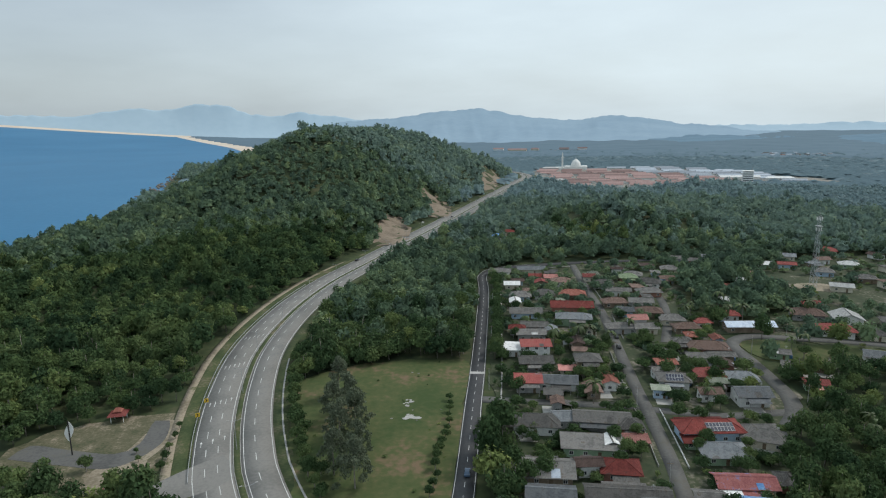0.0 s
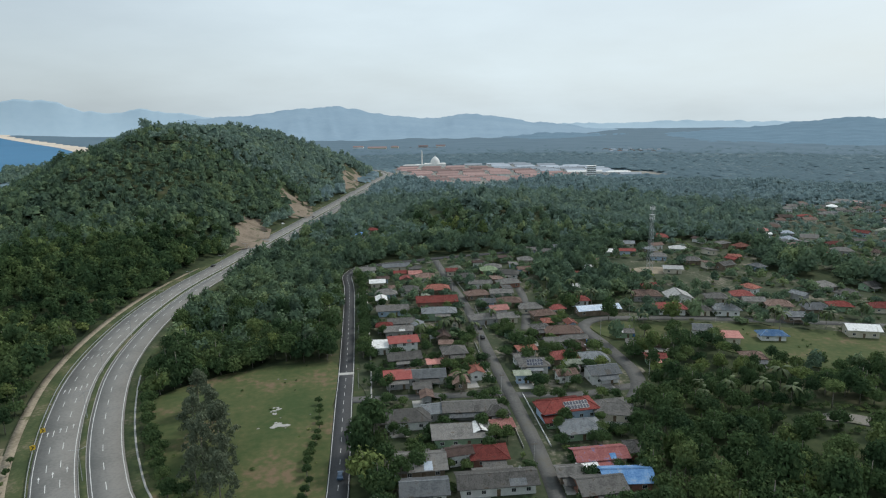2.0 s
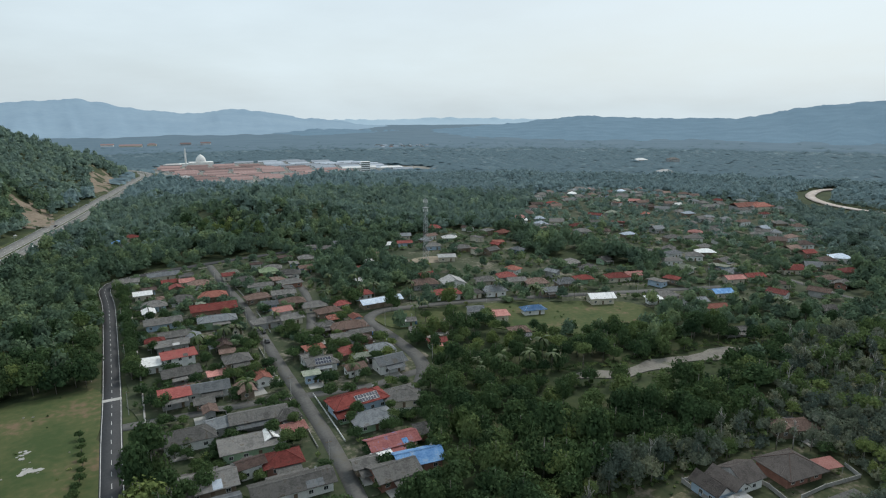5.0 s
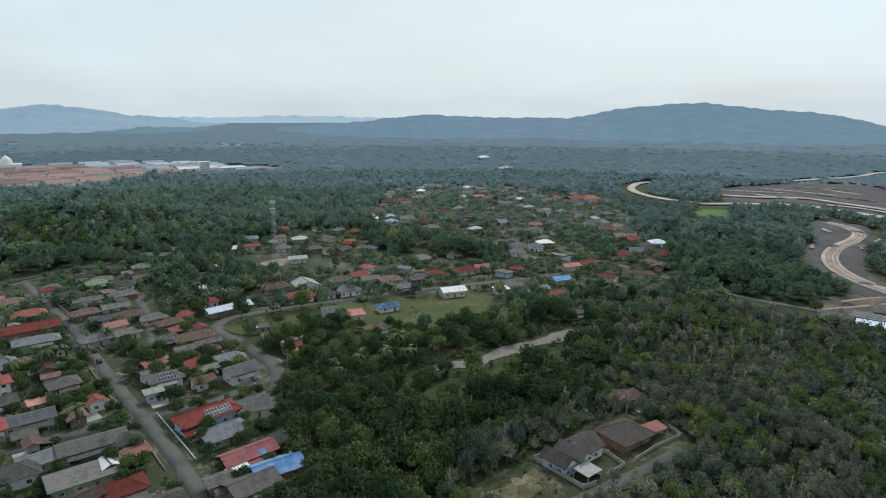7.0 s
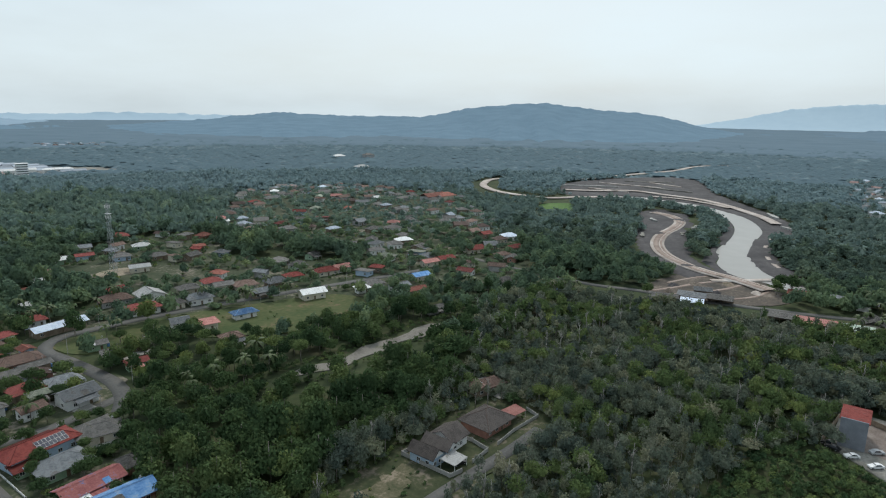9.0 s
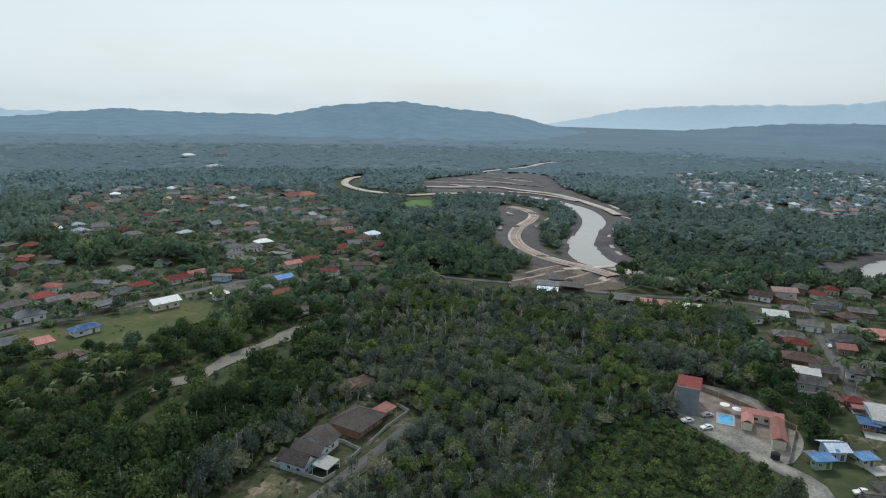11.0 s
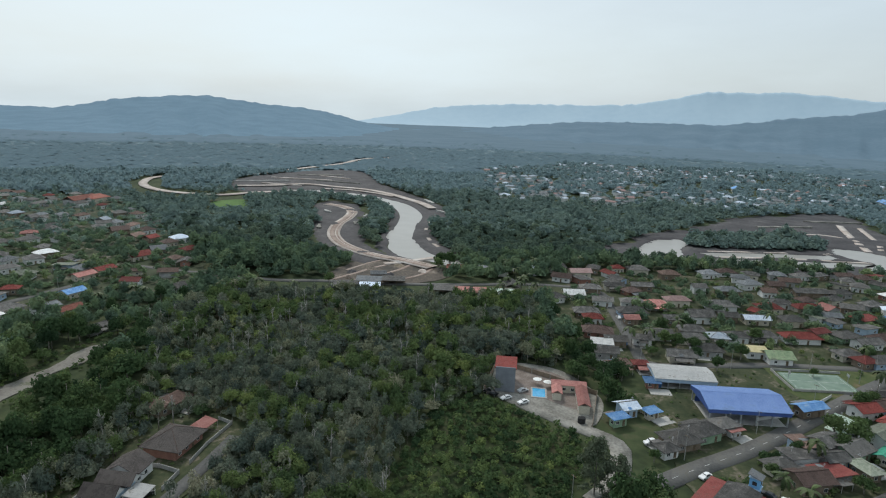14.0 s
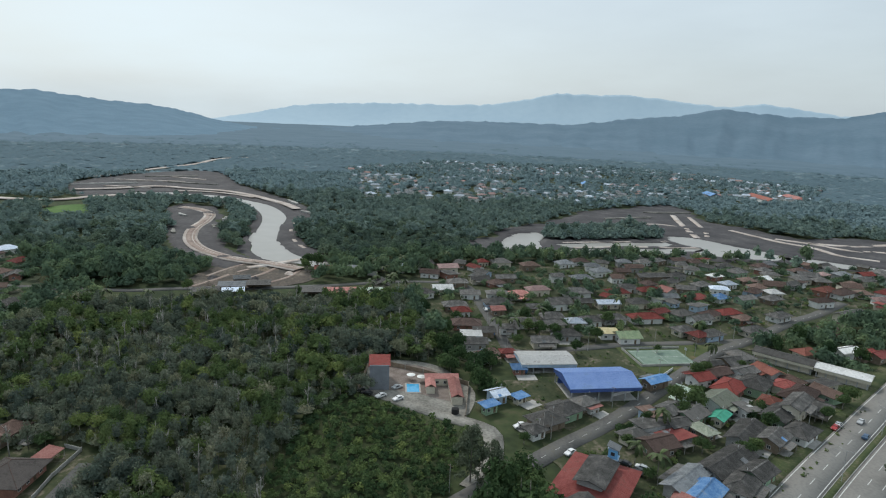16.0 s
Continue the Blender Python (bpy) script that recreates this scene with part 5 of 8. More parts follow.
def crown(n_leaf, lobes, tall, seed, size, wide=0.52, lobe=(0.26, 0.46), core=0.80, loose=0.42, droop=0.22):
    """Unit crown: bunches of foliage set unevenly round the limbs, each a loose shell of leaf sprays over a thin core. Triangles."""
    g = np.random.default_rng(seed)
    a = np.arange(lobes) * 2.4 + g.uniform(0, 6.28) + g.normal(size=lobes) * 0.4
    e = g.uniform(-0.25, 1.0, lobes)
    out = g.uniform(0.55, 1.15, lobes)
    flat = np.sqrt(np.clip(1 - np.clip(e, 0, 1) ** 2, 0, 1))
    c = np.c_[np.cos(a) * flat * wide * out, np.sin(a) * flat * wide * out, tall * (0.50 + 0.36 * e * out)]
    c[0] = (g.normal() * 0.08, g.normal() * 0.08, 0.80 * tall)
    rad = g.uniform(*lobe, lobes)
    k = g.choice(lobes, n_leaf, p=rad ** 2 / (rad ** 2).sum())
    n = g.normal(size=(n_leaf, 3))
    n[:, 2] = np.abs(n[:, 2]) - droop
    n /= np.linalg.norm(n, axis=1)[:, None]
    p = c[k] + n * (rad[k] * g.uniform(0.72, 1.22, n_leaf))[:, None]
    nn = n + g.normal(size=n.shape) * loose
    nn /= np.linalg.norm(nn, axis=1)[:, None]
    u = np.cross(nn, g.normal(size=n.shape))
    u /= np.linalg.norm(u, axis=1)[:, None]
    w = np.cross(nn, u)
    q = (size * g.uniform(0.6, 1.4, n_leaf))[:, None]
    V = np.stack([p + u * q, p - u * q * 0.6 + w * q * 0.8, p - u * q * 0.6 - w * q * 0.8], 1).reshape(-1, 3)
    F = np.arange(n_leaf * 3).reshape(-1, 3)
    if core:
        for i in range(lobes):
            F = np.vstack([F, HALF_F + len(V)])
            V = np.vstack([V, c[i] - [0, 0, 0.35 * rad[i]] + OCTA * (rad[i] * core * g.uniform(0.8, 1.15, (6, 1)))])
    return V, F


def trunk(seed, h, r, limbs, spread):
    g = random.Random(seed)
    s = Shape()
    top = Vector((g.uniform(-0.05, 0.05) * h, g.uniform(-0.05, 0.05) * h, h))
    s.tube((0, 0, -0.03 * h), top * 0.55, r, r * 0.7, 4)
    s.tube(top * 0.55, top, r * 0.7, r * 0.3, 4)
    for i in range(limbs):
        a = g.uniform(0, 6.28)
        b = top * g.uniform(0.45, 0.8)
        s.tube(b, b + Vector((math.cos(a) * spread, math.sin(a) * spread, spread * g.uniform(0.6, 1.3))), r * 0.4, r * 0.12, 3)
    v = np.array([tuple(q) for q in s.v])
    f = []
    for q in s.f:
        if len(q) == 4 or len(q) == 3:
            f += [(q[0], q[j], q[j + 1]) for j in range(1, len(q) - 1)]
    return v, np.array(f)


def shapes(count, seed, leaves, lobes, size, **more):
    """Crowns of one detail in several habits: domed, tall, spreading and ragged."""
    out = []
    for i in range(count):
        tall, wide = ((0.95, 0.54), (1.25, 0.44), (0.75, 0.62), (1.05, 0.58), (1.4, 0.40))[i % 5]
        out.append(crown(leaves, lobes + i % 3, tall, seed + i, size, wide=wide, **more))
    return out


LOD = {
    "near": shapes(10, 100, 620, 11, 0.085),
    "mid": shapes(10, 200, 150, 7, 0.15, lobe=(0.32, 0.50), core=0.85),
    "far": shapes(10, 300, 42, 4, 0.24, lobe=(0.42, 0.60), core=0.95, loose=0.24),
    "hazy": shapes(10, 350, 16, 3, 0.36, lobe=(0.50, 0.68), core=1.02, loose=0.14),
    "dot": shapes(10, 360, 0, 2, 0.5, lobe=(0.6, 0.8), core=1.2),
    "tuft": shapes(6, 380, 10, 2, 0.42, lobe=(0.45, 0.65)),
    "bush": shapes(7, 370, 40, 4, 0.20, lobe=(0.34, 0.54)),
    "soft_near": shapes(10, 400, 460, 11, 0.074, lobe=(0.26, 0.46), core=0.78, loose=0.45),
    "soft_mid": shapes(10, 500, 170, 8, 0.12, lobe=(0.32, 0.50), core=0.78, loose=0.5),
    "wisp_near": [crown(130, 8, 3.4, 600 + i, 0.16, wide=0.45, lobe=(0.34, 0.56), core=0.5, loose=0.9, droop=0.5) for i in range(8)],
    "wisp_mid": [crown(60, 6, 3.0, 650 + i, 0.24, wide=0.45, lobe=(0.36, 0.58), core=0.6, loose=0.8, droop=0.5) for i in range(8)],
}


def bare_stem(seed):
    """Unit dead tree: a pale leaning stem with forked limbs and twigs."""
    g = random.Random(seed)
    s = Shape()
    top = Vector((g.uniform(-0.08, 0.08), g.uniform(-0.08, 0.08), 1.0))
    s.tube((0, 0, -0.03), top * 0.5, 0.020, 0.016, 4).tube(top * 0.5, top, 0.016, 0.006, 4)
    for i in range(5):
        a, b = g.uniform(0, 6.28), top * g.uniform(0.45, 0.9)
        e = b + Vector((math.cos(a) * 0.09, math.sin(a) * 0.09, g.uniform(0.10, 0.24))) * g.uniform(0.5, 1.1)
        s.tube(b, e, 0.010, 0.005, 3)
        for _ in range(2):
            s.tube(b.lerp(e, g.uniform(0.4, 0.9)), e + Vector((g.uniform(-0.08, 0.08), g.uniform(-0.08, 0.08), g.uniform(0.02, 0.12))), 0.006, 0.003, 3)
    f = []
    for q in s.f:
        f += [(q[0], q[j], q[j + 1]) for j in range(1, len(q) - 1)]
    return np.array([tuple(q) for q in s.v]), np.array(f)


STEMS = [bare_stem(40 + i) for i in range(6)]


def dead_trees(spots, tall):
    """Pale bare trees standing among the green ones."""
    V, F, base = [], [], 0
    for i, ((x, y), h) in enumerate(zip(spots, tall)):
        v, f = STEMS[i % len(STEMS)]
        a = i * 1.7
        V.append(np.c_[(v[:, 0] * math.cos(a) - v[:, 1] * math.sin(a)) * h + x, (v[:, 0] * math.sin(a) + v[:, 1] * math.cos(a)) * h + y, v[:, 2] * h])
        F.append(f + base)
        base += len(v)
    return tagged(mesh_object("dead_trees", np.vstack(V), np.vstack(F), M_DEAD), "pale bare dead trees standing in the low wood", "trees", "", "stuff")


def stand(name, spots, radius, height, lod, material, label, lift, trunks=0, bare=0.0):
    """Many trees in one mesh. spots: x, y, z; radius, height: crowns; lift: bare trunk below them."""
    n = len(spots)
    if not n:
        return None
    V, F, I, base = [], [], [], 0
    tone = TR.choice(len(material), n, p=(0.22, 0.38, 0.28, 0.12))
    pick = TR.integers(0, len(LOD[lod]), n)
    ang = TR.uniform(0, 2 * np.pi, n)
    for k in range(len(LOD[lod])):
        v, f = LOD[lod][k]
        ids = np.where(pick == k)[0]
        if bare:
            ids = ids[TR.random(len(ids)) > bare]
        if not len(ids):
            continue
        ca, sa = np.cos(ang[ids])[:, None], np.sin(ang[ids])[:, None]
        x = (v[:, 0] * ca - v[:, 1] * sa) * radius[ids][:, None] + spots[ids, 0][:, None]
        y = (v[:, 0] * sa + v[:, 1] * ca) * radius[ids][:, None] + spots[ids, 1][:, None]
        z = v[:, 2] * height[ids][:, None] + (spots[ids, 2] + lift[ids])[:, None]
        V.append(np.stack([x, y, z], 2).reshape(-1, 3))
        ff = (f[None] + (np.arange(len(ids)) * len(v))[:, None, None] + base).reshape(-1, 3)
        F.append(ff)
        I.append(np.repeat(tone[ids], len(f)))
        base += len(ids) * len(v)
    if trunks:
        stems = [trunk(700 + i, 1.0, 0.022, trunks - 1, 0.18) for i in range(4)]
        for k in range(4):
            v, f = stems[k]
            ids = np.where(pick % 4 == k)[0]
            hh = (lift + height * 1.2)[ids][:, None]
            x, y = v[:, 0] * hh + spots[ids, 0][:, None], v[:, 1] * hh + spots[ids, 1][:, None]
            z = v[:, 2] * hh + spots[ids, 2][:, None]
            V.append(np.stack([x, y, z], 2).reshape(-1, 3))
            ff = (f[None] + (np.arange(len(ids)) * len(v))[:, None, None] + base).reshape(-1, 3)
            F.append(ff)
            I.append(np.full(len(ff), len(material)))
            base += len(ids) * len(v)
    return tagged(mesh_object(name, np.vstack(V), np.vstack(F), [*material, M_BARK], index=np.concatenate(I), smooth=lod == "dot"), label, "trees", "", "stuff")


def scatter(x0, x1, y0, y1, step):
    gx, gy = np.meshgrid(np.arange(x0, x1, step), np.arange(y0, y1, step))
    x = gx.ravel() + TR.uniform(-0.48, 0.48, gx.size) * step
    y = gy.ravel() + TR.uniform(-0.48, 0.48, gx.size) * step
    return x, y


ROADS = ((HIGHWAY, 21.5), (NARROW, 6.0), (STREET, 4.5), (CROSS_A, 4), (CROSS_B, 4), (CURVE, 5), (BACK_LANE, 4), (TRACK, 6.5), (HOUSE_ROAD, 5.5), (EAST_ROAD, 7.5), (TOWN_ROAD, 6), (BRANCH, 5), (DIRT, 6), (HAUL, 20), (FAR_HAUL, 14), (LEVEE, 12))
ISLAND = [(470, 62), (510, 71), (576, 82), (642, 88), (678, 85), (654, 68), (607, 54), (569, 50), (526, 52), (490, 54), (466, 55)]
FLATS_ISLE = [(501, -196), (526, -209), (532, -236), (540, -269), (534, -308), (513, -318), (494, -306), (487, -273), (486, -229), (488, -198)]
TOWN = [(175, 940), (245, 850), (300, 870), (470, 960), (600, 900), (610, 1000), (540, 1110), (470, 1240), (250, 1300), (180, 1270), (165, 1100)]
SUBURB = [(720, -60), (860, -50), (1110, -60), (1320, -280), (1250, -700), (900, -850), (700, -640), (720, -520), (720, -380), (700, -200)]
ROW_BLOCK = [(234, -197), (196, -226), (182, -206), (222, -180)]
CUT_A = [(-44, 614), (-38, 600), (-32, 560), (-36, 528), (-50, 505), (-60, 520), (-60, 560), (-52, 604)]
CUT_B = [(-10, 750), (4, 722), (10, 690), (4, 662), (-12, 650), (-14, 690), (-20, 738)]
CUT_C = [(72, 1050), (92, 1070), (96, 1020), (66, 890), (58, 925)]
CLEAR = [[(-106, 149), (-78, 149), (-78, 172), (-106, 172)], FIELD, GREEN, CARPARK, PLOT, COMPOUND, WORKS, MUD_A, MUD_B, MUD_C, TOWN, ROW_BLOCK, CUT_A, CUT_B, CUT_C, [(576, 222), (636, 250), (666, 219), (603, 190)], [(170, -50), (190, -62), (220, -64), (240, -84), (244, -130), (238, -170), (222, -172), (206, -150), (186, -118), (172, -92), (162, -66)],
         [(205, 385), (225, 395), (232, 350), (250, 340), (240, 320), (212, 328)], [(112, 545), (118, 600), (138, 650), (145, 645), (126, 595), (122, 540)], [(285, 300), (320, 330), (330, 320), (300, 285)], [(325, 90), (330, 10), (326, -50), (338, -52), (345, 20), (342, 92)]]
VILLAGES = [VILLAGE_A, VILLAGE_B, VILLAGE_C, VILLAGE_D, MIDTOWN]


def free(x, y):
    ok = np.ones(len(x), bool)
    for line, d in ROADS:
        ok &= dist_to(line[::2], x, y) > d
    away = 1 + 18 / np.maximum(np.hypot(x, y), 1)      # trees are left out on the camera's side, so roads and cuttings stay in view
    ok &= dist_to(FAR_HAUL, x * away, y * away) > 20
    ok &= (dist_to(HIGHWAY[::3], x * away, y * away) > 17) | (y < 330)
    ok &= (dist_to(EAST_ROAD[::2], x * away, y * away) > 15) | (np.abs(y - 20) > 85)
    ok &= dist_to(TRACK, x * away, y * away) > np.where(vnoise(x, y, 14, 12) < 0.5, 3, 10)
    for poly in (CUT_A, CUT_B, CUT_C):
        ok &= ~inside(poly, x * away, y * away)
    isl = inside(ISLAND, x, y) | inside(FLATS_ISLE, x, y)
    for poly in CLEAR:
        ok &= ~inside(poly, x, y) | isl
    ok &= off_coast(x, y) > np.where(y < 820, 17, 12)
    az = np.degrees(np.arctan2(-x, y))
    ok &= (az < 38) & (az > -140)
    return ok


def near_house(x, y, gap):
    hit = np.zeros(len(x), bool)
    for hx, hy, hr in HOUSE_SPOTS:
        hit |= np.hypot(x - hx, y - hy) < hr + gap
    return hit


def village(x, y):
    v = np.zeros(len(x), bool)
    for p in VILLAGES:
        v |= inside(p, x, y)
    return v


WOOD_BLOCK = [(-60, 250), (-10, 254), (12, 256), (22, 390), (14, 420), (-20, 470), (-50, 400), (-62, 330)]
FOREGROUND = [(86, 60), (104, 100), (120, 108), (150, 104), (190, 100), (262, 130), (300, 125), (345, 100), (348, 30), (345, -20), (320, -48), (240, -50), (200, -20), (160, -40), (120, -10)]
SCRUB = [(96, 10), (120, -24), (146, -40), (158, -46), (172, -51), (186, -41), (200, -27), (208, -12), (190, 5), (150, 15)]


HILL_LEAF = {"near": "near", "mid": "near", "far": "mid", "hazy": "far"}      # hill trees use leaf colours with one step less painted haze


def plant():
    # woods from the near slope to a kilometre out
    x, y = scatter(-660, 1330, -860, 1760, 6.6)
    r = np.hypot(x, y)
    hill = ((land_z(x, y) > 3) & (x < 140)) | (x < -62)
    ok = free(x, y) & (r > 110) & ((r < 1000) | (hill & (land_z(x, y) > 3) & (r < 1900)) | (inside(SUBURB, x, y) & (r < 1450))) & ~inside(FOREGROUND, x, y) & ~inside(SCRUB, x, y)
    vil, sub = village(x, y), inside(SUBURB, x, y)
    ok &= ~(vil & (TR.random(len(x)) > np.where(inside(VILLAGE_A, x, y), 0.85, np.where(y < 0, 0.28, np.where(inside(MIDTOWN, x, y), 0.56, 0.36))))) & ~(sub & (TR.random(len(x)) > 0.32))
    ok &= (r < 520) | vil | sub | (TR.random(len(x)) < np.where(r < 1000, 0.86, 0.62))
    x, y, r, vil, hill = x[ok], y[ok], r[ok], vil[ok], hill[ok]
    k = ~near_house(x, y, np.where(vil, -0.9, 1.2))
    x, y, r, vil, hill = x[k], y[k], r[k], vil[k], hill[k]
    z = land_z(x, y)
    s = 0.70 + 0.75 * vnoise(x, y, 40, 2) * TR.uniform(0.6, 1.4, len(x))
    rad = np.clip(4.9 * s, 3.1, 8.0)
    rad = np.where(vil, rad * 0.66, rad)
    mang = ((x > 425) & ~vil) | inside(ISLAND, x, y)
    tall = TR.random(len(x)) < np.where(vil | mang, 0.0, 0.03)
    block = inside(WOOD_BLOCK, x, y)
    rad = np.where(block, np.clip(rad * 1.12, 4.4, 8.0), rad)
    hgt = rad * TR.uniform(0.85, 1.5, len(x)) * np.where(mang | vil, 0.72, 1.0)
    lift = rad * TR.uniform(-0.15, 0.35, len(x)) + 0.3 + np.where(tall, 2.5, 0.0)
    rad = np.where(tall, rad * 1.25, rad)
    P = np.c_[x, y, z]
    fresh = (vnoise(x, y, 22, 8) + 0.3 * TR.random(len(x)) + np.where(block | vil, 0.16, 0.0) > 0.84) & ~mang
    rough = r + TR.uniform(-45, 45, len(x))
    # each farther band takes leaf colours with more haze mixed in
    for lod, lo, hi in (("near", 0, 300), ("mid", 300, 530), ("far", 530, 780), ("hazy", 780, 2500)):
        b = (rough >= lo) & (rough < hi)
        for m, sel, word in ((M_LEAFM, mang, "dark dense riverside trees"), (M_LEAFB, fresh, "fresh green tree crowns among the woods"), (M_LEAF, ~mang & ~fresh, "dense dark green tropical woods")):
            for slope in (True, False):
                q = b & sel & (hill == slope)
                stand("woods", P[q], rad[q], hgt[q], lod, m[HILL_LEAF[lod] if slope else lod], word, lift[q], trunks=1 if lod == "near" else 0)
    # plantation beyond: haze is in the leaf colour, crowns are flattened to soften contrast
    x, y = scatter(-60, 2300, -1500, 2300, 11.5)
    r = np.hypot(x, y)
    ok = free(x, y) & (r > 985) & (r < 1500 + 600 * TR.random(len(x)) ** 2) & far_keep(x, y) & ((land_z(x, y) < 3) | (x > 140))
    x, y = x[ok], y[ok]
    rad = TR.uniform(8.0, 12.0, len(x))
    stand("plantation_woods", np.c_[x, y, land_z(x, y) + far_rise(x, y)], rad, rad * TR.uniform(0.20, 0.32, len(x)), "dot", M_LEAF["haze"], "plantation woods of the plain with haze painted in", rad * 0.12)
    x, y = scatter(470, 550, -330, -190, 5.0)
    ok = inside(FLATS_ISLE, x, y)
    x, y = x[ok], y[ok]
    rad = TR.uniform(3.2, 5.0, len(x))
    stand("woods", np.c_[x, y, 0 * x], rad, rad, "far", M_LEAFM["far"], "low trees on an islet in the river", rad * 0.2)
    # the low wood in front: soft round crowns, slim wispy trees and dead stems
    x, y = scatter(80, 352, -55, 135, 3.9)
    r = np.hypot(x, y)
    ok = free(x, y) & inside(FOREGROUND, x, y) & (r > 110) & ~inside(SCRUB, x, y)
    x, y, r = x[ok], y[ok], r[ok]
    k = ~near_house(x, y, 2)
    x, y, r = x[k], y[k], r[k]
    kind = vnoise(x, y, 26, 4) * 0.7 + 0.5 * TR.random(len(x))
    P = np.c_[x, y, np.zeros(len(x))]
    s = 0.75 + 0.5 * vnoise(x, y, 18, 6)
    n = len(x)
    soft, wisp = kind > 0.56, (kind <= 0.56) & (TR.random(n) > 0.10)
    g = (vnoise(x, y, 16, 6) + 0.5 * TR.random(n) > 0.74)
    for t, lo, hi in (("near", 0, 225), ("mid", 225, 500)):
        b = (r >= lo) & (r < hi)
        rad, hgt, lift = 3.6 * s * TR.uniform(0.7, 1.3, n), 3.6 * s * TR.uniform(0.75, 1.35, n), TR.uniform(0.6, 3.6, n) * s
        for q, m, word in ((b & soft & g, M_LEAFB, "soft fresh green crowns of the low wood"), (b & soft & ~g, M_LEAFG, "soft grey-green crowns of the low wood")):
            stand("slim_woods", P[q], rad[q], hgt[q], "soft_" + t, m["near"], word, lift[q], 2)
        rad, hgt, lift = 1.7 * s * TR.uniform(0.7, 1.3, n), 2.1 * s * TR.uniform(0.7, 1.3, n), TR.uniform(0.2, 2.4, n) * s
        q = b & wisp
        stand("slim_woods", P[q], rad[q], hgt[q], "wisp_" + t, M_LEAFG["near"], "slim wispy grey-green trees with pale stems", lift[q], 3)
    q = np.where(TR.random(n) < 0.085)[0]
    dead_trees(P[q, :2] + TR.uniform(-1.5, 1.5, (len(q), 2)), TR.uniform(6, 11.5, len(q)))
    # saplings and brush below them
    x, y = scatter(80, 300, -58, 130, 3.6)
    ok = free(x, y) & inside(FOREGROUND, x, y) & (np.hypot(x, y) > 100) & (np.hypot(x, y) < 260) & ~inside(SCRUB, x, y) & ~near_house(x, y, 1)
    x, y = x[ok], y[ok]
    rad = TR.uniform(1.2, 2.6, len(x))
    stand("undergrowth", np.c_[x, y, np.zeros(len(x))], rad, rad * 1.1, "bush", M_LEAFG["near"], "grey-green brush below the low wood", rad * 0.1)
    # low thicket on the old plot beside the drive
    x, y = scatter(95, 215, -58, 25, 2.5)
    ok = free(x, y) & inside(SCRUB, x, y)
    x, y = x[ok], y[ok]
    rad = TR.uniform(1.1, 2.4, len(x))
    dark = vnoise(x, y, 7, 15) + 0.3 * TR.random(len(x)) > 0.62
    for q, m in ((dark, M_LEAF), (~dark, M_LEAFB)):
        stand("thicket", np.c_[x, y, np.zeros(len(x))][q], rad[q], rad[q] * 0.95, "bush", m["near"], "low bright green thicket", rad[q] * 0.1)
    # undergrowth along edges of woods and tracks
    x, y = scatter(90, 270, 55, 180, 2.8)
    ok = (free(x, y) | inside(PLOT, x, y) | (dist_to(TRACK, x, y) < 9)) & ~near_house(x, y, 1.5) & (dist_to(HOUSE_ROAD, x, y) > 4) & (inside([(96, 70), (104, 104), (130, 112), (190, 100), (192, 92), (160, 93), (140, 95), (112, 97), (108, 86)], x, y) | ((dist_to(TRACK, x, y) < 11) & (dist_to(TRACK, x, y) > 5)))
    x, y = x[ok], y[ok]
    rad = TR.uniform(0.8, 2.0, len(x))
    stand("undergrowth", np.c_[x, y, np.zeros(len(x))], rad, rad * 0.8, "bush", M_LEAFB["near"], "low leafy undergrowth", rad * 0.05)
    # tufts and weeds on rough grass
    x, y = scatter(-60, 250, -200, 260, 2.6)
    lawn = (inside(VILLAGE_D, x, y) & (TR.random(len(x)) < 0.34)) | (inside(PLOT, x, y) & (TR.random(len(x)) < 0.3)) | (inside(FIELD, x, y) & (TR.random(len(x)) < 0.03)) | (inside(GREEN, x, y) & (TR.random(len(x)) < 0.04))
    for line, d in ROADS:
        lawn &= dist_to(line[::2], x, y) > min(d, 6)
    lawn &= ~inside(COMPOUND, x, y) & ~near_house(x, y, 0) & (np.hypot(x - 231, y + 149) > 15)
    x, y = x[lawn], y[lawn]
    rad = TR.uniform(0.35, 1.0, len(x)) * TR.uniform(0.7, 1.3, len(x))
    stand("weeds", np.c_[x, y, np.zeros(len(x))], rad, rad * 0.6, "tuft", M_LEAFB["near"], "low weeds and tufts on rough grass", rad * 0.0)
    # bushes in gardens and on verges
    x, y = scatter(-60, 420, -430, 440, 4.4)
    ok = free(x, y) & village(x, y) & (TR.random(len(x)) < 0.34)
    x, y = x[ok], y[ok]
    k = ~near_house(x, y, -1.5)
    x, y = x[k], y[k]
    rad = TR.uniform(0.8, 2.0, len(x))
    stand("garden_bushes", np.c_[x, y, np.zeros(len(x))], rad, rad, "bush", M_LEAFB["near"], "green garden bushes between the houses", rad * 0.05)


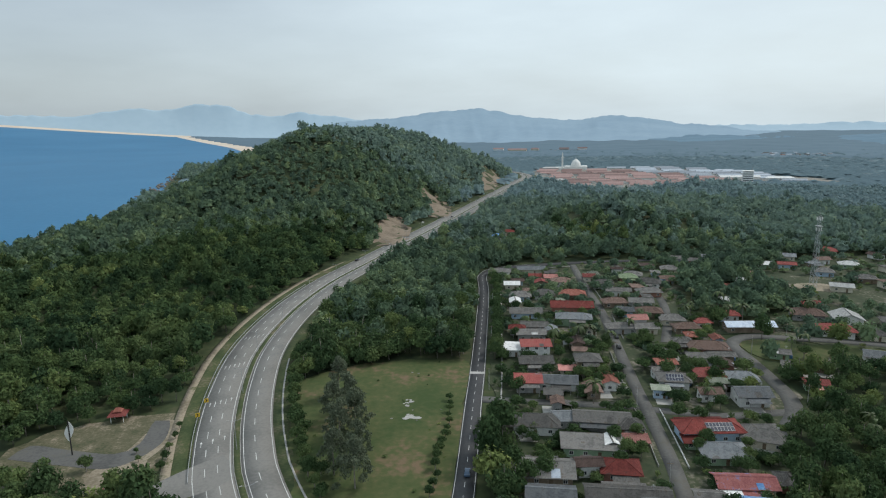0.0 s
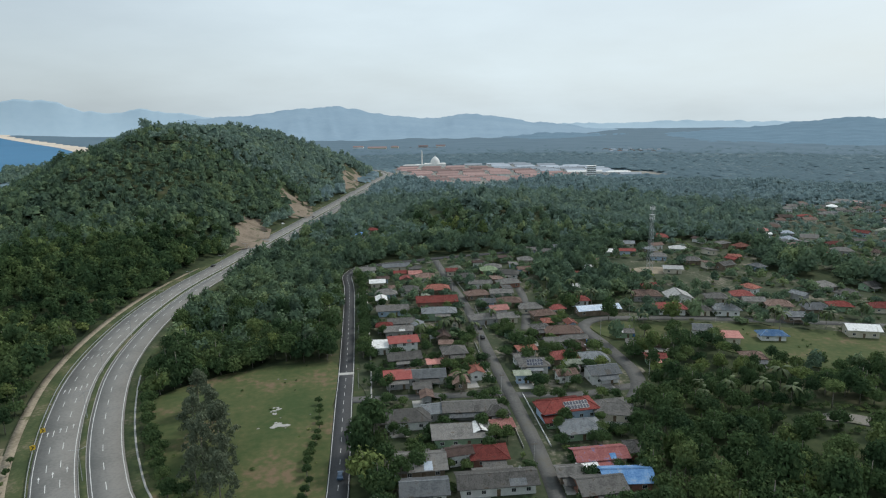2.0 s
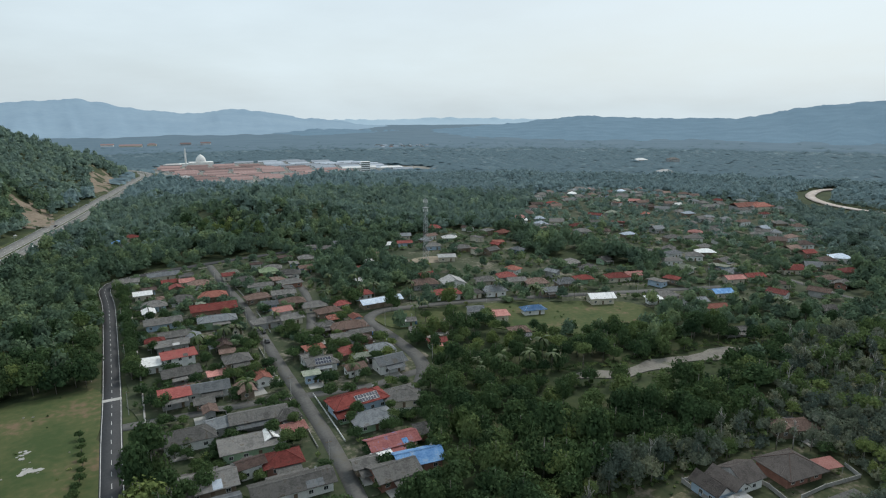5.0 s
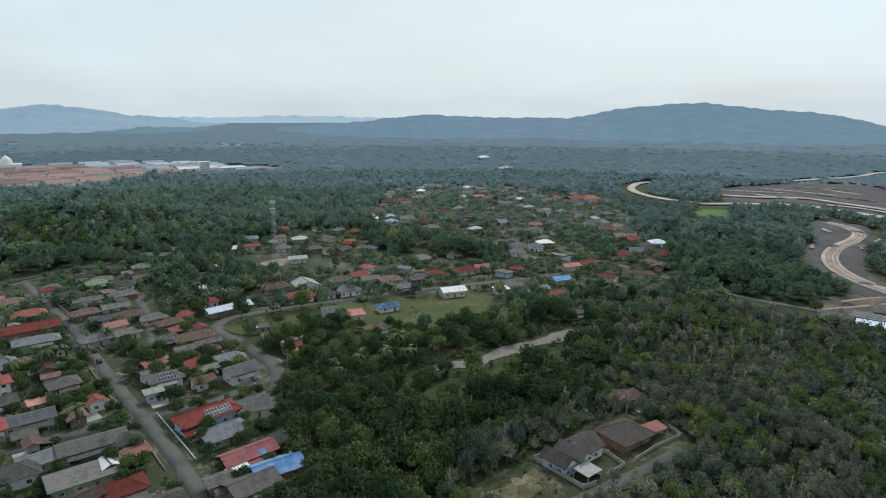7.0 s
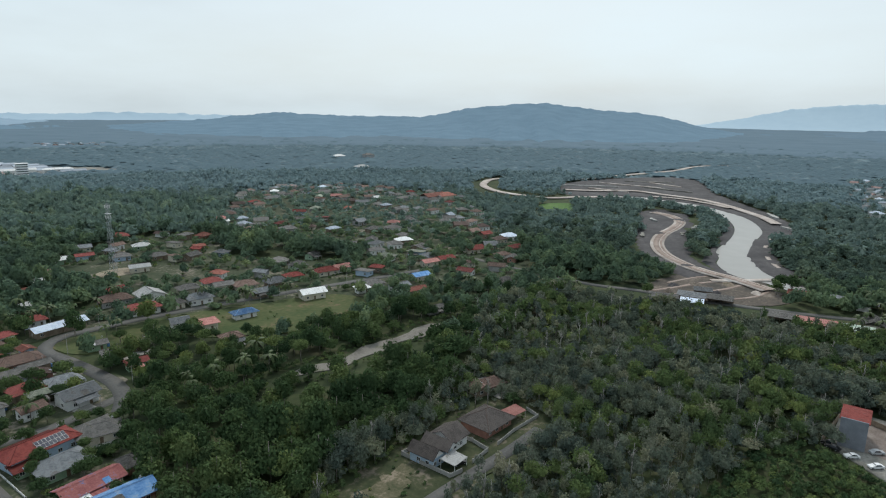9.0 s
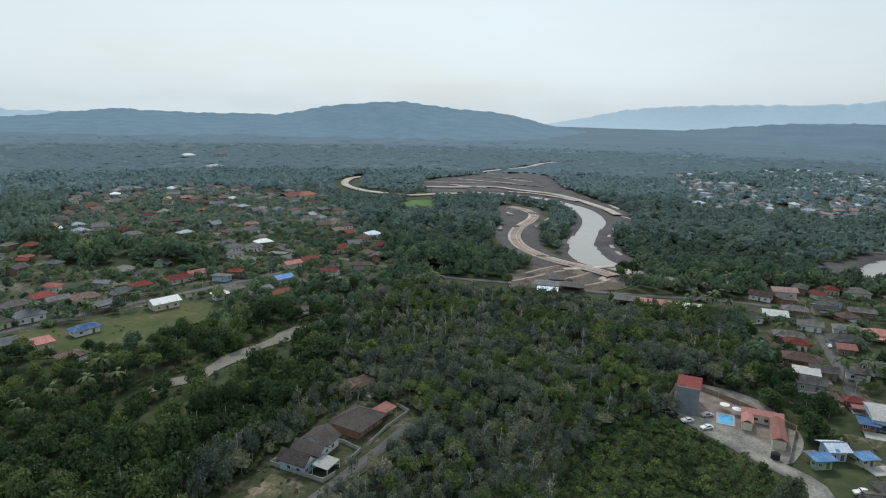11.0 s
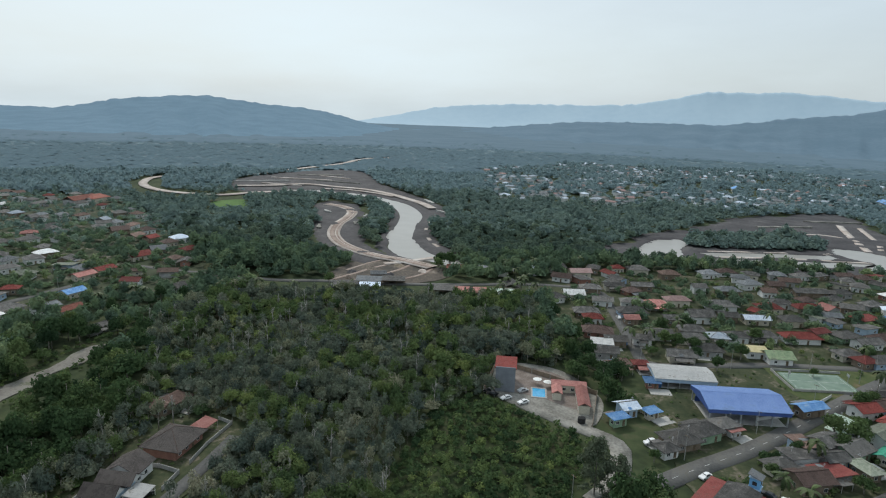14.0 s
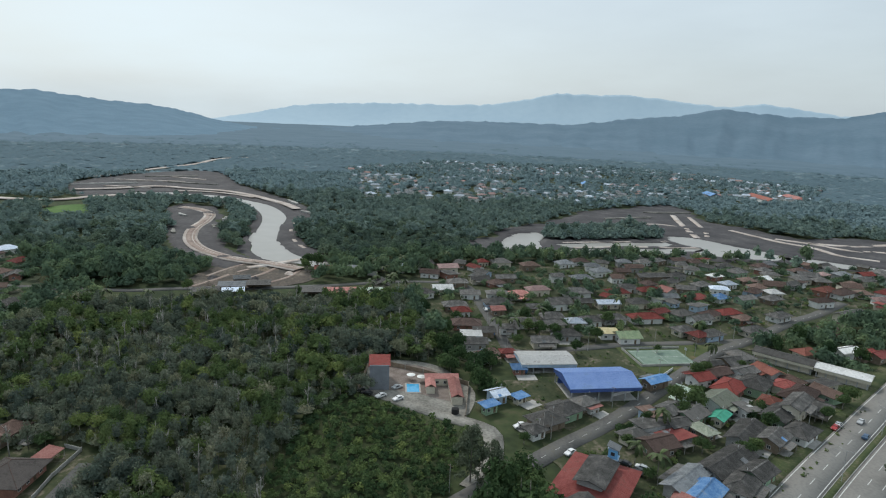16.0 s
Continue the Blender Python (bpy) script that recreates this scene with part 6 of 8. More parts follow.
def canopy(name, r0, r1, step, cell, high, material, label, keep):
    """A closed canopy far off: a crown-by-crown relief over the land."""
    def top(x, y):
        """Domes about jittered points, each crown with a height of its own, and smaller clumps on them."""
        def domes(c):
            cx, cy = np.floor(x / c), np.floor(y / c)
            best, val = np.full(x.shape, 9.0), np.zeros(x.shape)
            for i in (-1, 0, 1):
                for j in (-1, 0, 1):
                    p, q = cx + i, cy + j
                    jx = np.modf(np.abs(np.sin(p * 12.99 + q * 78.23) * 43758.5))[0]
                    jy = np.modf(np.abs(np.sin(p * 39.35 + q * 11.14) * 24634.6))[0]
                    d = (x / c - p - jx) ** 2 + (y / c - q - jy) ** 2
                    val = np.where(d < best, jx * 0.6 + jy * 0.4, val)
                    best = np.minimum(best, d)
            return 1 - np.minimum(best * 1.3, 1.2), val
        big, v = domes(cell)
        small, w = domes(cell * 0.36)
        ease = np.clip((np.hypot(x, y) - r0 + 20) / 40, 0, 1)
        return land_z(x, y) + far_rise(x, y) + ease * (high * (0.30 + 0.28 * v + 0.25 * vnoise(x, y, cell * 4, 9)) + high * 0.42 * big + high * 0.10 * small)
    az = np.arange(41, -141, -np.degrees(step / (0.5 * (r0 + r1))))
    return tagged(polar(name, np.arange(r0, r1, step * 1.25), az, top, material, keep, smooth=True), label, "trees", "", "stuff")


def far_keep(x, y):
    k = off_coast(x, y) > 25
    for poly in (TOWN, MUD_A, MUD_B, MUD_C, SUBURB):
        k &= ~inside(poly, x, y)
    for line in (FAR_ROAD, FAR_HAUL, HIGHWAY[::4]):
        k &= dist_to(line, x, y) > 14
    return k


# canopy sheets whose colours already hold the haze
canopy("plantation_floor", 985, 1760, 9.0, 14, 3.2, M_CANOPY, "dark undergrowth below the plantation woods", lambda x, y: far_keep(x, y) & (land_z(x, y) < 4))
canopy("far_woods", 1690, 4700, 28, 90, 5, M_CANOPYF, "far woods of the plain, paled by painted haze", lambda x, y: off_coast(x, y) > 60)


def drape(name, poly, material, label, lift=0.35, step=5.0):
    """Bare ground on a slope, following the land."""
    xs, ys = np.array(poly).T
    gx, gy = np.meshgrid(np.arange(xs.min() - step, xs.max() + step, step), np.arange(ys.min() - step, ys.max() + step, step))
    ok = inside(poly, gx + (vnoise(gx, gy, 9, 1) - 0.5) * 12, gy).ravel()
    n, m = gx.shape
    i, j = np.meshgrid(np.arange(n - 1), np.arange(m - 1), indexing="ij")
    q = (i * m + j).ravel()
    f = np.c_[q, q + 1, q + m + 1, q + m]
    f = f[ok[f].any(1)]
    z = land_z(gx, gy) + lift + (vnoise(gx, gy, 6, 2) - 0.5) * 1.6
    return tagged(mesh_object(name, np.c_[gx.ravel(), gy.ravel(), z.ravel()], f, material, smooth=True), label, "slope", "", "structure")


for poly in (CUT_A, CUT_B, CUT_C):
    drape("cut_slope", poly, M_CUT, "bare reddish road cutting in the wooded slope")


def tree_thing(kind, x, y, size, seed):
    """One free-standing tree with a trunk and a leafy crown."""
    if kind == "casuarina":
        root = thing("casuarina_tree", x, y, 0, seed * 40, "tall feathery grey-green casuarina on the grass field", "tree", "casuarinas on the field")
        Shape().tube((0, 0, -0.3), (0.1, 0.1, 15.4), 0.24, 0.05, 7).make("trunk", M_BARK, root)
        g = np.random.default_rng(seed)
        V, F = [], []
        for i in range(34):
            k = i / 34
            a = g.uniform(0, 6.28)
            reach = (4.9 * (1 - k ** 2.2) + 0.5) * g.uniform(0.25, 1.0)
            v, f = crown(100, 4, 1.0, seed * 60 + i, 0.13, core=0, loose=0.8)
            v = v * [2.2, 2.2, 2.9] + [math.cos(a) * reach, math.sin(a) * reach, 1.0 + 12.6 * k + g.uniform(-1.4, 1.4)]
            F.append(f + sum(len(q) for q in V))
            V.append(v)
        mesh_object("crown", np.vstack(V), np.vstack(F), M_CASUARINA, root, smooth=True)
    else:
        root = thing("tree", x, y, 0, seed * 37, "round leafy green tree with a short trunk", "tree", "free-standing trees")
        s = Shape()
        s.tube((0, 0, -0.3), (0.1, 0, 2.2), 0.26, 0.18, 7)
        for a in range(4):
            s.tube((0.1, 0, 2.0), (math.cos(a * 1.6 + seed) * 1.5, math.sin(a * 1.6 + seed) * 1.5, 4.2), 0.13, 0.05, 5)
        s.make("trunk", M_BARK, root)
        v, f = crown(800, 13, 1.0, 900 + seed, 0.082)
        mesh_object("crown", v * [3.6, 3.6, 3.9] + [0, 0, 1.9], f, M_LEAFB["near"][1] if seed % 3 == 0 else M_LEAF["near"][2], root, smooth=True)
    root.scale = (size,) * 3
    return root


TREES = {}


def grow(kind, x, y, size):
    """A tree of that kind, at first built, then copied with the same meshes."""
    made = TREES.setdefault(kind, [])
    k = 4 if kind == "broad" else 2
    if len(made) < k:
        t = tree_thing(kind, x, y, size, len(made) + 1)
        made.append(t)
        return t
    src = made[RNG.randrange(k)]
    ob = copy_thing(src, pose(x, y, 0, 0, 0, RNG.uniform(0, 360)))
    ob.scale = (size * RNG.uniform(0.92, 1.08), size * RNG.uniform(0.92, 1.08), size)
    return ob


for x, y, s in ((-39.7, 216, 1.0), (-34, 206, 0.85), (-38, 196, 0.95), (-30, 189, 1.0), (-33.5, 179, 1.05), (-27, 173, 0.8), (-33, 164, 0.95), (-26, 157, 1.0), (-138, 163, 0.95), (-146, 170, 1.0), (150, -42, 1.05), (146, -47, 0.9)):
    grow("casuarina", x, y, s)
_row = offset(HIGHWAY, -17)
for i, (x, y) in enumerate(_row):
    if 148 < y < 262 and x < 0:
        grow("broad", x + RNG.uniform(1.0, 3.0), y + RNG.uniform(-1, 1), RNG.uniform(0.72, 1.05))
        grow("broad", x + RNG.uniform(0.8, 2.5), y + 4 + RNG.uniform(-1, 1), RNG.uniform(0.55, 0.85))
for y in np.arange(152, 214, 4.6):
    grow("broad", np.interp(y, [152, 207], [-4.6, 1.8]) + RNG.uniform(-0.8, 0.8), y, RNG.uniform(0.36, 0.62))
for y in np.arange(252, 392, 5.2):
    grow("broad", np.interp(y, NARROW[:, 1][:46], NARROW[:, 0][:46]) + RNG.uniform(6.0, 8.5), y, RNG.uniform(0.8, 1.2))
    if RNG.random() < 0.55:
        grow("broad", np.interp(y, NARROW[:, 1][:46], NARROW[:, 0][:46]) - RNG.uniform(6.0, 8), y + 2, RNG.uniform(0.7, 1.1))
for x, y, s in ((16.5, 196, 1.0), (18, 163, 1.3), (22, 157, 1.2), (27, 160, 1.1), (15, 150, 1.2), (29, 166, 0.9), (24, 183, 0.7), (28, 186, 0.7), (52, 178, 1.0), (54, 170, 1.0), (50, 164, 0.9), (63, 190, 0.8), (53, 226, 1.0), (58, 222, 0.9), (61, 228, 1.0), (49, 238, 0.8), (62, 246, 1.0), (66, 258, 0.9), (55, 262, 0.8), (50, 270, 0.9), (88, 246, 1.1), (92, 240, 1.1), (97, 252, 1.0), (86, 228, 0.9), (90, 262, 1.0), (104, 262, 0.9), (102, 222, 1.1), (106, 214, 0.9), (110, 232, 0.9), (80, 176, 0.9), (76, 172, 0.8), (83, 160, 0.9), (88, 166, 0.8), (118, 178, 1.1), (124, 184, 1.2), (150, 246, 0.9), (160, 240, 1.1), (165, 246, 1.0), (172, 226, 1.2), (176, 232, 1.0), (-85, 168, 0.5), (-86, 174, 0.48), (-87.5, 180, 0.42), (-88.5, 187, 0.42), (-90, 194, 0.4), (-94, 173, 0.36), (-97, 178, 0.32), (-107, 168, 0.8), (-126, 160, 1.0), (-132, 156, 1.1), (-118, 154, 0.8)):
    grow("broad", x, y, s)
for x, y, s in ((392, -3, 1.7), (398, 3, 1.5), (388, 4, 1.3), (344, 66, 1.2), (238, -112, 1.0), (206, -150, 1.2), (210, -156, 1.0), (186, -128, 1.3), (180, -132, 1.4), (176, -124, 1.1), (190, -138, 0.9), (168, -100, 0.7), (174, -110, 0.8), (214, -176, 0.7), (168, -176, 0.9), (180, -196, 1.1), (176, -190, 0.9), (165, -150, 1.0), (150, -130, 0.9), (155, -118, 0.8), (236, -150, 0.6), (203, -67, 0.8), (176, -72, 0.6), (168, -64, 0.6), (230, -62, 1.0), (226, -70, 0.9), (132, -165, 1.0), (128, -172, 1.1), (262, -104, 1.2), (258, -110, 1.1), (252, -128, 1.1), (258, -122, 1.0)):
    grow("broad", x, y, s)


def palm(x, y, size, seed):
    root = thing("coconut_palm", x, y, 0, seed * 51, "coconut palm with a slim curved trunk", "palm tree", "coconut palms")
    s = Shape()
    pts = [Vector((0.16 * i * i * 0.12, 0, 1.35 * i)) for i in range(7)]
    for a, b in zip(pts[:-1], pts[1:]):
        s.tube(a, b, 0.17 - 0.01 * a.z, 0.17 - 0.01 * b.z, 6)
    s.make("trunk", M_BARK, root)
    fr = Shape()
    rach = [Vector((0.45 * i, 0, 0.42 * i - 0.075 * i * i)) for i in range(9)]
    for i, (a, b) in enumerate(zip(rach[:-1], rach[1:])):
        w = 0.75 * math.sin(math.pi * (i + 1.2) / 10)
        for sy in (-1, 1):
            fr.poly([a, b, b + Vector((0.25, sy * w, -0.38 * w)), a + Vector((0.25, sy * w * 0.9, -0.38 * w))], [(0, 1, 2, 3)])
    me = bpy.data.meshes.new("frond")
    me.from_pydata([tuple(v) for v in fr.v], [], fr.f)
    me.materials.append(M_PALM)
    g = random.Random(seed)
    for i in range(9):
        put_mesh("frond", me, root, Matrix.Translation(pts[-1]) @ pose(0, 0, 0, 0, g.uniform(-38, 42), i * 40 + g.uniform(-12, 12)))
    root.scale = (size,) * 3
    return root


PALMS = [palm(52.5, 207, 0.95, 1), palm(48, 262, 1.1, 2), palm(66, 268, 1.0, 3)]
for x, y in ((60, 266), (74, 262), (88, 282), (93, 206), (128, 190), (134, 182), (131, 176), (142, 178), (152, 172), (160, 168), (166, 180), (148, 252), (155, 256), (120, 300), (126, 306), (132, 300), (140, 296), (136, 330), (145, 318), (168, 290), (146, 292), (182, 300), (214, 236), (216, 242), (236, 232), (206, 262), (238, 250), (262, 238), (284, 232), (262, -84), (264, -92), (224, -168), (168, -112), (150, -92), (144, -96), (330, -30), (336, -40), (342, -44), (348, -36), (352, -48), (340, -52), (372, -44), (378, -52), (384, -40), (390, -56), (396, -64), (402, -90), (406, -140), (404, -170), (408, -210), (402, -250), (396, -300), (388, -340), (320, 60), (322, 80), (326, 100), (318, 120), (300, 150), (306, 160), (290, 168), (398, -120), (276, -108), (290, -160), (252, -180), (312, -250)):
    o = copy_thing(PALMS[RNG.randrange(3)], pose(x, y, 0, 0, 0, RNG.uniform(0, 360)))
    o.scale = (RNG.uniform(0.75, 1.15),) * 3

# ---------------------------------------------------------------- far settlements


def cottage(x, y, w, d, h, tone, rot, group, label):
    """A small far house: walls, a gabled or hipped roof, a door and windows."""
    root = thing("cottage", x, y, 0.0, rot, label, "house", group)
    Shape().box(-w / 2 + 0.5, w / 2 - 0.5, -d / 2 + 0.5, d / 2 - 0.5, -0.3, h).make("wall", WALLS[RNG.choice((0, 1, 1, 5, 6))], root)
    s, cap = roof_shape(RNG.choice(("gable", "hip", "hip")), w, d, h, 0.25 * min(w, d), 0.4)
    s.make("roof", ROOF[tone], root)
    for q in (-1, 1):
        put_mesh("window", WIN["far_window"], root, pose(q * w * 0.25, -d / 2 + 0.48, 0.9))
    put_mesh("door", WIN["door"], root, pose(0, -d / 2 + 0.48, 0.05))
    HOUSE_SPOTS.append((x, y, w / 2))
    return root


def settle(poly, step, chance, rot, group, label, tones):
    xs, ys = zip(*poly)
    g = np.random.default_rng(len(poly) * 7)
    for gx in np.arange(min(xs), max(xs), step):
        for gy in np.arange(min(ys), max(ys), step):
            x, y = gx + g.uniform(-0.3, 0.3) * step, gy + g.uniform(-0.3, 0.3) * step
            P = np.array([x]), np.array([y])
            if g.random() > chance or not inside(poly, *P)[0] or vnoise(x, y, 60, 4) < 0.34:
                continue
            if min(dist_to(l, *P)[0] for l in (EAST_ROAD, CURVE, HIGHWAY[::4], HAUL)) < 9 or near_house(*P, 6)[0]:
                continue
            cottage(x, y, g.uniform(8, 14), g.uniform(7, 10), g.uniform(2.8, 4.0), tones[g.integers(0, len(tones))], rot + g.uniform(-25, 25), group, label)


def far_houses(poly, step, chance):
    """Far suburb: many small houses in one mesh, walls and roofs."""
    g = np.random.default_rng(3)
    tones = ["bluegrey", "townblue", "grey", "bluegrey", "townblue", "townred", "bluewhite"]
    v, f, idx = [], [], []
    xs, ys = zip(*poly)
    for gx in np.arange(min(xs), max(xs), step):
        for gy in np.arange(min(ys), max(ys), step):
            x, y = gx + g.uniform(-0.35, 0.35) * step, gy + g.uniform(-0.35, 0.35) * step
            if g.random() > chance or not inside(poly, np.array([x]), np.array([y]))[0] or vnoise(x, y, 80, 4) < 0.40:
                continue
            w, d, h = g.uniform(7, 13), g.uniform(6, 9), g.uniform(2.8, 5.5)
            s = Shape().box(-w / 2 + 0.5, w / 2 - 0.5, -d / 2 + 0.5, d / 2 - 0.5, -0.3, h)
            n = len(s.f)
            r, cap = roof_shape("hip" if g.random() < 0.5 else "gable", w, d, h, 0.25 * d, 0.4)
            k, a = len(v), g.uniform(0, 3.1)
            m = Matrix.Translation((x, y, 0)) @ Matrix.Rotation(a, 4, "Z")
            v += [tuple(m @ Vector(p)) for p in s.v + r.v]
            f += [tuple(k + i for i in q) for q in s.f] + [tuple(k + len(s.v) + i for i in q) for q in r.f]
            t = int(g.integers(0, len(tones)))
            idx += [0] * n + [1 + t] * len(r.f)
    tagged(mesh_object("far_houses", v, f, [WALLS[W_WHITE]] + [ROOF[t] for t in tones], index=idx), "pale small houses of a far suburb among trees", "houses", "", "stuff")


MIXED = ("grey", "grey", "grey", "bluegrey", "bluegrey", "white", "brown", "brown", "townred", "darkgrey", "darkgrey", "darkbrown", "grey", "bluewhite", "darkred")
settle(MIDTOWN, 19, 0.66, -25, "houses behind the green", "small village house with a metal roof among trees", MIXED)
settle([(345, -420), (405, -300), (410, -120), (398, -70), (360, -62), (330, -60), (300, -240), (282, -330)], 14.5, 0.85, -92, "old village houses", "small village house with a metal roof, closely built", MIXED)
settle([(325, 70), (340, 60), (345, -60), (395, -60), (392, -8), (365, 0), (350, 30), (328, 40)], 19, 0.6, 0, "river lane houses", "small house beside the river lane", MIXED)
far_houses(SUBURB, 17, 0.62)
far_houses([(800, 1560), (840, 1680), (960, 1640), (1000, 1540), (900, 1480)], 24, 0.8)
far_houses([(330, 1980), (340, 2080), (480, 2060), (470, 1960)], 26, 0.7)
settle([(440, 430), (520, 560), (600, 600), (700, 560), (660, 640), (520, 660), (430, 560)], 34, 0.35, -20, "houses behind the green", "small village house with a metal roof among trees", MIXED)
settle([(100, 440), (108, 520), (60, 560), (40, 520), (60, 450)], 22, 0.35, -5, "houses by the woods", "small house with a metal roof among trees", ("grey", "blue", "darkred", "grey"))


def terrace(x, y, n, rot, tone):
    """A row of joined town houses under one long tiled roof."""
    w = n * 6.0
    root = thing("terrace_row", x, y, 0, rot, "row of low terraced houses under a %s roof" % TONE_WORDS[tone], "house row", "terraces of the new town")
    Shape().box(-w / 2, w / 2, -5, 5, -0.3, 3.4).make("wall", WALLS[W_WHITE], root)
    s, cap = roof_shape("gable", w, 11, 3.4, 2.3, 0.5, 0.2)
    s.make("roof", ROOF[tone], root)
    for i in range(0, n, 2):
        put_mesh("window", WIN["far_window"], root, pose((i + 0.5) * 6 - w / 2, -5.02, 1.0))


for j, y in enumerate(np.arange(905, 1250, 22)):
    for x in np.arange(205, 560, 46):
        P = np.array([x + 8 * math.sin(j)]), np.array([y - 0.10 * (x - 200) + 30])
        if inside(TOWN, *P)[0] and vnoise(x, y, 70, 3) > 0.26 and np.hypot(P[0] - 275, P[1] - 1262)[0] > 45 and np.hypot(P[0] - 458, P[1] - 934)[0] > 32:
            terrace(P[0][0], P[1][0], 6, -8, "townblue" if x - 200 > (1400 - y) * 0.62 else "townred")
patch("town_ground", TOWN, 0.02, M_GRAVEL, "streets and yards of the new town", "ground")


def domed_mosque(x, y):
    root = thing("mosque", x, y, 0, -10, "white mosque with a ribbed dome and a slim minaret", "mosque")
    Shape().box(-22, 22, -12, 12, -0.5, 7).make("prayer_hall", M_WHITE, root)
    Shape().box(-44, -22, -8, 8, -0.5, 5).make("side_hall", M_WHITE, root)
    s = Shape()
    prof = [(9.0, 7), (9.4, 9), (9.0, 12), (7.6, 15.2), (5.2, 18), (2.4, 20), (0.5, 21.5), (0.1, 24)]
    n = 20
    for r, z in prof:
        s.v += [(r * math.cos(2 * math.pi * i / n), r * math.sin(2 * math.pi * i / n), z) for i in range(n)]
    for k in range(len(prof) - 1):
        s.f += [(k * n + i, k * n + (i + 1) % n, (k + 1) * n + (i + 1) % n, (k + 1) * n + i) for i in range(n)]
    s.make("dome", M_WHITE, root)
    m = Shape().tube((-27, -4, 0), (-27, -4, 24), 1.7, 1.5, 10).tube((-27, -4, 24), (-27, -4, 25), 2.4, 2.4, 10).tube((-27, -4, 25), (-27, -4, 31), 1.2, 1.0, 10).tube((-27, -4, 31), (-27, -4, 35), 1.1, 0.05, 10)
    m.make("minaret", M_WHITE, root)
    for i in range(10):
        put_mesh("window", WIN["window"], root, pose(-19 + i * 4.2, -12.05, 2) @ Matrix.Scale(1.8, 4))


domed_mosque(272, 1270)


def white_block(x, y, h, label, name="tower_building"):
    root = thing(name, x, y, 0, -20, label, "building")
    for k in range(int(h / 3.2)):
        Shape().box(-7, 7, -6, 6, k * 3.2, k * 3.2 + 2.0).make("storey", M_WHITE, root)
        Shape().box(-6.7, 6.7, -5.7, 5.7, k * 3.2 + 2.0, k * 3.2 + 3.2).make("window_band", M_GLASS, root)
    Shape().box(-7.6, 7.6, -6.6, 6.6, int(h / 3.2) * 3.2, int(h / 3.2) * 3.2 + 0.8).make("roof", M_WHITE, root)
    Shape().tube((5, 0, int(h / 3.2) * 3.2), (5, 0, int(h / 3.2) * 3.2 + 7), 0.25, 0.1, 6).make("aerial", M_STEEL, root)


white_block(458, 934, 19.5, "white square tower block above the new town")
for x, y, w, d in ((188, 990, 14, 10), (470, 985, 60, 10), (520, 960, 40, 9), (215, 1240, 30, 10)):
    cottage(x, y, w, d, 6, "white", -10, "town halls", "long white town building with a low roof")
for x, y, w, tone in ((187, 2060, 34, "townred"), (240, 1990, 60, "townred"), (300, 2020, 26, "townred"), (390, 2000, 30, "townred"), (450, 2010, 30, "townred"), (-420, 2900, 24, "red"), (-380, 2950, 20, "white"), (1000, 820, 26, "white"), (1020, 760, 22, "grey"), (840, 640, 24, "white"), (600, 357, 30, "orange"), (612, 348, 22, "orange"), (790, -560, 36, "blue"), (760, -620, 70, "orange"), (770, -680, 50, "pink"), (905, -420, 20, "blue")):
    cottage(x, y, w, 14, 9 if y > 1400 or x > 1000 else 5, tone, -15, "far halls", "large far building with a pale roof above the woods")

# ---------------------------------------------------------------- lattice mast


def mast(x, y, high):
    root = thing("radio_mast", x, y, 0, 12, "tall grey lattice radio mast with panel aerials", "mast")
    half = lambda z: 1.5 - 1.0 * z / high
    for sx, sy in ((1, 1), (1, -1), (-1, 1), (-1, -1)):
        Shape().tube((sx * 1.5, sy * 1.5, -0.2), (sx * half(high), sy * half(high), high), 0.10, 0.07, 6).make("leg", M_STEEL, root)
    z, k = 0.0, 0
    while z < high - 2:
        z2 = min(high, z + 3.4)
        s = Shape()
        a, b = half(z), half(z2)
        for (p, q) in (((1, 1), (1, -1)), ((1, -1), (-1, -1)), ((-1, -1), (-1, 1)), ((-1, 1), (1, 1))):
            s.tube((p[0] * a, p[1] * a, z), (q[0] * b, q[1] * b, z2), 0.035, 0.035, 4)
            s.tube((q[0] * a, q[1] * a, z), (p[0] * b, p[1] * b, z2), 0.035, 0.035, 4)
            s.tube((p[0] * b, p[1] * b, z2), (q[0] * b, q[1] * b, z2), 0.035, 0.035, 4)
        s.make("brace", M_STEEL, root)
        z = z2
    Shape().box(-1.6, 1.6, -1.6, 1.6, high - 6.2, high - 6.05).make("platform", M_STEEL, root)
    for zz in (high - 1.8, high - 8):
        for i in range(6):
            a = i * math.pi / 3
            put = Shape().box(-0.16, 0.16, -0.08, 0.08, -1.0, 1.0).make("panel_aerial", M_WHITE, root)
            put.matrix_basis = pose(1.5 * math.cos(a), 1.5 * math.sin(a), zz, 0, 0, math.degrees(a) + 90)
    Shape().tube((0, 0, high), (0, 0, high + 3), 0.06, 0.02, 6).make("rod", M_STEEL, root)


mast(217.5, 355, 43)
patch("mast_yard", [(208, 350), (212, 364), (230, 362), (226, 346)], 0.09, M_SAND, "bare sandy yard round the mast", "yard", 0.2)

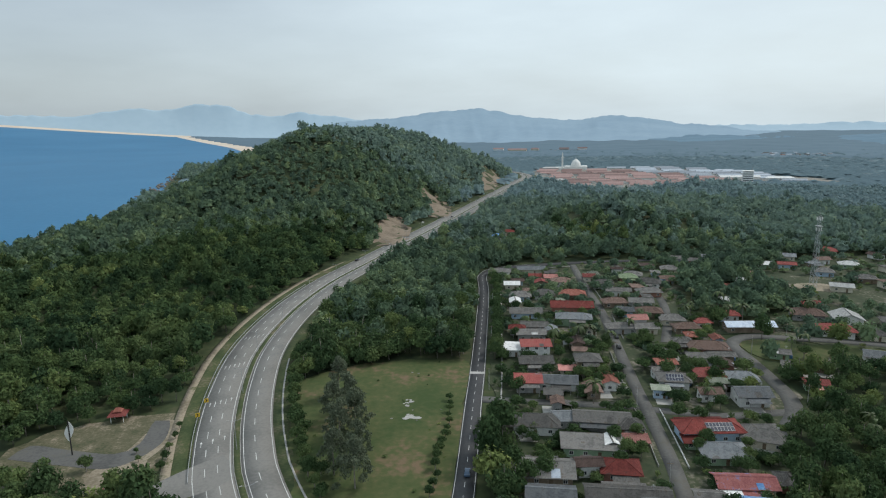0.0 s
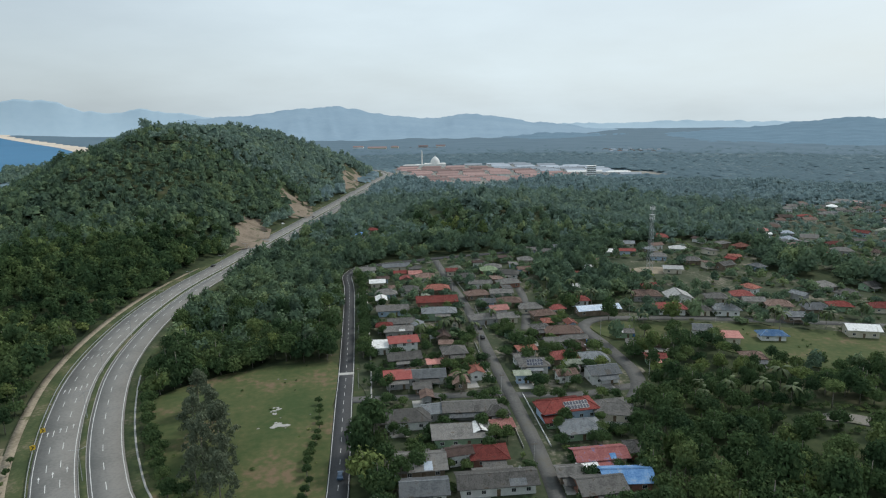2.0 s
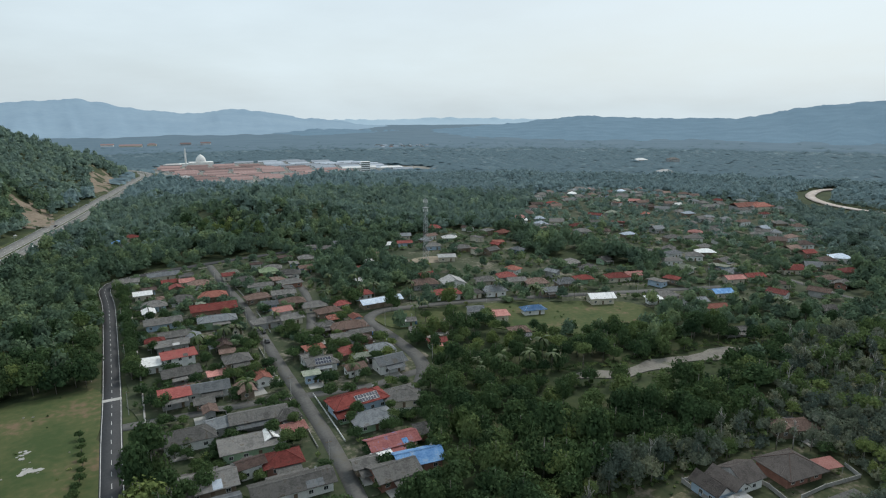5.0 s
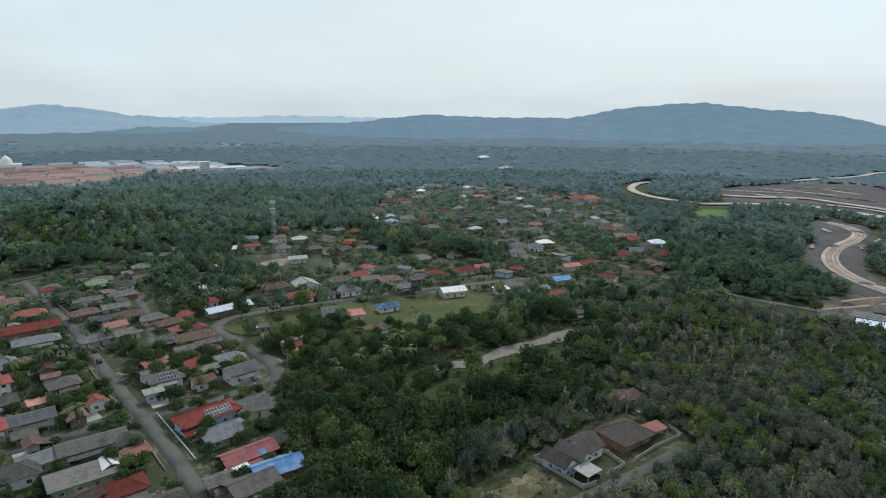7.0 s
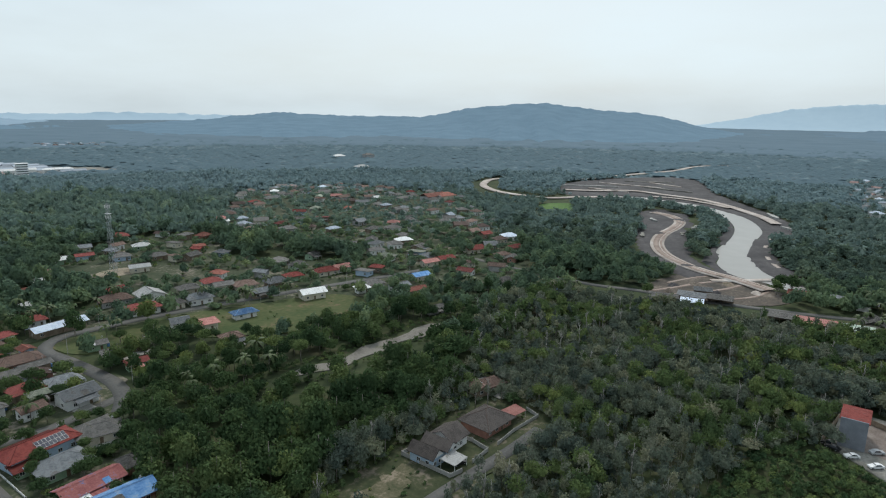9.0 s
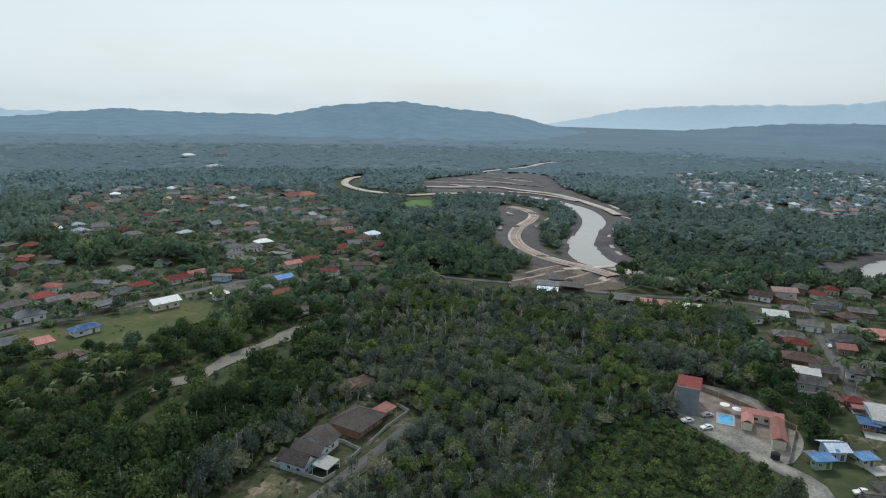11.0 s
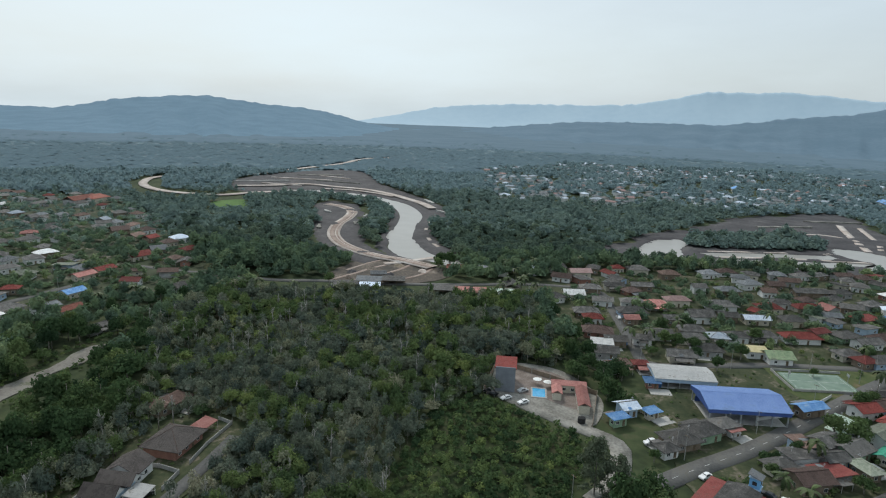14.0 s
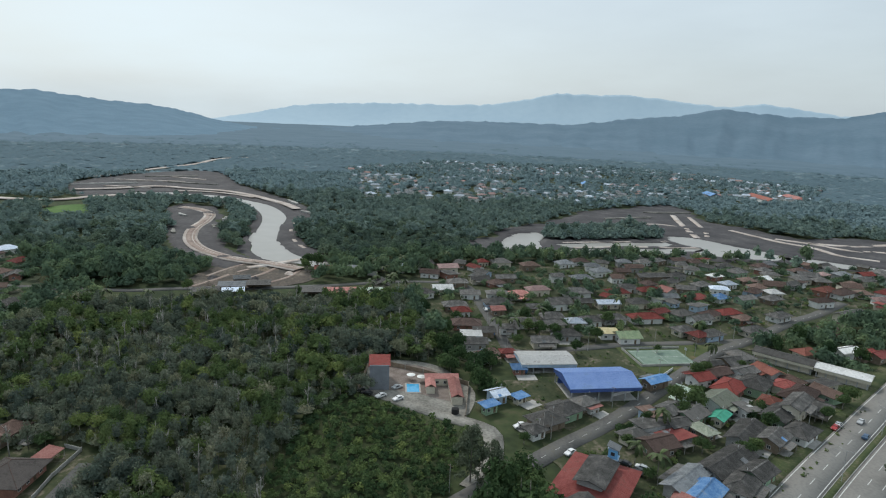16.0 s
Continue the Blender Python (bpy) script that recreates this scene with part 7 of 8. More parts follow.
# ---------------------------------------------------------------- blue hall and its neighbours


def open_hall(x, y, w, d, rot, eave, rise, tone, label, walls):
    root = thing("hall", x, y, 0, rot, label, "hall")
    s, cap = roof_shape("gable", w, d, eave, rise, 0.6, 0.18)
    s.make("roof", ROOF[tone], root)
    cap.make("ridge_cap", ROOF[tone], root)
    for sy in (-1, 1):
        Shape().box(-w / 2 - 0.4, w / 2 + 0.4, sy * (d / 2 + 0.3) - 0.06, sy * (d / 2 + 0.3) + 0.06, eave - 1.5, eave - 0.1).make("fascia", walls, root)
        n = 6
        for i in range(n):
            Shape().box(-0.2, 0.2, -0.2, 0.2, -0.3, eave - 0.2).make("post", M_STEEL, root).matrix_basis = pose((i / (n - 1) - 0.5) * (w - 0.8), sy * (d / 2 - 0.3), 0)
    for sx in (-1, 1):
        g = Shape()
        x0 = sx * (w / 2 + 0.35)
        g.poly([(x0, -d / 2, eave - 1.2), (x0, d / 2, eave - 1.2), (x0, d / 2, eave), (x0, 0, eave + rise - 0.2), (x0, -d / 2, eave), (x0 - sx * 0.12, -d / 2, eave - 1.2), (x0 - sx * 0.12, d / 2, eave - 1.2), (x0 - sx * 0.12, d / 2, eave), (x0 - sx * 0.12, 0, eave + rise - 0.2), (x0 - sx * 0.12, -d / 2, eave)], [(0, 1, 2, 3, 4), (9, 8, 7, 6, 5), (0, 5, 6, 1)])
        g.make("gable", walls, root)
    Shape().box(-w / 2 + 0.5, w / 2 - 0.5, -d / 2 + 0.5, d / 2 - 0.5, -0.3, 0.16).make("slab", M_CONC, root)
    Shape().box(-w / 2 + 1, w / 2 - 1, d / 2 - 1.2, d / 2 - 1.0, 0.1, 2.2).make("back_wall", walls, root)
    HOUSE_SPOTS.append((x, y, w / 2))
    return root


BLUE_STEEL = mat("blue_cladding", (0.045, 0.085, 0.26), (0.07, 0.12, 0.33), 0.3, 0.5, 0.1)
ROOF["hallblue"] = mat("roof_hall_blue", (0.115, 0.205, 0.46), (0.15, 0.25, 0.52), 0.2, 0.5, 0.5, (0.13, 0.22, 0.43), 5, wave=2.2, coords="object")
open_hall(201.5, -104, 26.5, 18, -93, 5.6, 2.2, "hallblue", "large open hall with a bright blue metal roof", BLUE_STEEL)
open_hall(226.5, -93, 22, 13.5, -95, 4.0, 0.9, "white", "long open shed with a white metal roof", WALLS[W_BLUE])
open_hall(217, -199.5, 23, 8, 36, 4.2, 1.3, "grey", "long row of shop bays under a weathered grey roof", WALLS[W_CREAM])
open_hall(199, -212.5, 19, 8, 36, 4.0, 1.2, "white", "long row of shop bays under a pale metal roof", WALLS[W_CREAM])


def court():
    root = thing("sports_court", 231, -149, 0.1, -93, "green walled sports court with white lines", "court")
    Shape().box(-12, 12, -8, 8, -0.2, 0.06).make("surface", mat("court_green", (0.13, 0.19, 0.15), (0.19, 0.25, 0.20), 0.3, 0.85), root)
    s = Shape()
    for b in ((-11, 11, -7, -6.9), (-11, 11, 6.9, 7), (-11, -10.9, -7, 7), (10.9, 11, -7, 7), (-0.06, 0.06, -7, 7), (-11, 11, -0.05, 0.05)):
        s.box(*b, 0.06, 0.075)
    s.make("lines", M_PAINT, root)
    for b in ((-14, 14, -10, -9.8), (-14, 14, 9.8, 10), (-14, -13.8, -9.8, 9.8)):
        Shape().box(*b, -0.2, 0.9).make("wall", M_CONC, root)
    for sx in (-1, 1):
        Shape().tube((sx * 11.5, 0, 0), (sx * 11.5, 0, 3.6), 0.08, 0.08, 6).box(sx * 11.3 - 0.05, sx * 11.3 + 0.05, -0.9, 0.9, 2.9, 4.0).make("hoop_stand", M_STEEL, root)


court()
patch("court_lawn", [(246, -134), (246, -176), (232, -178), (218, -158), (216, -134)], 0.055, M_GRASS, "short grass round the sports court", "field", 0.2)


def wall_run(pts, h, t, material, label, cat="wall"):
    """A garden wall along a line: one panel a stretch, with posts."""
    root = thing("boundary_wall", pts[0][0], pts[0][1], 0, 0, label, cat)
    for (ax, ay), (bx, by) in zip(pts[:-1], pts[1:]):
        L, a = math.hypot(bx - ax, by - ay), math.degrees(math.atan2(by - ay, bx - ax))
        n = max(1, round(L / 7))
        for i in range(n):
            o = Shape().box(0.12, L / n - 0.12, -t / 2, t / 2, -0.3, h).make("panel", material, root)
            o.matrix_basis = Matrix.Translation((ax - pts[0][0], ay - pts[0][1], 0)) @ pose(0, 0, 0, 0, 0, a) @ pose(i * L / n, 0, 0)
            o = Shape().box(-0.14, 0.14, -t / 2 - 0.06, t / 2 + 0.06, -0.3, h + 0.12).make("post", M_CONC, root)
            o.matrix_basis = Matrix.Translation((ax - pts[0][0], ay - pts[0][1], 0)) @ pose(0, 0, 0, 0, 0, a) @ pose(i * L / n, 0, 0)


for _sd in (4.3, -4.3):
    _p = offset(STREET, _sd)
    for _a in range(9, len(STREET) - 6, 6):
        if RNG.random() < 0.8:
            wall_run([tuple(_p[_a]), tuple(_p[_a + 2]), tuple(_p[_a + 4])], RNG.uniform(0.6, 0.9), 0.14, RNG.choice((M_CONC, M_CONC, M_WHITE, WALLS[W_BRICK])), "low garden wall along the village street")
wall_run([(217, -146), (208, -134), (200.5, -122), (196, -108)], 1.3, 0.15, M_WHITE, "low white wall along the road")
wall_run([(212, -15.5), (239, -22.5), (225, -42), (211.5, -57), (187.5, -50)], 1.9, 0.15, WALLS[W_TIMBER], "brown wall round the compound")

# ---------------------------------------------------------------- compound: grey block, red-roofed wings, pool
_root = thing("grey_house", 218.5, -24, 0, -97, "tall windowless grey block house with dark red roof", "house")
Shape().box(-3.6, 3.6, -6.5, -6.1, -0.3, 9.6).make("front_wall", mat("grey_render", (0.16, 0.175, 0.20), (0.21, 0.225, 0.25), 0.4, 0.8), _root, "plain dark grey rendered wall")
Shape().box(-3.4, 3.4, -6.1, 6.5, -0.3, 8.2).make("wall", WALLS[W_WHITE], _root)
Shape().slab([(-4.0, -6.1, 9.2), (4.0, -6.1, 9.2), (4.0, 7.0, 8.6), (-4.0, 7.0, 8.6)], 0.3).make("roof", ROOF["darkred"], _root)
for _z in (1.2, 4.4):
    for _y in (-3.5, 0.5, 4.5):
        put_mesh("pane", WIN["pane"], put_mesh("window", WIN["window"], _root, pose(3.42, _y, _z, 0, 0, 90)), pose(0, 0, 0))
HOUSE_SPOTS.append((218.5, -24, 7))


def wing(root, x0, x1, y0, y1, h, name="wing"):
    w, d = x1 - x0, y1 - y0
    base = Shape().box(x0 + 0.4, x1 - 0.4, y0 + 0.4, y1 - 0.4, -0.3, h).make("wall", WALLS[W_CREAM], root)
    s = Shape()
    if w > d:
        m = (y0 + y1) / 2
        s.slab([(x0, y0, h), (x1, y0, h), (x1, m, h + 1.2), (x0, m, h + 1.2)], 0.14).slab([(x1, y1, h), (x0, y1, h), (x0, m, h + 1.2), (x1, m, h + 1.2)], 0.14)
    else:
        m = (x0 + x1) / 2
        s.slab([(x1, y0, h), (x1, y1, h), (m, y1, h + 1.2), (m, y0, h + 1.2)], 0.14).slab([(x0, y1, h), (x0, y0, h), (m, y0, h + 1.2), (m, y1, h + 1.2)], 0.14)
    s.make("roof", ROOF["pink"], root)
    for i in range(int(max(w, d) / 3)):
        p = pose(x0 + 1.8 + i * 3, y0 + 0.38, 0.9) if w > d else pose(x0 + 0.38, y0 + 1.8 + i * 3, 0.9, 0, 0, 90)
        put_mesh("pane", WIN["pane"], put_mesh("window", WIN["window"], root, p), pose(0, 0, 0))


_root = thing("guest_house", 206, -46, 0, -97, "angled low guest house with faded red roof wings", "house")
wing(_root, -6.5, 6.5, 6.5, 11.0, 3.1)
wing(_root, 2.0, 6.5, -9.5, 6.4, 3.1)
wing(_root, -6.5, -2.6, -0.5, 6.4, 2.8)
HOUSE_SPOTS.append((206, -46, 9))
_root = thing("swimming_pool", 212, -35.8, 0.1, -97, "small bright blue swimming pool with a pale rim", "pool")
Shape().box(-2.3, 2.3, -3.6, 3.6, -0.3, 0.05).make("water", mat("pool_water", (0.05, 0.30, 0.55), (0.08, 0.40, 0.66), 0.5, 0.08, 0.02, spec=0.5), _root)
for _b in ((-2.9, 2.9, -4.2, -3.6), (-2.9, 2.9, 3.6, 4.2), (-2.9, -2.3, -3.6, 3.6), (2.3, 2.9, -3.6, 3.6)):
    Shape().box(*_b, -0.2, 0.16).make("rim", M_CONC, _root)
for _x, _y in ((219.5, -36.2), (217.3, -39.8)):
    _root = thing("parasol", _x, _y, 0.05, 0, "round white garden parasol beside the pool", "parasol", "pool parasols")
    _s = Shape()
    _s.v = [(0, 0, 2.7)] + [(1.7 * math.cos(i * math.pi / 6), 1.7 * math.sin(i * math.pi / 6), 2.15) for i in range(12)]
    _s.f = [(0, i + 1, (i + 1) % 12 + 1) for i in range(12)]
    _s.make("canopy", M_WHITE, _root)
    Shape().tube((0, 0, 0), (0, 0, 2.65), 0.04, 0.04, 6).make("pole", M_STEEL, _root)
_root = thing("water_tank", 190.5, -47, 0, 0, "dark round water tank beside the wall", "tank")
Shape().tube((0, 0, 0), (0, 0, 1.9), 1.3, 1.3, 14).tube((0, 0, 1.9), (0, 0, 2.3), 1.3, 0.5, 14).make("tank", M_TYRE, _root)

# ---------------------------------------------------------------- red-roofed prayer hall with a blue tower
_root = thing("prayer_hall", 139.5, -74.5, 0, -42, "prayer hall with broad red roof and raised grey upper roof", "mosque")
Shape().box(-10, 10, -8, 8, -0.3, 4.2).make("wall", WALLS[W_WHITE], _root)
_s, _c = roof_shape("hip", 22, 18, 4.2, 2.4, 0.8)
_s.make("lower_roof", ROOF["red"], _root, "broad faded red hipped roof")
Shape().box(-6.5, 6.5, -3.4, 3.4, 5.0, 7.0).make("clerestory", WALLS[W_GREY], _root)
_s, _c = roof_shape("gable", 14, 7.4, 7.0, 1.1, 0.7)
_s.make("upper_roof", ROOF["darkgrey"], _root, "raised dark grey metal roof")
HOUSE_SPOTS.extend([(139.5, -74.5, 15), (147.5, -83.5, 9), (154, -92, 8)])
_root = thing("prayer_tower", 147.5, -83.5, 0, -40, "small sky-blue tower with pale roof", "tower")
for _z in (0, 3.0, 6.0):
    Shape().box(-1.3, 1.3, -1.3, 1.3, _z - (0.3 if _z == 0 else 0), _z + 2.75).make("storey", mat("sky_blue_paint_%d" % _z, (0.14, 0.38, 0.66), (0.20, 0.46, 0.74), 0.6, 0.7), _root)
    Shape().box(-1.55, 1.55, -1.55, 1.55, _z + 2.75, _z + 3.0).make("ledge", WALLS[W_BLUE], _root)
    for _a in range(4):
        _o = put_mesh("pane", WIN["pane"], _root, Matrix.Rotation(_a * math.pi / 2, 4, "Z") @ pose(0, -1.31, _z + 0.8))
Shape().slab([(-1.8, -1.8, 9.0), (1.8, -1.8, 9.0), (1.8, 1.8, 9.9), (-1.8, 1.8, 9.9)], 0.15).make("roof", ROOF["bluegrey"], _root)
house(126, -62, 20, 13, 4.5, "gable", "darkgrey", -42, "highway side houses", W_CREAM)
house(126, -94, 15, 10, 4, "hip", "pink", -42, "highway side houses", W_WHITE)

# ---------------------------------------------------------------- the two houses in the wood
_root = thing("bungalow", 145, 82.5, 0, -8, "pale blue bungalow with grey cross-gabled tiled roof", "house")
Shape().box(-8.5, 0.5, -3.0, 5.5, -0.3, 3.2).make("wall", WALLS[W_BLUE], _root)
Shape().box(0.5, 9.5, -2.0, 6.5, -0.3, 3.2).make("wall", WALLS[W_WHITE], _root)
TILE = ROOF["umber"]


def gable_on(root, x0, x1, y0, y1, h, rise, along_x, material):
    s = Shape()
    if along_x:
        m = (y0 + y1) / 2
        s.slab([(x0, y0, h), (x1, y0, h), (x1, m, h + rise), (x0, m, h + rise)], 0.16).slab([(x1, y1, h), (x0, y1, h), (x0, m, h + rise), (x1, m, h + rise)], 0.16)
        ends = [[(x, y0 + 0.6, h), (x, y1 - 0.6, h), (x, m, h + rise - 0.2)] for x in (x0 + 0.5, x1 - 0.5)]
    else:
        m = (x0 + x1) / 2
        s.slab([(x1, y0, h), (x1, y1, h), (m, y1, h + rise), (m, y0, h + rise)], 0.16).slab([(x0, y1, h), (x0, y0, h), (m, y0, h + rise), (m, y1, h + rise)], 0.16)
        ends = [[(x0 + 0.6, y, h), (x1 - 0.6, y, h), (m, y, h + rise - 0.2)] for y in (y0 + 0.5, y1 - 0.5)]
    s.make("roof", material, root)
    for e in ends:
        q = [(x + (0.12 if along_x else 0), y + (0 if along_x else 0.12), z) for x, y, z in e]
        Shape().poly(e + q, [(0, 1, 2), (5, 4, 3), (0, 2, 5, 3), (1, 4, 5, 2), (0, 3, 4, 1)]).make("gable", WALLS[W_WHITE], root)


gable_on(_root, -9.3, -3.4, -3.8, 6.3, 3.2, 2.4, False, TILE)
gable_on(_root, -3.4, 2.4, -4.4, 6.0, 3.5, 2.2, False, TILE)
gable_on(_root, 1.6, 10.3, -2.8, 7.3, 3.3, 2.6, True, TILE)
for _x, _y in ((-7.5, -3.05), (-5.2, -3.05), (3.4, -2.05), (6.4, -2.05)):
    put_mesh("pane", WIN["pane"], put_mesh("window", WIN["window"], _root, pose(_x, _y, 0.9)), pose(0, 0, 0))
for _y in (-1.0, 2.2):
    put_mesh("pane", WIN["pane"], put_mesh("window", WIN["window"], _root, pose(-8.55, _y, 0.9, 0, 0, 90)), pose(0, 0, 0))
Shape().slab([(-6.6, -9.4, 2.7), (-0.4, -9.4, 2.7), (-0.4, -4.0, 3.0), (-6.6, -4.0, 3.0)], 0.12).make("carport_roof", ROOF["white"], _root, "flat white carport roof")
for _x in (-6.4, -0.6):
    for _y in (-9.2, -4.2):
        Shape().tube((_x, _y, -0.2), (_x, _y, 2.75), 0.09, 0.09, 6).make("post", M_WHITE, _root)
HOUSE_SPOTS.append((145, 82, 11))
wall_run([(138, 92.5), (135.2, 74.5), (139.5, 72.8)], 1.4, 0.15, M_CONC, "grey garden wall round the bungalow")
wall_run([(145, 72.5), (153, 71.5), (155.5, 78), (156.5, 88.5), (138, 92.5)], 1.3, 0.15, M_CONC, "grey garden wall round the bungalow")
_root = thing("brick_house", 166.5, 78.5, 0, -12, "red brick house with a broad dark hipped roof", "house")
Shape().box(-6.5, 6.5, -5, 5.5, -0.3, 3.1).make("wall", WALLS[W_BRICK], _root)
_s, _c = roof_shape("hip", 13.5, 12, 3.1, 3.4, 0.6)
_s.make("roof", ROOF["umber"], _root)
_c.make("ridge_cap", ROOF["darkbrown"], _root)
for _x in (-4.5, -1.2, 4.2):
    put_mesh("pane", WIN["pane"], put_mesh("window", WIN["window"], _root, pose(_x, -5.05, 0.9)), pose(0, 0, 0))
put_mesh("handle", WIN["handle"], put_mesh("door", WIN["door"], _root, pose(1.6, -5.05, 0.0)), pose(0, 0, 0))
HOUSE_SPOTS.append((166.5, 78.5, 9))
_root = thing("canopy", 176, 73.5, 0, -18, "faded red metal canopy on posts over a paved yard", "canopy")
Shape().slab([(-4, -2.4, 2.5), (4, -2.4, 2.5), (4, 2.4, 3.1), (-4, 2.4, 3.1)], 0.1).make("roof", ROOF["pink"], _root)
for _x in (-3.8, 3.8):
    for _y in (-2.2, 2.2):
        Shape().tube((_x, _y, -0.2), (_x, _y, 2.6), 0.08, 0.08, 6).make("post", M_CONC, _root)
wall_run([(158, 70.5), (168, 69.5), (181, 66.5), (184, 72)], 1.2, 0.15, M_CONC, "grey garden wall along the short lane")
house(192, 89, 9, 7.5, 4, "hip", "brown", -25, "houses in the wood", W_TIMBER)
house(186.5, 91.5, 7, 6.5, 3.6, "gable", "brown", -25, "houses in the wood", W_TIMBER)

# ---------------------------------------------------------------- solar panels on two roofs


def solar(roof, x, y, z, tilt, nx, ny):
    root = thing("solar_array", x, y, z, 0, "dark blue solar panels in rows on a house roof", "solar panels", "solar arrays")
    root.matrix_basis = roof.matrix_basis @ pose(x, y, z, tilt, 0, 0)
    f = Shape().box(-0.46, 0.46, -0.75, 0.75, 0, 0.04).make("panel", [M_SOLAR], root)
    fr = Shape()
    for b in ((-0.5, 0.5, -0.8, -0.75), (-0.5, 0.5, 0.75, 0.8), (-0.5, -0.46, -0.75, 0.75), (0.46, 0.5, -0.75, 0.75)):
        fr.box(*b, 0, 0.06)
    fr = fr.make("frame", M_STEEL, f)
    f.matrix_basis = pose(0, 0, 0)
    for i in range(nx):
        for j in range(ny):
            if i or j:
                o = share("panel", f, root, pose(i * 1.06, j * 1.68, 0))
                share("frame", fr, o, pose(0, 0, 0))


solar(SOLAR_A, -1.5, -3.7, 4.72, 25, 8, 2)
solar(SOLAR_B, -2.6, -3.3, 4.20, 26, 6, 2)

# ---------------------------------------------------------------- rest area beside the highway
_root = thing("pavilion", -114, 201, 0, 10, "small open pavilion with a red two-tier roof", "pavilion")
for _x in (-2, 2):
    for _y in (-2, 2):
        Shape().tube((_x, _y, -0.2), (_x, _y, 2.6), 0.12, 0.12, 6).make("post", M_WHITE, _root)
_s, _c = roof_shape("hip", 5.2, 5.0, 2.6, 1.3, 0.4)
_s.make("roof", ROOF["red"], _root)
_s, _c = roof_shape("hip", 2.4, 2.2, 3.7, 1.1, 0.3)
_s.make("upper_roof", ROOF["orange"], _root)
_root = thing("roadside_totem", -117, 178, 0, 20, "dark pole with a tall white leaf-shaped emblem", "sign")
Shape().tube((0, 0, -0.3), (0, 0, 11.5), 0.22, 0.14, 8).make("pole", M_TYRE, _root)
for _k, _sx in enumerate((-1, 1)):
    _s = Shape()
    _p = [(_sx * (0.25 + 1.05 * math.sin(math.pi * i / 8)), 0, 5.2 + 5.4 * i / 8 + (0.6 if _sx > 0 else -0.6)) for i in range(9)] + [(_sx * 0.22, 0, 10.4)]
    _s.poly([(x, -0.1, z) for x, y, z in _p] + [(x, 0.1, z) for x, y, z in _p], [tuple(range(10)), tuple(range(19, 9, -1))] + [(i, 10 + i, 10 + (i + 1) % 10, (i + 1) % 10) for i in range(10)])
    _s.make("leaf", M_WHITE, _root)
_root = thing("welcome_sign", -92.5, 159.5, 0, 24, "cream jagged-topped roadside sign wall on an orange planter", "sign")
_top = [(-4.2, 1.5), (-3.6, 2.1), (-3.1, 1.9), (-2.6, 2.7), (-1.9, 2.4), (-1.2, 3.2), (-0.4, 2.8), (0.3, 3.4), (1.0, 2.9), (1.7, 3.6), (2.5, 3.0), (3.2, 3.7), (4.2, 3.1)]
_p = [(x, 0, z) for x, z in _top] + [(4.2, 0, 0.4), (-4.2, 0, 0.4)]
_n = len(_p)
Shape().poly([(x, -0.18, z) for x, y, z in _p] + [(x, 0.18, z) for x, y, z in _p], [tuple(range(_n))[::-1], tuple(range(_n, 2 * _n))] + [(k, (k + 1) % _n, _n + (k + 1) % _n, _n + k) for k in range(_n)]).make("board", mat("cream_render", (0.60, 0.56, 0.42), (0.74, 0.70, 0.55), 0.6, 0.85), _root)
for _z, _w in ((1.9, 5.4), (1.3, 6.2)):
    Shape().box(-_w / 2, _w / 2, -0.24, -0.17, _z, _z + 0.28).make("lettering", M_TYRE, _root, "dark bars of lettering")
Shape().box(-4.8, 4.8, -1.0, 0.9, -0.2, 0.55).make("planter", ROOF["orange"], _root, "orange-red planter wall")
for _x, _y in ((-87.4, 200.5), (-88.6, 212.0)):
    _root = thing("chevron_sign", _x + 1.0, _y, 0, 30, "yellow road sign with a black chevron on posts", "road sign", "chevron signs")
    Shape().box(-0.75, 0.75, -0.04, 0.04, 0.9, 2.4).make("board", mat("sign_yellow", (0.62, 0.40, 0.03), (0.70, 0.46, 0.05), 1.0, 0.6), _root)
    Shape().poly([(-0.45, -0.06, 1.05), (-0.1, -0.06, 1.05), (0.4, -0.06, 1.65), (-0.1, -0.06, 2.25), (-0.45, -0.06, 2.25), (0.0, -0.06, 1.65)], [(0, 1, 2, 5), (5, 2, 3, 4)]).make("chevron", M_TYRE, _root)
    for _q in (-0.5, 0.5):
        Shape().tube((_q, 0.08, -0.2), (_q, 0.08, 2.3), 0.05, 0.05, 6).make("post", M_STEEL, _root)

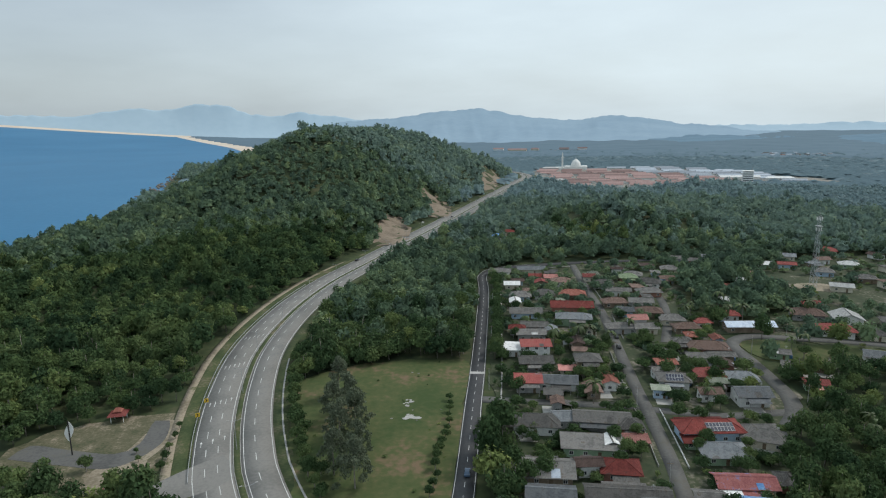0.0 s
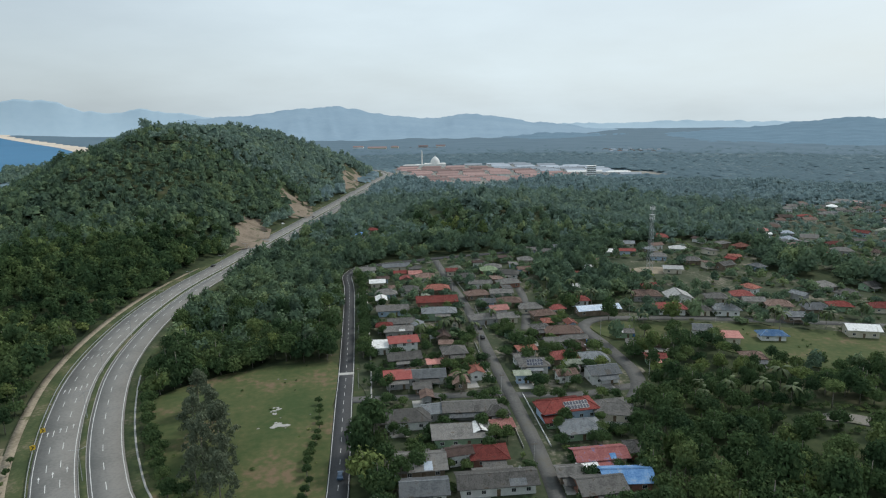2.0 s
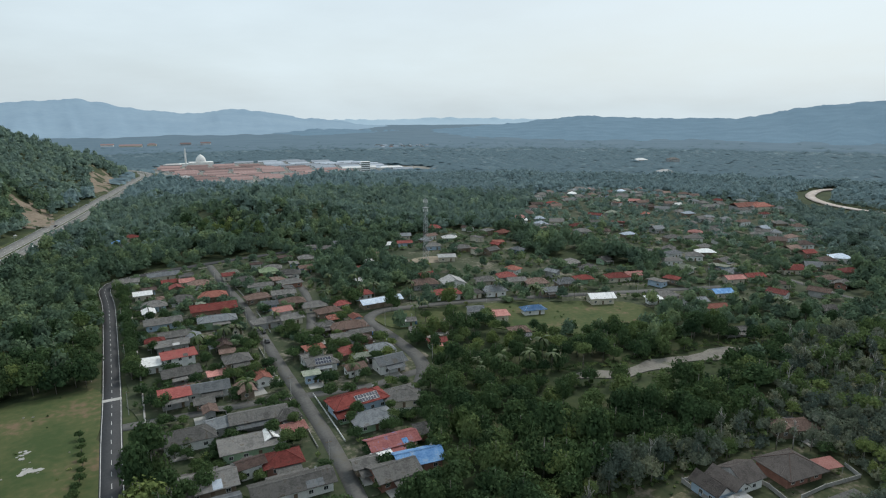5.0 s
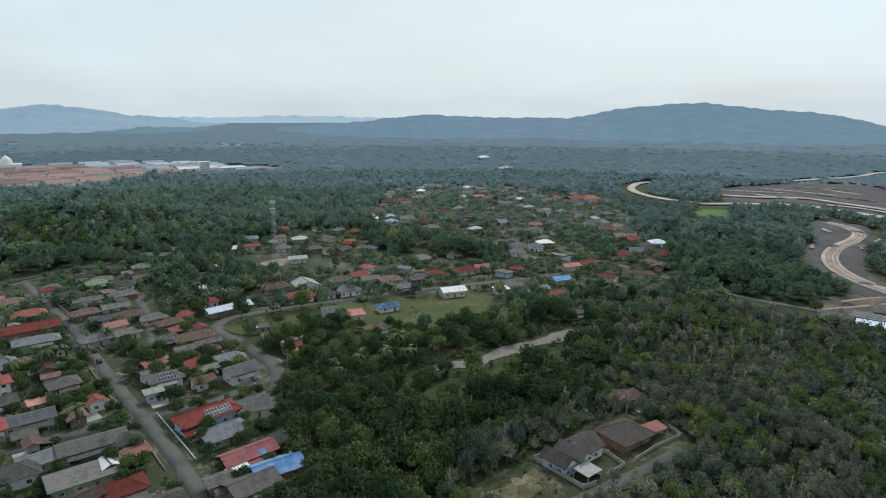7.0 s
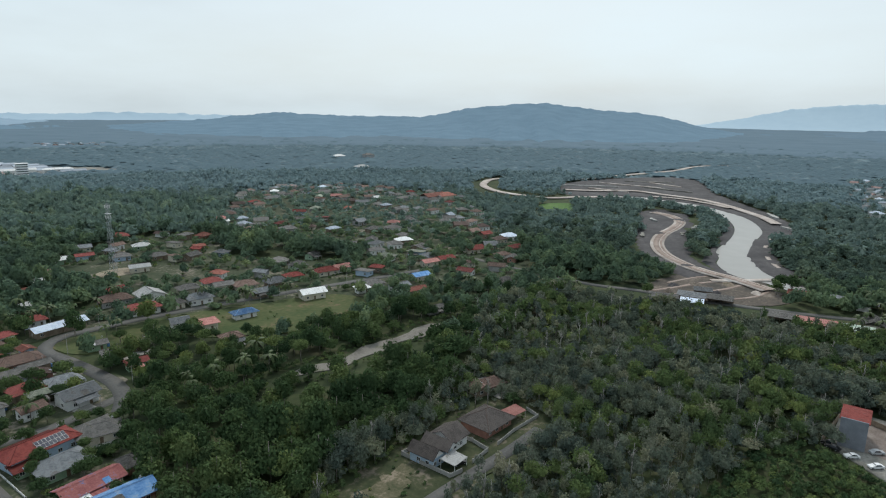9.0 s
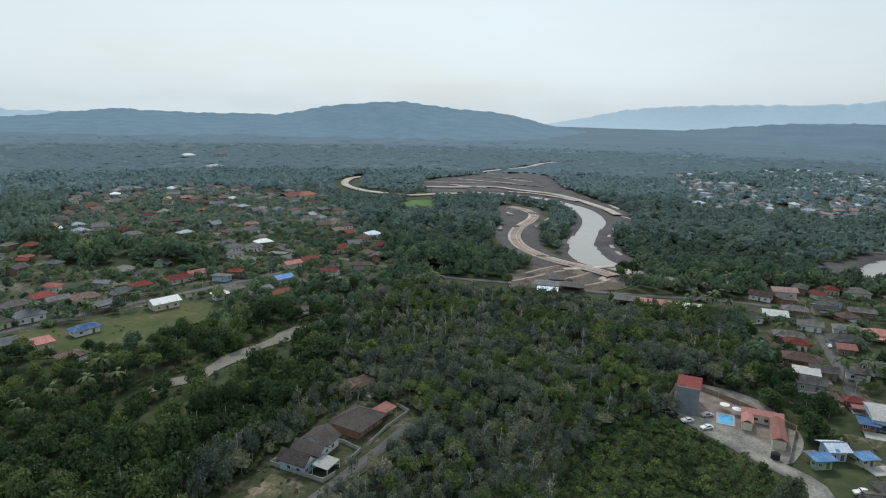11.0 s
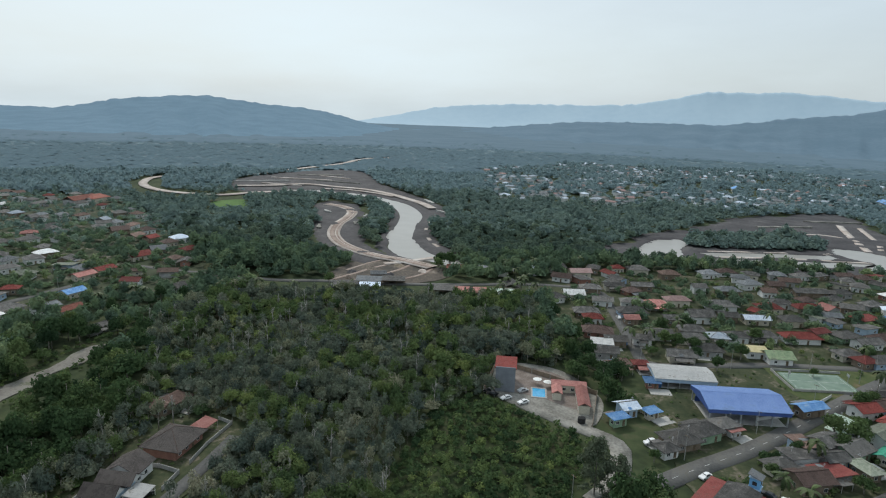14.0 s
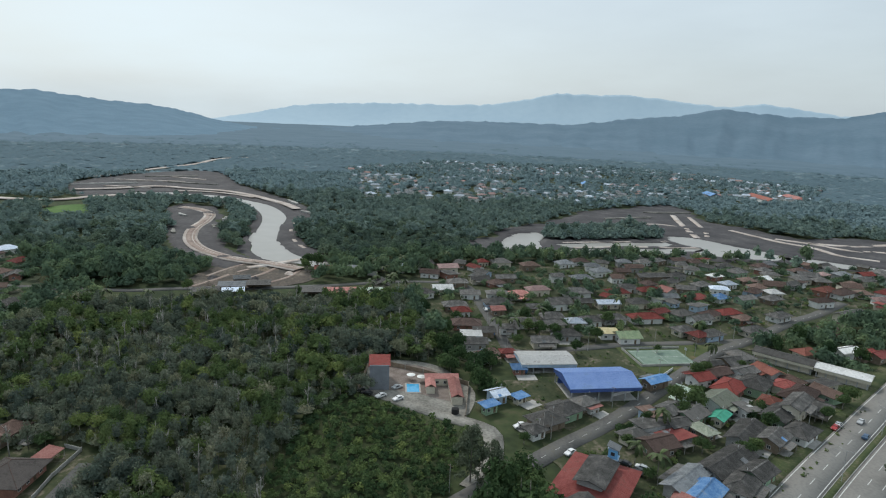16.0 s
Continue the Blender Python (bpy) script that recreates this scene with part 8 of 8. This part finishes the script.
# ---------------------------------------------------------------- vehicles


def car(x, y, z, rot, tone, label, van=False):
    root = thing("car", x, y, z, rot, label, "car", "cars")
    h = 0.35 if van else 0.0
    sec = [(-2.1, 0.35, 0.75), (-2.05, 0.3, 0.95), (-1.6, 0.3, 1.0 if not van else 1.5), (-1.0, 0.3, 1.42 + h), (0.35, 0.3, 1.45 + h), (1.05, 0.3, 0.98), (1.95, 0.3, 0.82), (2.1, 0.35, 0.6)]
    s = Shape()
    for sx, lo, hi in sec:
        wt = 0.62 if hi > 1.2 else 0.80
        s.v += [(sx, -0.84, lo), (sx, -0.86, min(hi, 0.9)), (sx, -wt, hi), (sx, wt, hi), (sx, 0.86, min(hi, 0.9)), (sx, 0.84, lo)]
    for k in range(len(sec) - 1):
        s.f += [(k * 6 + i, k * 6 + (i + 1) % 6, (k + 1) * 6 + (i + 1) % 6, (k + 1) * 6 + i)[::-1] for i in range(6)]
    s.f += [tuple(range(6)), tuple(range(len(s.v) - 1, len(s.v) - 7, -1))]
    s.make("body", CAR[tone], root)
    g = Shape()
    for sy in (-1, 1):
        g.poly([(-1.35, sy * 0.86, 0.95), (0.75, sy * 0.86, 0.95), (0.3, sy * 0.70, 1.36 + h), (-0.95, sy * 0.70, 1.36 + h)], [(0, 1, 2, 3)[::sy]])
    g.poly([(0.95, -0.70, 1.02), (0.95, 0.70, 1.02), (0.42, 0.60, 1.42 + h), (0.42, -0.60, 1.42 + h)], [(0, 1, 2, 3)])
    g.make("glazing", M_GLASS, root)
    for wx in (-1.35, 1.35):
        for wy in (-0.78, 0.78):
            t = Shape().tube((wx, wy - 0.1, 0.31), (wx, wy + 0.1, 0.31), 0.31, 0.31, 12).make("wheel", M_TYRE, root)
            Shape().tube((wx, wy - 0.11, 0.31), (wx, wy + 0.11, 0.31), 0.18, 0.18, 8).make("rim", M_STEEL, t)
    for wy in (-0.6, 0.6):
        Shape().box(2.02, 2.12, wy - 0.14, wy + 0.14, 0.6, 0.74).make("headlight", M_WHITE, root)


CAR = {k: mat("car_" + k, a, tuple(min(1, v * 1.15) for v in a), 1.0, 0.3, spec=0.5) for k, a in (("white", (0.68, 0.68, 0.68)), ("blue", (0.05, 0.09, 0.15)), ("silver", (0.36, 0.37, 0.38)), ("red", (0.32, 0.03, 0.03)), ("black", (0.02, 0.02, 0.022)))}
for x, y, rot, tone, van, where in ((5.6, 163, 84, "blue", False, "driving along the dark road"), (206, -23.2, 118, "white", False, "parked on the gravel drive"), (203, -29, 120, "white", False, "parked on the gravel drive"), (209, -18.5, 60, "black", False, "parked beside the grey block"), (211, -17.5, 60, "black", True, "parked beside the grey block"), (212.5, -30, -60, "silver", False, "parked beside the pool"),
                                    (164.5, -177, 120, "white", False, "parked at the highway edge"), (163, -174.5, 120, "red", False, "parked at the highway edge"), (165.5, -187.5, 121, "silver", False, "driving on the highway"), (156, -180, -59, "blue", False, "driving on the highway"), (160, -76, 122, "white", False, "on the village road"), (178, -66, 100, "white", True, "parked on the grass track"), (147, -91, 40, "black", False, "parked behind the prayer hall"), (149, -94, 40, "white", False, "parked behind the prayer hall"),
                                    (152, -90, 40, "black", False, "parked behind the prayer hall"), (135, -121, -59, "white", False, "parked beside the highway"), (79.5, 275, 82, "black", False, "parked in the village street"), (77, 262, 82, "black", False, "parked in the village street"), (142.3, 75.5, -30, "black", False, "parked under the carport"), (-20, 620, 72, "white", False, "far along the highway"), (10, 655, 72, "black", False, "far along the highway"), (-64, 450, 72, "black", False, "far along the highway"), (44, 790, 72, "silver", False, "far along the highway"), (-8, 560, -108, "white", False, "far along the highway"), (302, -89, 0, "white", False, "parked in the lane"), (222, -188, -36, "white", True, "parked by the shop row")):
    car(x, y, 0.15, rot, tone, "%s %s %s" % ({"blue": "dark blue"}.get(tone, tone), "van" if van else "car", where), van)

# ---------------------------------------------------------------- poles, rails, drains


def pole(x, y, h, rot, lamp):
    root = thing("street_lamp" if lamp else "utility_pole", x, y, 0, rot, "tall grey street lamp on the highway median" if lamp else "slim concrete pole beside a village lane", "street lamp" if lamp else "pole", "street lamps" if lamp else "utility poles")
    Shape().tube((0, 0, -0.2), (0, 0, h), 0.11, 0.06, 6).make("pole", M_STEEL if lamp else M_CONC, root)
    if lamp:
        for sx in (-1, 1):
            a = Shape().tube((0, 0, h - 0.1), (sx * 2.0, 0, h + 0.35), 0.05, 0.04, 5).make("arm", M_STEEL, root)
            Shape().box(sx * 2.0 - 0.35, sx * 2.0 + 0.35, -0.13, 0.13, h + 0.28, h + 0.42).make("lamp_head", M_CONC, a)
    else:
        Shape().box(-0.9, 0.9, -0.06, 0.06, h - 0.6, h - 0.48).make("cross_arm", M_WOOD, root)


for k in range(6, len(HIGHWAY) - 30, 5):
    x, y = HIGHWAY[k]
    if math.hypot(x, y) > 120 and (y > 100 or x > 100):
        a = HIGHWAY[k + 1] - HIGHWAY[k]
        pole(x, y, 10, math.degrees(math.atan2(a[1], a[0])) + 90, True)
for line, off, st in ((STREET, 3.6, 5), (CURVE, -4.2, 8), (TOWN_ROAD, 5.0, 6), (BRANCH, 3.6, 5), (NARROW[:40], -5.2, 6)):
    p = offset(line, off)
    for k in range(3, len(p) - 1, st):
        if np.hypot(*p[k]) > 120:
            a = line[k + 1] - line[k]
            pole(p[k][0], p[k][1], 8.5, math.degrees(math.atan2(a[1], a[0])) + 90, False)


def guard_rail(line, off, a, b, label):
    root = thing("guard_rail", *offset(line, off)[a], 0.1, 0, label, "guard rail")
    o0 = offset(line, off)[a]
    p = offset(line, off)[a:b] - o0
    s, n = Shape(), normals(p) * 0.06
    s.v = [q for u, m in zip(p, n) for q in ((*(u - m), 0.45), (*(u + m), 0.45), (*(u + m), 0.78), (*(u - m), 0.78))]
    for i in range(len(p) - 1):
        s.f += [(4 * i + j, 4 * i + 4 + j, 4 * i + 4 + (j + 1) % 4, 4 * i + (j + 1) % 4) for j in range(4)]
    s.make("rail", M_STEEL, root)
    for u in p:
        Shape().box(-0.06, 0.06, -0.06, 0.06, -0.3, 0.75).make("post", M_STEEL, root).matrix_basis = Matrix.Translation((*u, 0))


_hw0 = int(np.argmin(np.hypot(HIGHWAY[:, 0] + 60, HIGHWAY[:, 1] - 165)))
guard_rail(HIGHWAY, 13.7, _hw0, _hw0 + 26, "galvanised guard rail along the highway edge")
strip("drain", HIGHWAY[_hw0 - 3:_hw0 + 12], -14.6, 15.2, 0.16, M_CONC, "narrow concrete drain along the highway", "drain")
strip("drain", NARROW[:44], -9.6, 10.2, 0.2, M_CONC, "narrow concrete drain beside the dark road", "drain")
strip("kerb", HIGHWAY, 1.12, -0.95, 0.36, M_CONC, "pale concrete median kerb", "kerb")
strip("kerb", HIGHWAY, -0.95, 1.12, 0.36, M_CONC, "pale concrete median kerb", "kerb")
_root = thing("speed_table", 12.75, 236.8, 0.13, -5, "pale raised speed table across the dark road", "speed bump")
Shape().poly([(-3.1, -1.2, 0.0), (3.1, -1.2, 0.0), (3.1, 1.2, 0.0), (-3.1, 1.2, 0.0), (-3.1, -0.7, 0.1), (3.1, -0.7, 0.1), (3.1, 0.7, 0.1), (-3.1, 0.7, 0.1)], [(4, 5, 6, 7), (0, 1, 5, 4), (2, 3, 7, 6), (0, 4, 7, 3), (1, 2, 6, 5)]).make("table", M_CONC, _root)

# ---------------------------------------------------------------- highway slip road and arrows
patch("slip_road", [(-69, 176), (-76, 170), (-86, 158), (-100, 140), (-92, 134), (-80, 148), (-66, 158), (-62, 166)], 0.125, M_ASPHALT, "grey slip road leaving the highway", "road", 0.3)


def arrow(line, off, s):
    p = offset(line, off)
    seg = np.r_[0, np.cumsum(np.hypot(*np.diff(p, axis=0).T))]
    a = np.array([np.interp(s, seg, p[:, 0]), np.interp(s, seg, p[:, 1])])
    b = np.array([np.interp(s + 1, seg, p[:, 0]), np.interp(s + 1, seg, p[:, 1])])
    return Matrix.Translation((*a, 0.129)) @ pose(0, 0, 0, 0, 0, math.degrees(math.atan2(b[1] - a[1], b[0] - a[0])) - 90)


_s0 = float(np.cumsum(np.hypot(*np.diff(HIGHWAY, axis=0).T))[_hw0])
for _d in (18, 48, 84, 120):
    for _o in (3.8, 7.4, 10.9):
        _ob = tagged(Shape().poly([(-0.09, -1.8, 0), (0.09, -1.8, 0), (0.09, 0.4, 0), (0.36, 0.4, 0), (0, 1.8, 0), (-0.36, 0.4, 0), (-0.09, 0.4, 0)], [(0, 1, 2, 3, 4, 5, 6)]).make("lane_arrow", M_PAINT), "white painted lane arrow on asphalt", "road marking", "lane arrows")
        _ob.matrix_basis = arrow(HIGHWAY, _o, _s0 + _d)

# ---------------------------------------------------------------- shore rocks and river works
_g = np.random.default_rng(5)
_V, _F = [], []
for _k in range(260):
    _y = _g.uniform(560, 1500)
    _x = np.interp(_y, COAST[:, 1], COAST[:, 0]) + _g.normal() * 5
    _sz = _g.uniform(1.0, 4.2)
    _F.append(OCTA_F + 6 * _k)
    _V.append(OCTA * (_sz * _g.uniform(0.6, 1.3, (6, 1))) * [1, 1, 0.6] + [_x, _y, -0.2])
tagged(mesh_object("shore_rocks", np.vstack(_V), np.vstack(_F), M_ROCK), "broken brown rocks along the shore", "rocks", "", "stuff")


def work_shed(x, y, w, d, rot, tone):
    root = thing("work_shed", x, y, 0, rot, "open work shed with %s metal roof" % TONE_WORDS[tone], "shed", "work sheds")
    Shape().slab([(-w / 2, -d / 2, 3.2), (w / 2, -d / 2, 3.2), (w / 2, d / 2, 3.9), (-w / 2, d / 2, 3.9)], 0.1).make("roof", ROOF[tone], root)
    for i in range(4):
        for sy in (-1, 1):
            Shape().tube(((i / 3 - 0.5) * (w - 0.6), sy * (d / 2 - 0.3), -0.2), ((i / 3 - 0.5) * (w - 0.6), sy * (d / 2 - 0.3), 3.2 if sy < 0 else 3.8), 0.1, 0.1, 5).make("post", M_WOOD, root)
    Shape().box(-w / 2 + 0.5, w / 2 - 0.5, d / 2 - 0.7, d / 2 - 0.5, -0.2, 3.3).make("back_wall", WALLS[W_TIMBER], root)


for x, y, w, d, rot, tone in ((340, 56, 14, 7, -80, "darkgrey"), (338, 42, 12, 7, -85, "bluewhite"), (350, 44, 15, 9, -88, "bluegrey"), (352, 30, 14, 9, -90, "grey"), (364, 40, 10, 7, -80, "bluegrey"), (336, -2, 16, 9, -92, "grey"), (334, -15, 18, 9, -92, "pink"), (333, -32, 13, 8, -92, "palegreen"), (386, -8, 14, 8, -92, "orange"), (386, -22, 13, 8, -92, "bluegrey"), (384, -36, 16, 8, -92, "bluegrey")):
    work_shed(x, y, w, d, rot, tone)
for x, y, s in ((372, 34, 9), (384, 46, 12), (396, 30, 10), (410, 36, 12), (384, 14, 9), (402, 14, 10), (362, 58, 8), (376, 58, 9)):
    v, n = [], 12
    for k, h in ((1.0, -0.2), (0.7, 0.55), (0.35, 1.25)):
        v += [(s * 0.55 * k * (1.1 + 0.2 * math.sin(i * 2.1 + x)) * math.cos(i * math.pi / 6), s * 0.3 * k * (1.1 + 0.2 * math.cos(i * 1.7 + y)) * math.sin(i * math.pi / 6), h * (1 + 0.25 * math.sin(i * 1.3 + s))) for i in range(n)]
    f = [(a * n + i, a * n + (i + 1) % n, a * n + n + (i + 1) % n, a * n + n + i) for a in (0, 1) for i in range(n)] + [tuple(range(2 * n, 3 * n))]
    o = tagged(mesh_object("earth_heap", v, f, RNG.choice((M_MUD, M_HAUL, M_CUT, M_WORKS))), "heap of dug earth and rubble", "earth", "earth heaps")
    o.matrix_basis = pose(x, y, 0, 0, 0, RNG.uniform(-40, 40))
for _p, _w in (([(402, 34), (388, 46), (372, 56), (358, 66)], 1.3), ([(400, 22), (384, 30), (366, 44), (352, 60)], 1.4), ([(414, 40), (398, 52), (380, 62)], 1.0), ([(392, 8), (376, 14), (362, 26)], 1.2)):
    strip("site_track", smooth_line(_p, 4), _w, _w, 0.22, M_RUT, "pale wheel track across the building site", "road")
for x, y, w, d, rot, m in ((640, -2, 40, 3, 6, M_HAUL), (800, 215, 60, 4, 75, M_HAUL), (830, 250, 80, 5, 110, M_CONC), (870, 205, 90, 5, 80, M_HAUL), (905, 165, 60, 4, 60, M_HAUL), (850, 150, 70, 4, 70, M_GRAVEL), (600, -330, 60, 4, -80, M_GRAVEL), (640, -400, 60, 4, -90, M_GRAVEL), (930, 190, 70, 6, 110, M_GRAVEL), (690, 20, 30, 5, 20, M_CONC), (620, 4, 22, 4, 40, M_CONC), (600, 116, 16, 4, 30, M_CONC), (520, 108, 18, 4, 10, M_GRAVEL), (580, 76, 14, 3, -5, M_CONC), (540, 80, 12, 3, 5, M_GRAVEL)):
    patch("spoil_bank", [(x + (w / 2 * u) * math.cos(radians(rot)) - (d / 2 * v) * math.sin(radians(rot)), y + (w / 2 * u) * math.sin(radians(rot)) + (d / 2 * v) * math.cos(radians(rot))) for u, v in ((-1, -0.6), (-0.4, -1), (0.3, -0.8), (1, -0.3), (0.9, 0.5), (0.2, 1), (-0.5, 0.7), (-1, 0.4))], 1.9, m, "long pale bank of spread sand", "earth", 2.0, 2.5)

# ---------------------------------------------------------------- the woods between

def infill(poly, count, seed, group, rot, small, big):
    """More dwellings of a village on the free plots between those set one by one."""
    g = random.Random(seed)
    xs, ys = [p[0] for p in poly], [p[1] for p in poly]
    done = 0
    for _ in range(count * 25):
        if done == count:
            break
        x, y, w = g.uniform(min(xs), max(xs)), g.uniform(min(ys), max(ys)), g.uniform(small, big)
        if any(math.hypot(x - p, y - q) < 0.86 * (e + w / 2) for p, q, e in HOUSE_SPOTS):
            continue
        a, b = np.array([x]), np.array([y])
        if not inside(poly, a, b)[0] or not free(a, b)[0]:
            continue
        if dist_to(NARROW, a, b)[0] < w / 2 + 9 or any(dist_to(line, a, b)[0] < w / 2 + 3 for line in (STREET, CROSS_A, CROSS_B, CURVE, BACK_LANE, NARROW, EAST_ROAD, TOWN_ROAD, BRANCH, DIRT)):
            continue
        tone = g.choice(("grey", "grey", "darkgrey", "darkgrey", "darkgrey", "brown", "brown", "darkbrown", "darkbrown", "darkred", "darkred", "darkred", "bluegrey", "red", "pink", "orange", "green2", "white"))
        house(x, y, w, w * g.uniform(0.62, 0.85), g.uniform(3.4, 4.6), g.choice(("gable", "gable", "hip", "shed")), tone, rot + g.choice((0, 90)), group)
        done += 1


infill(VILLAGE_A, 34, 1, "garden street houses", -5, 6, 10)
infill(VILLAGE_B, 26, 2, "village houses", 10, 8, 13)
infill(VILLAGE_C, 26, 3, "village houses", 25, 8, 13)
infill(VILLAGE_D, 44, 4, "riverside village houses", 12, 8, 12)
infill(MIDTOWN, 26, 5, "village houses", 30, 9, 14)
plant()
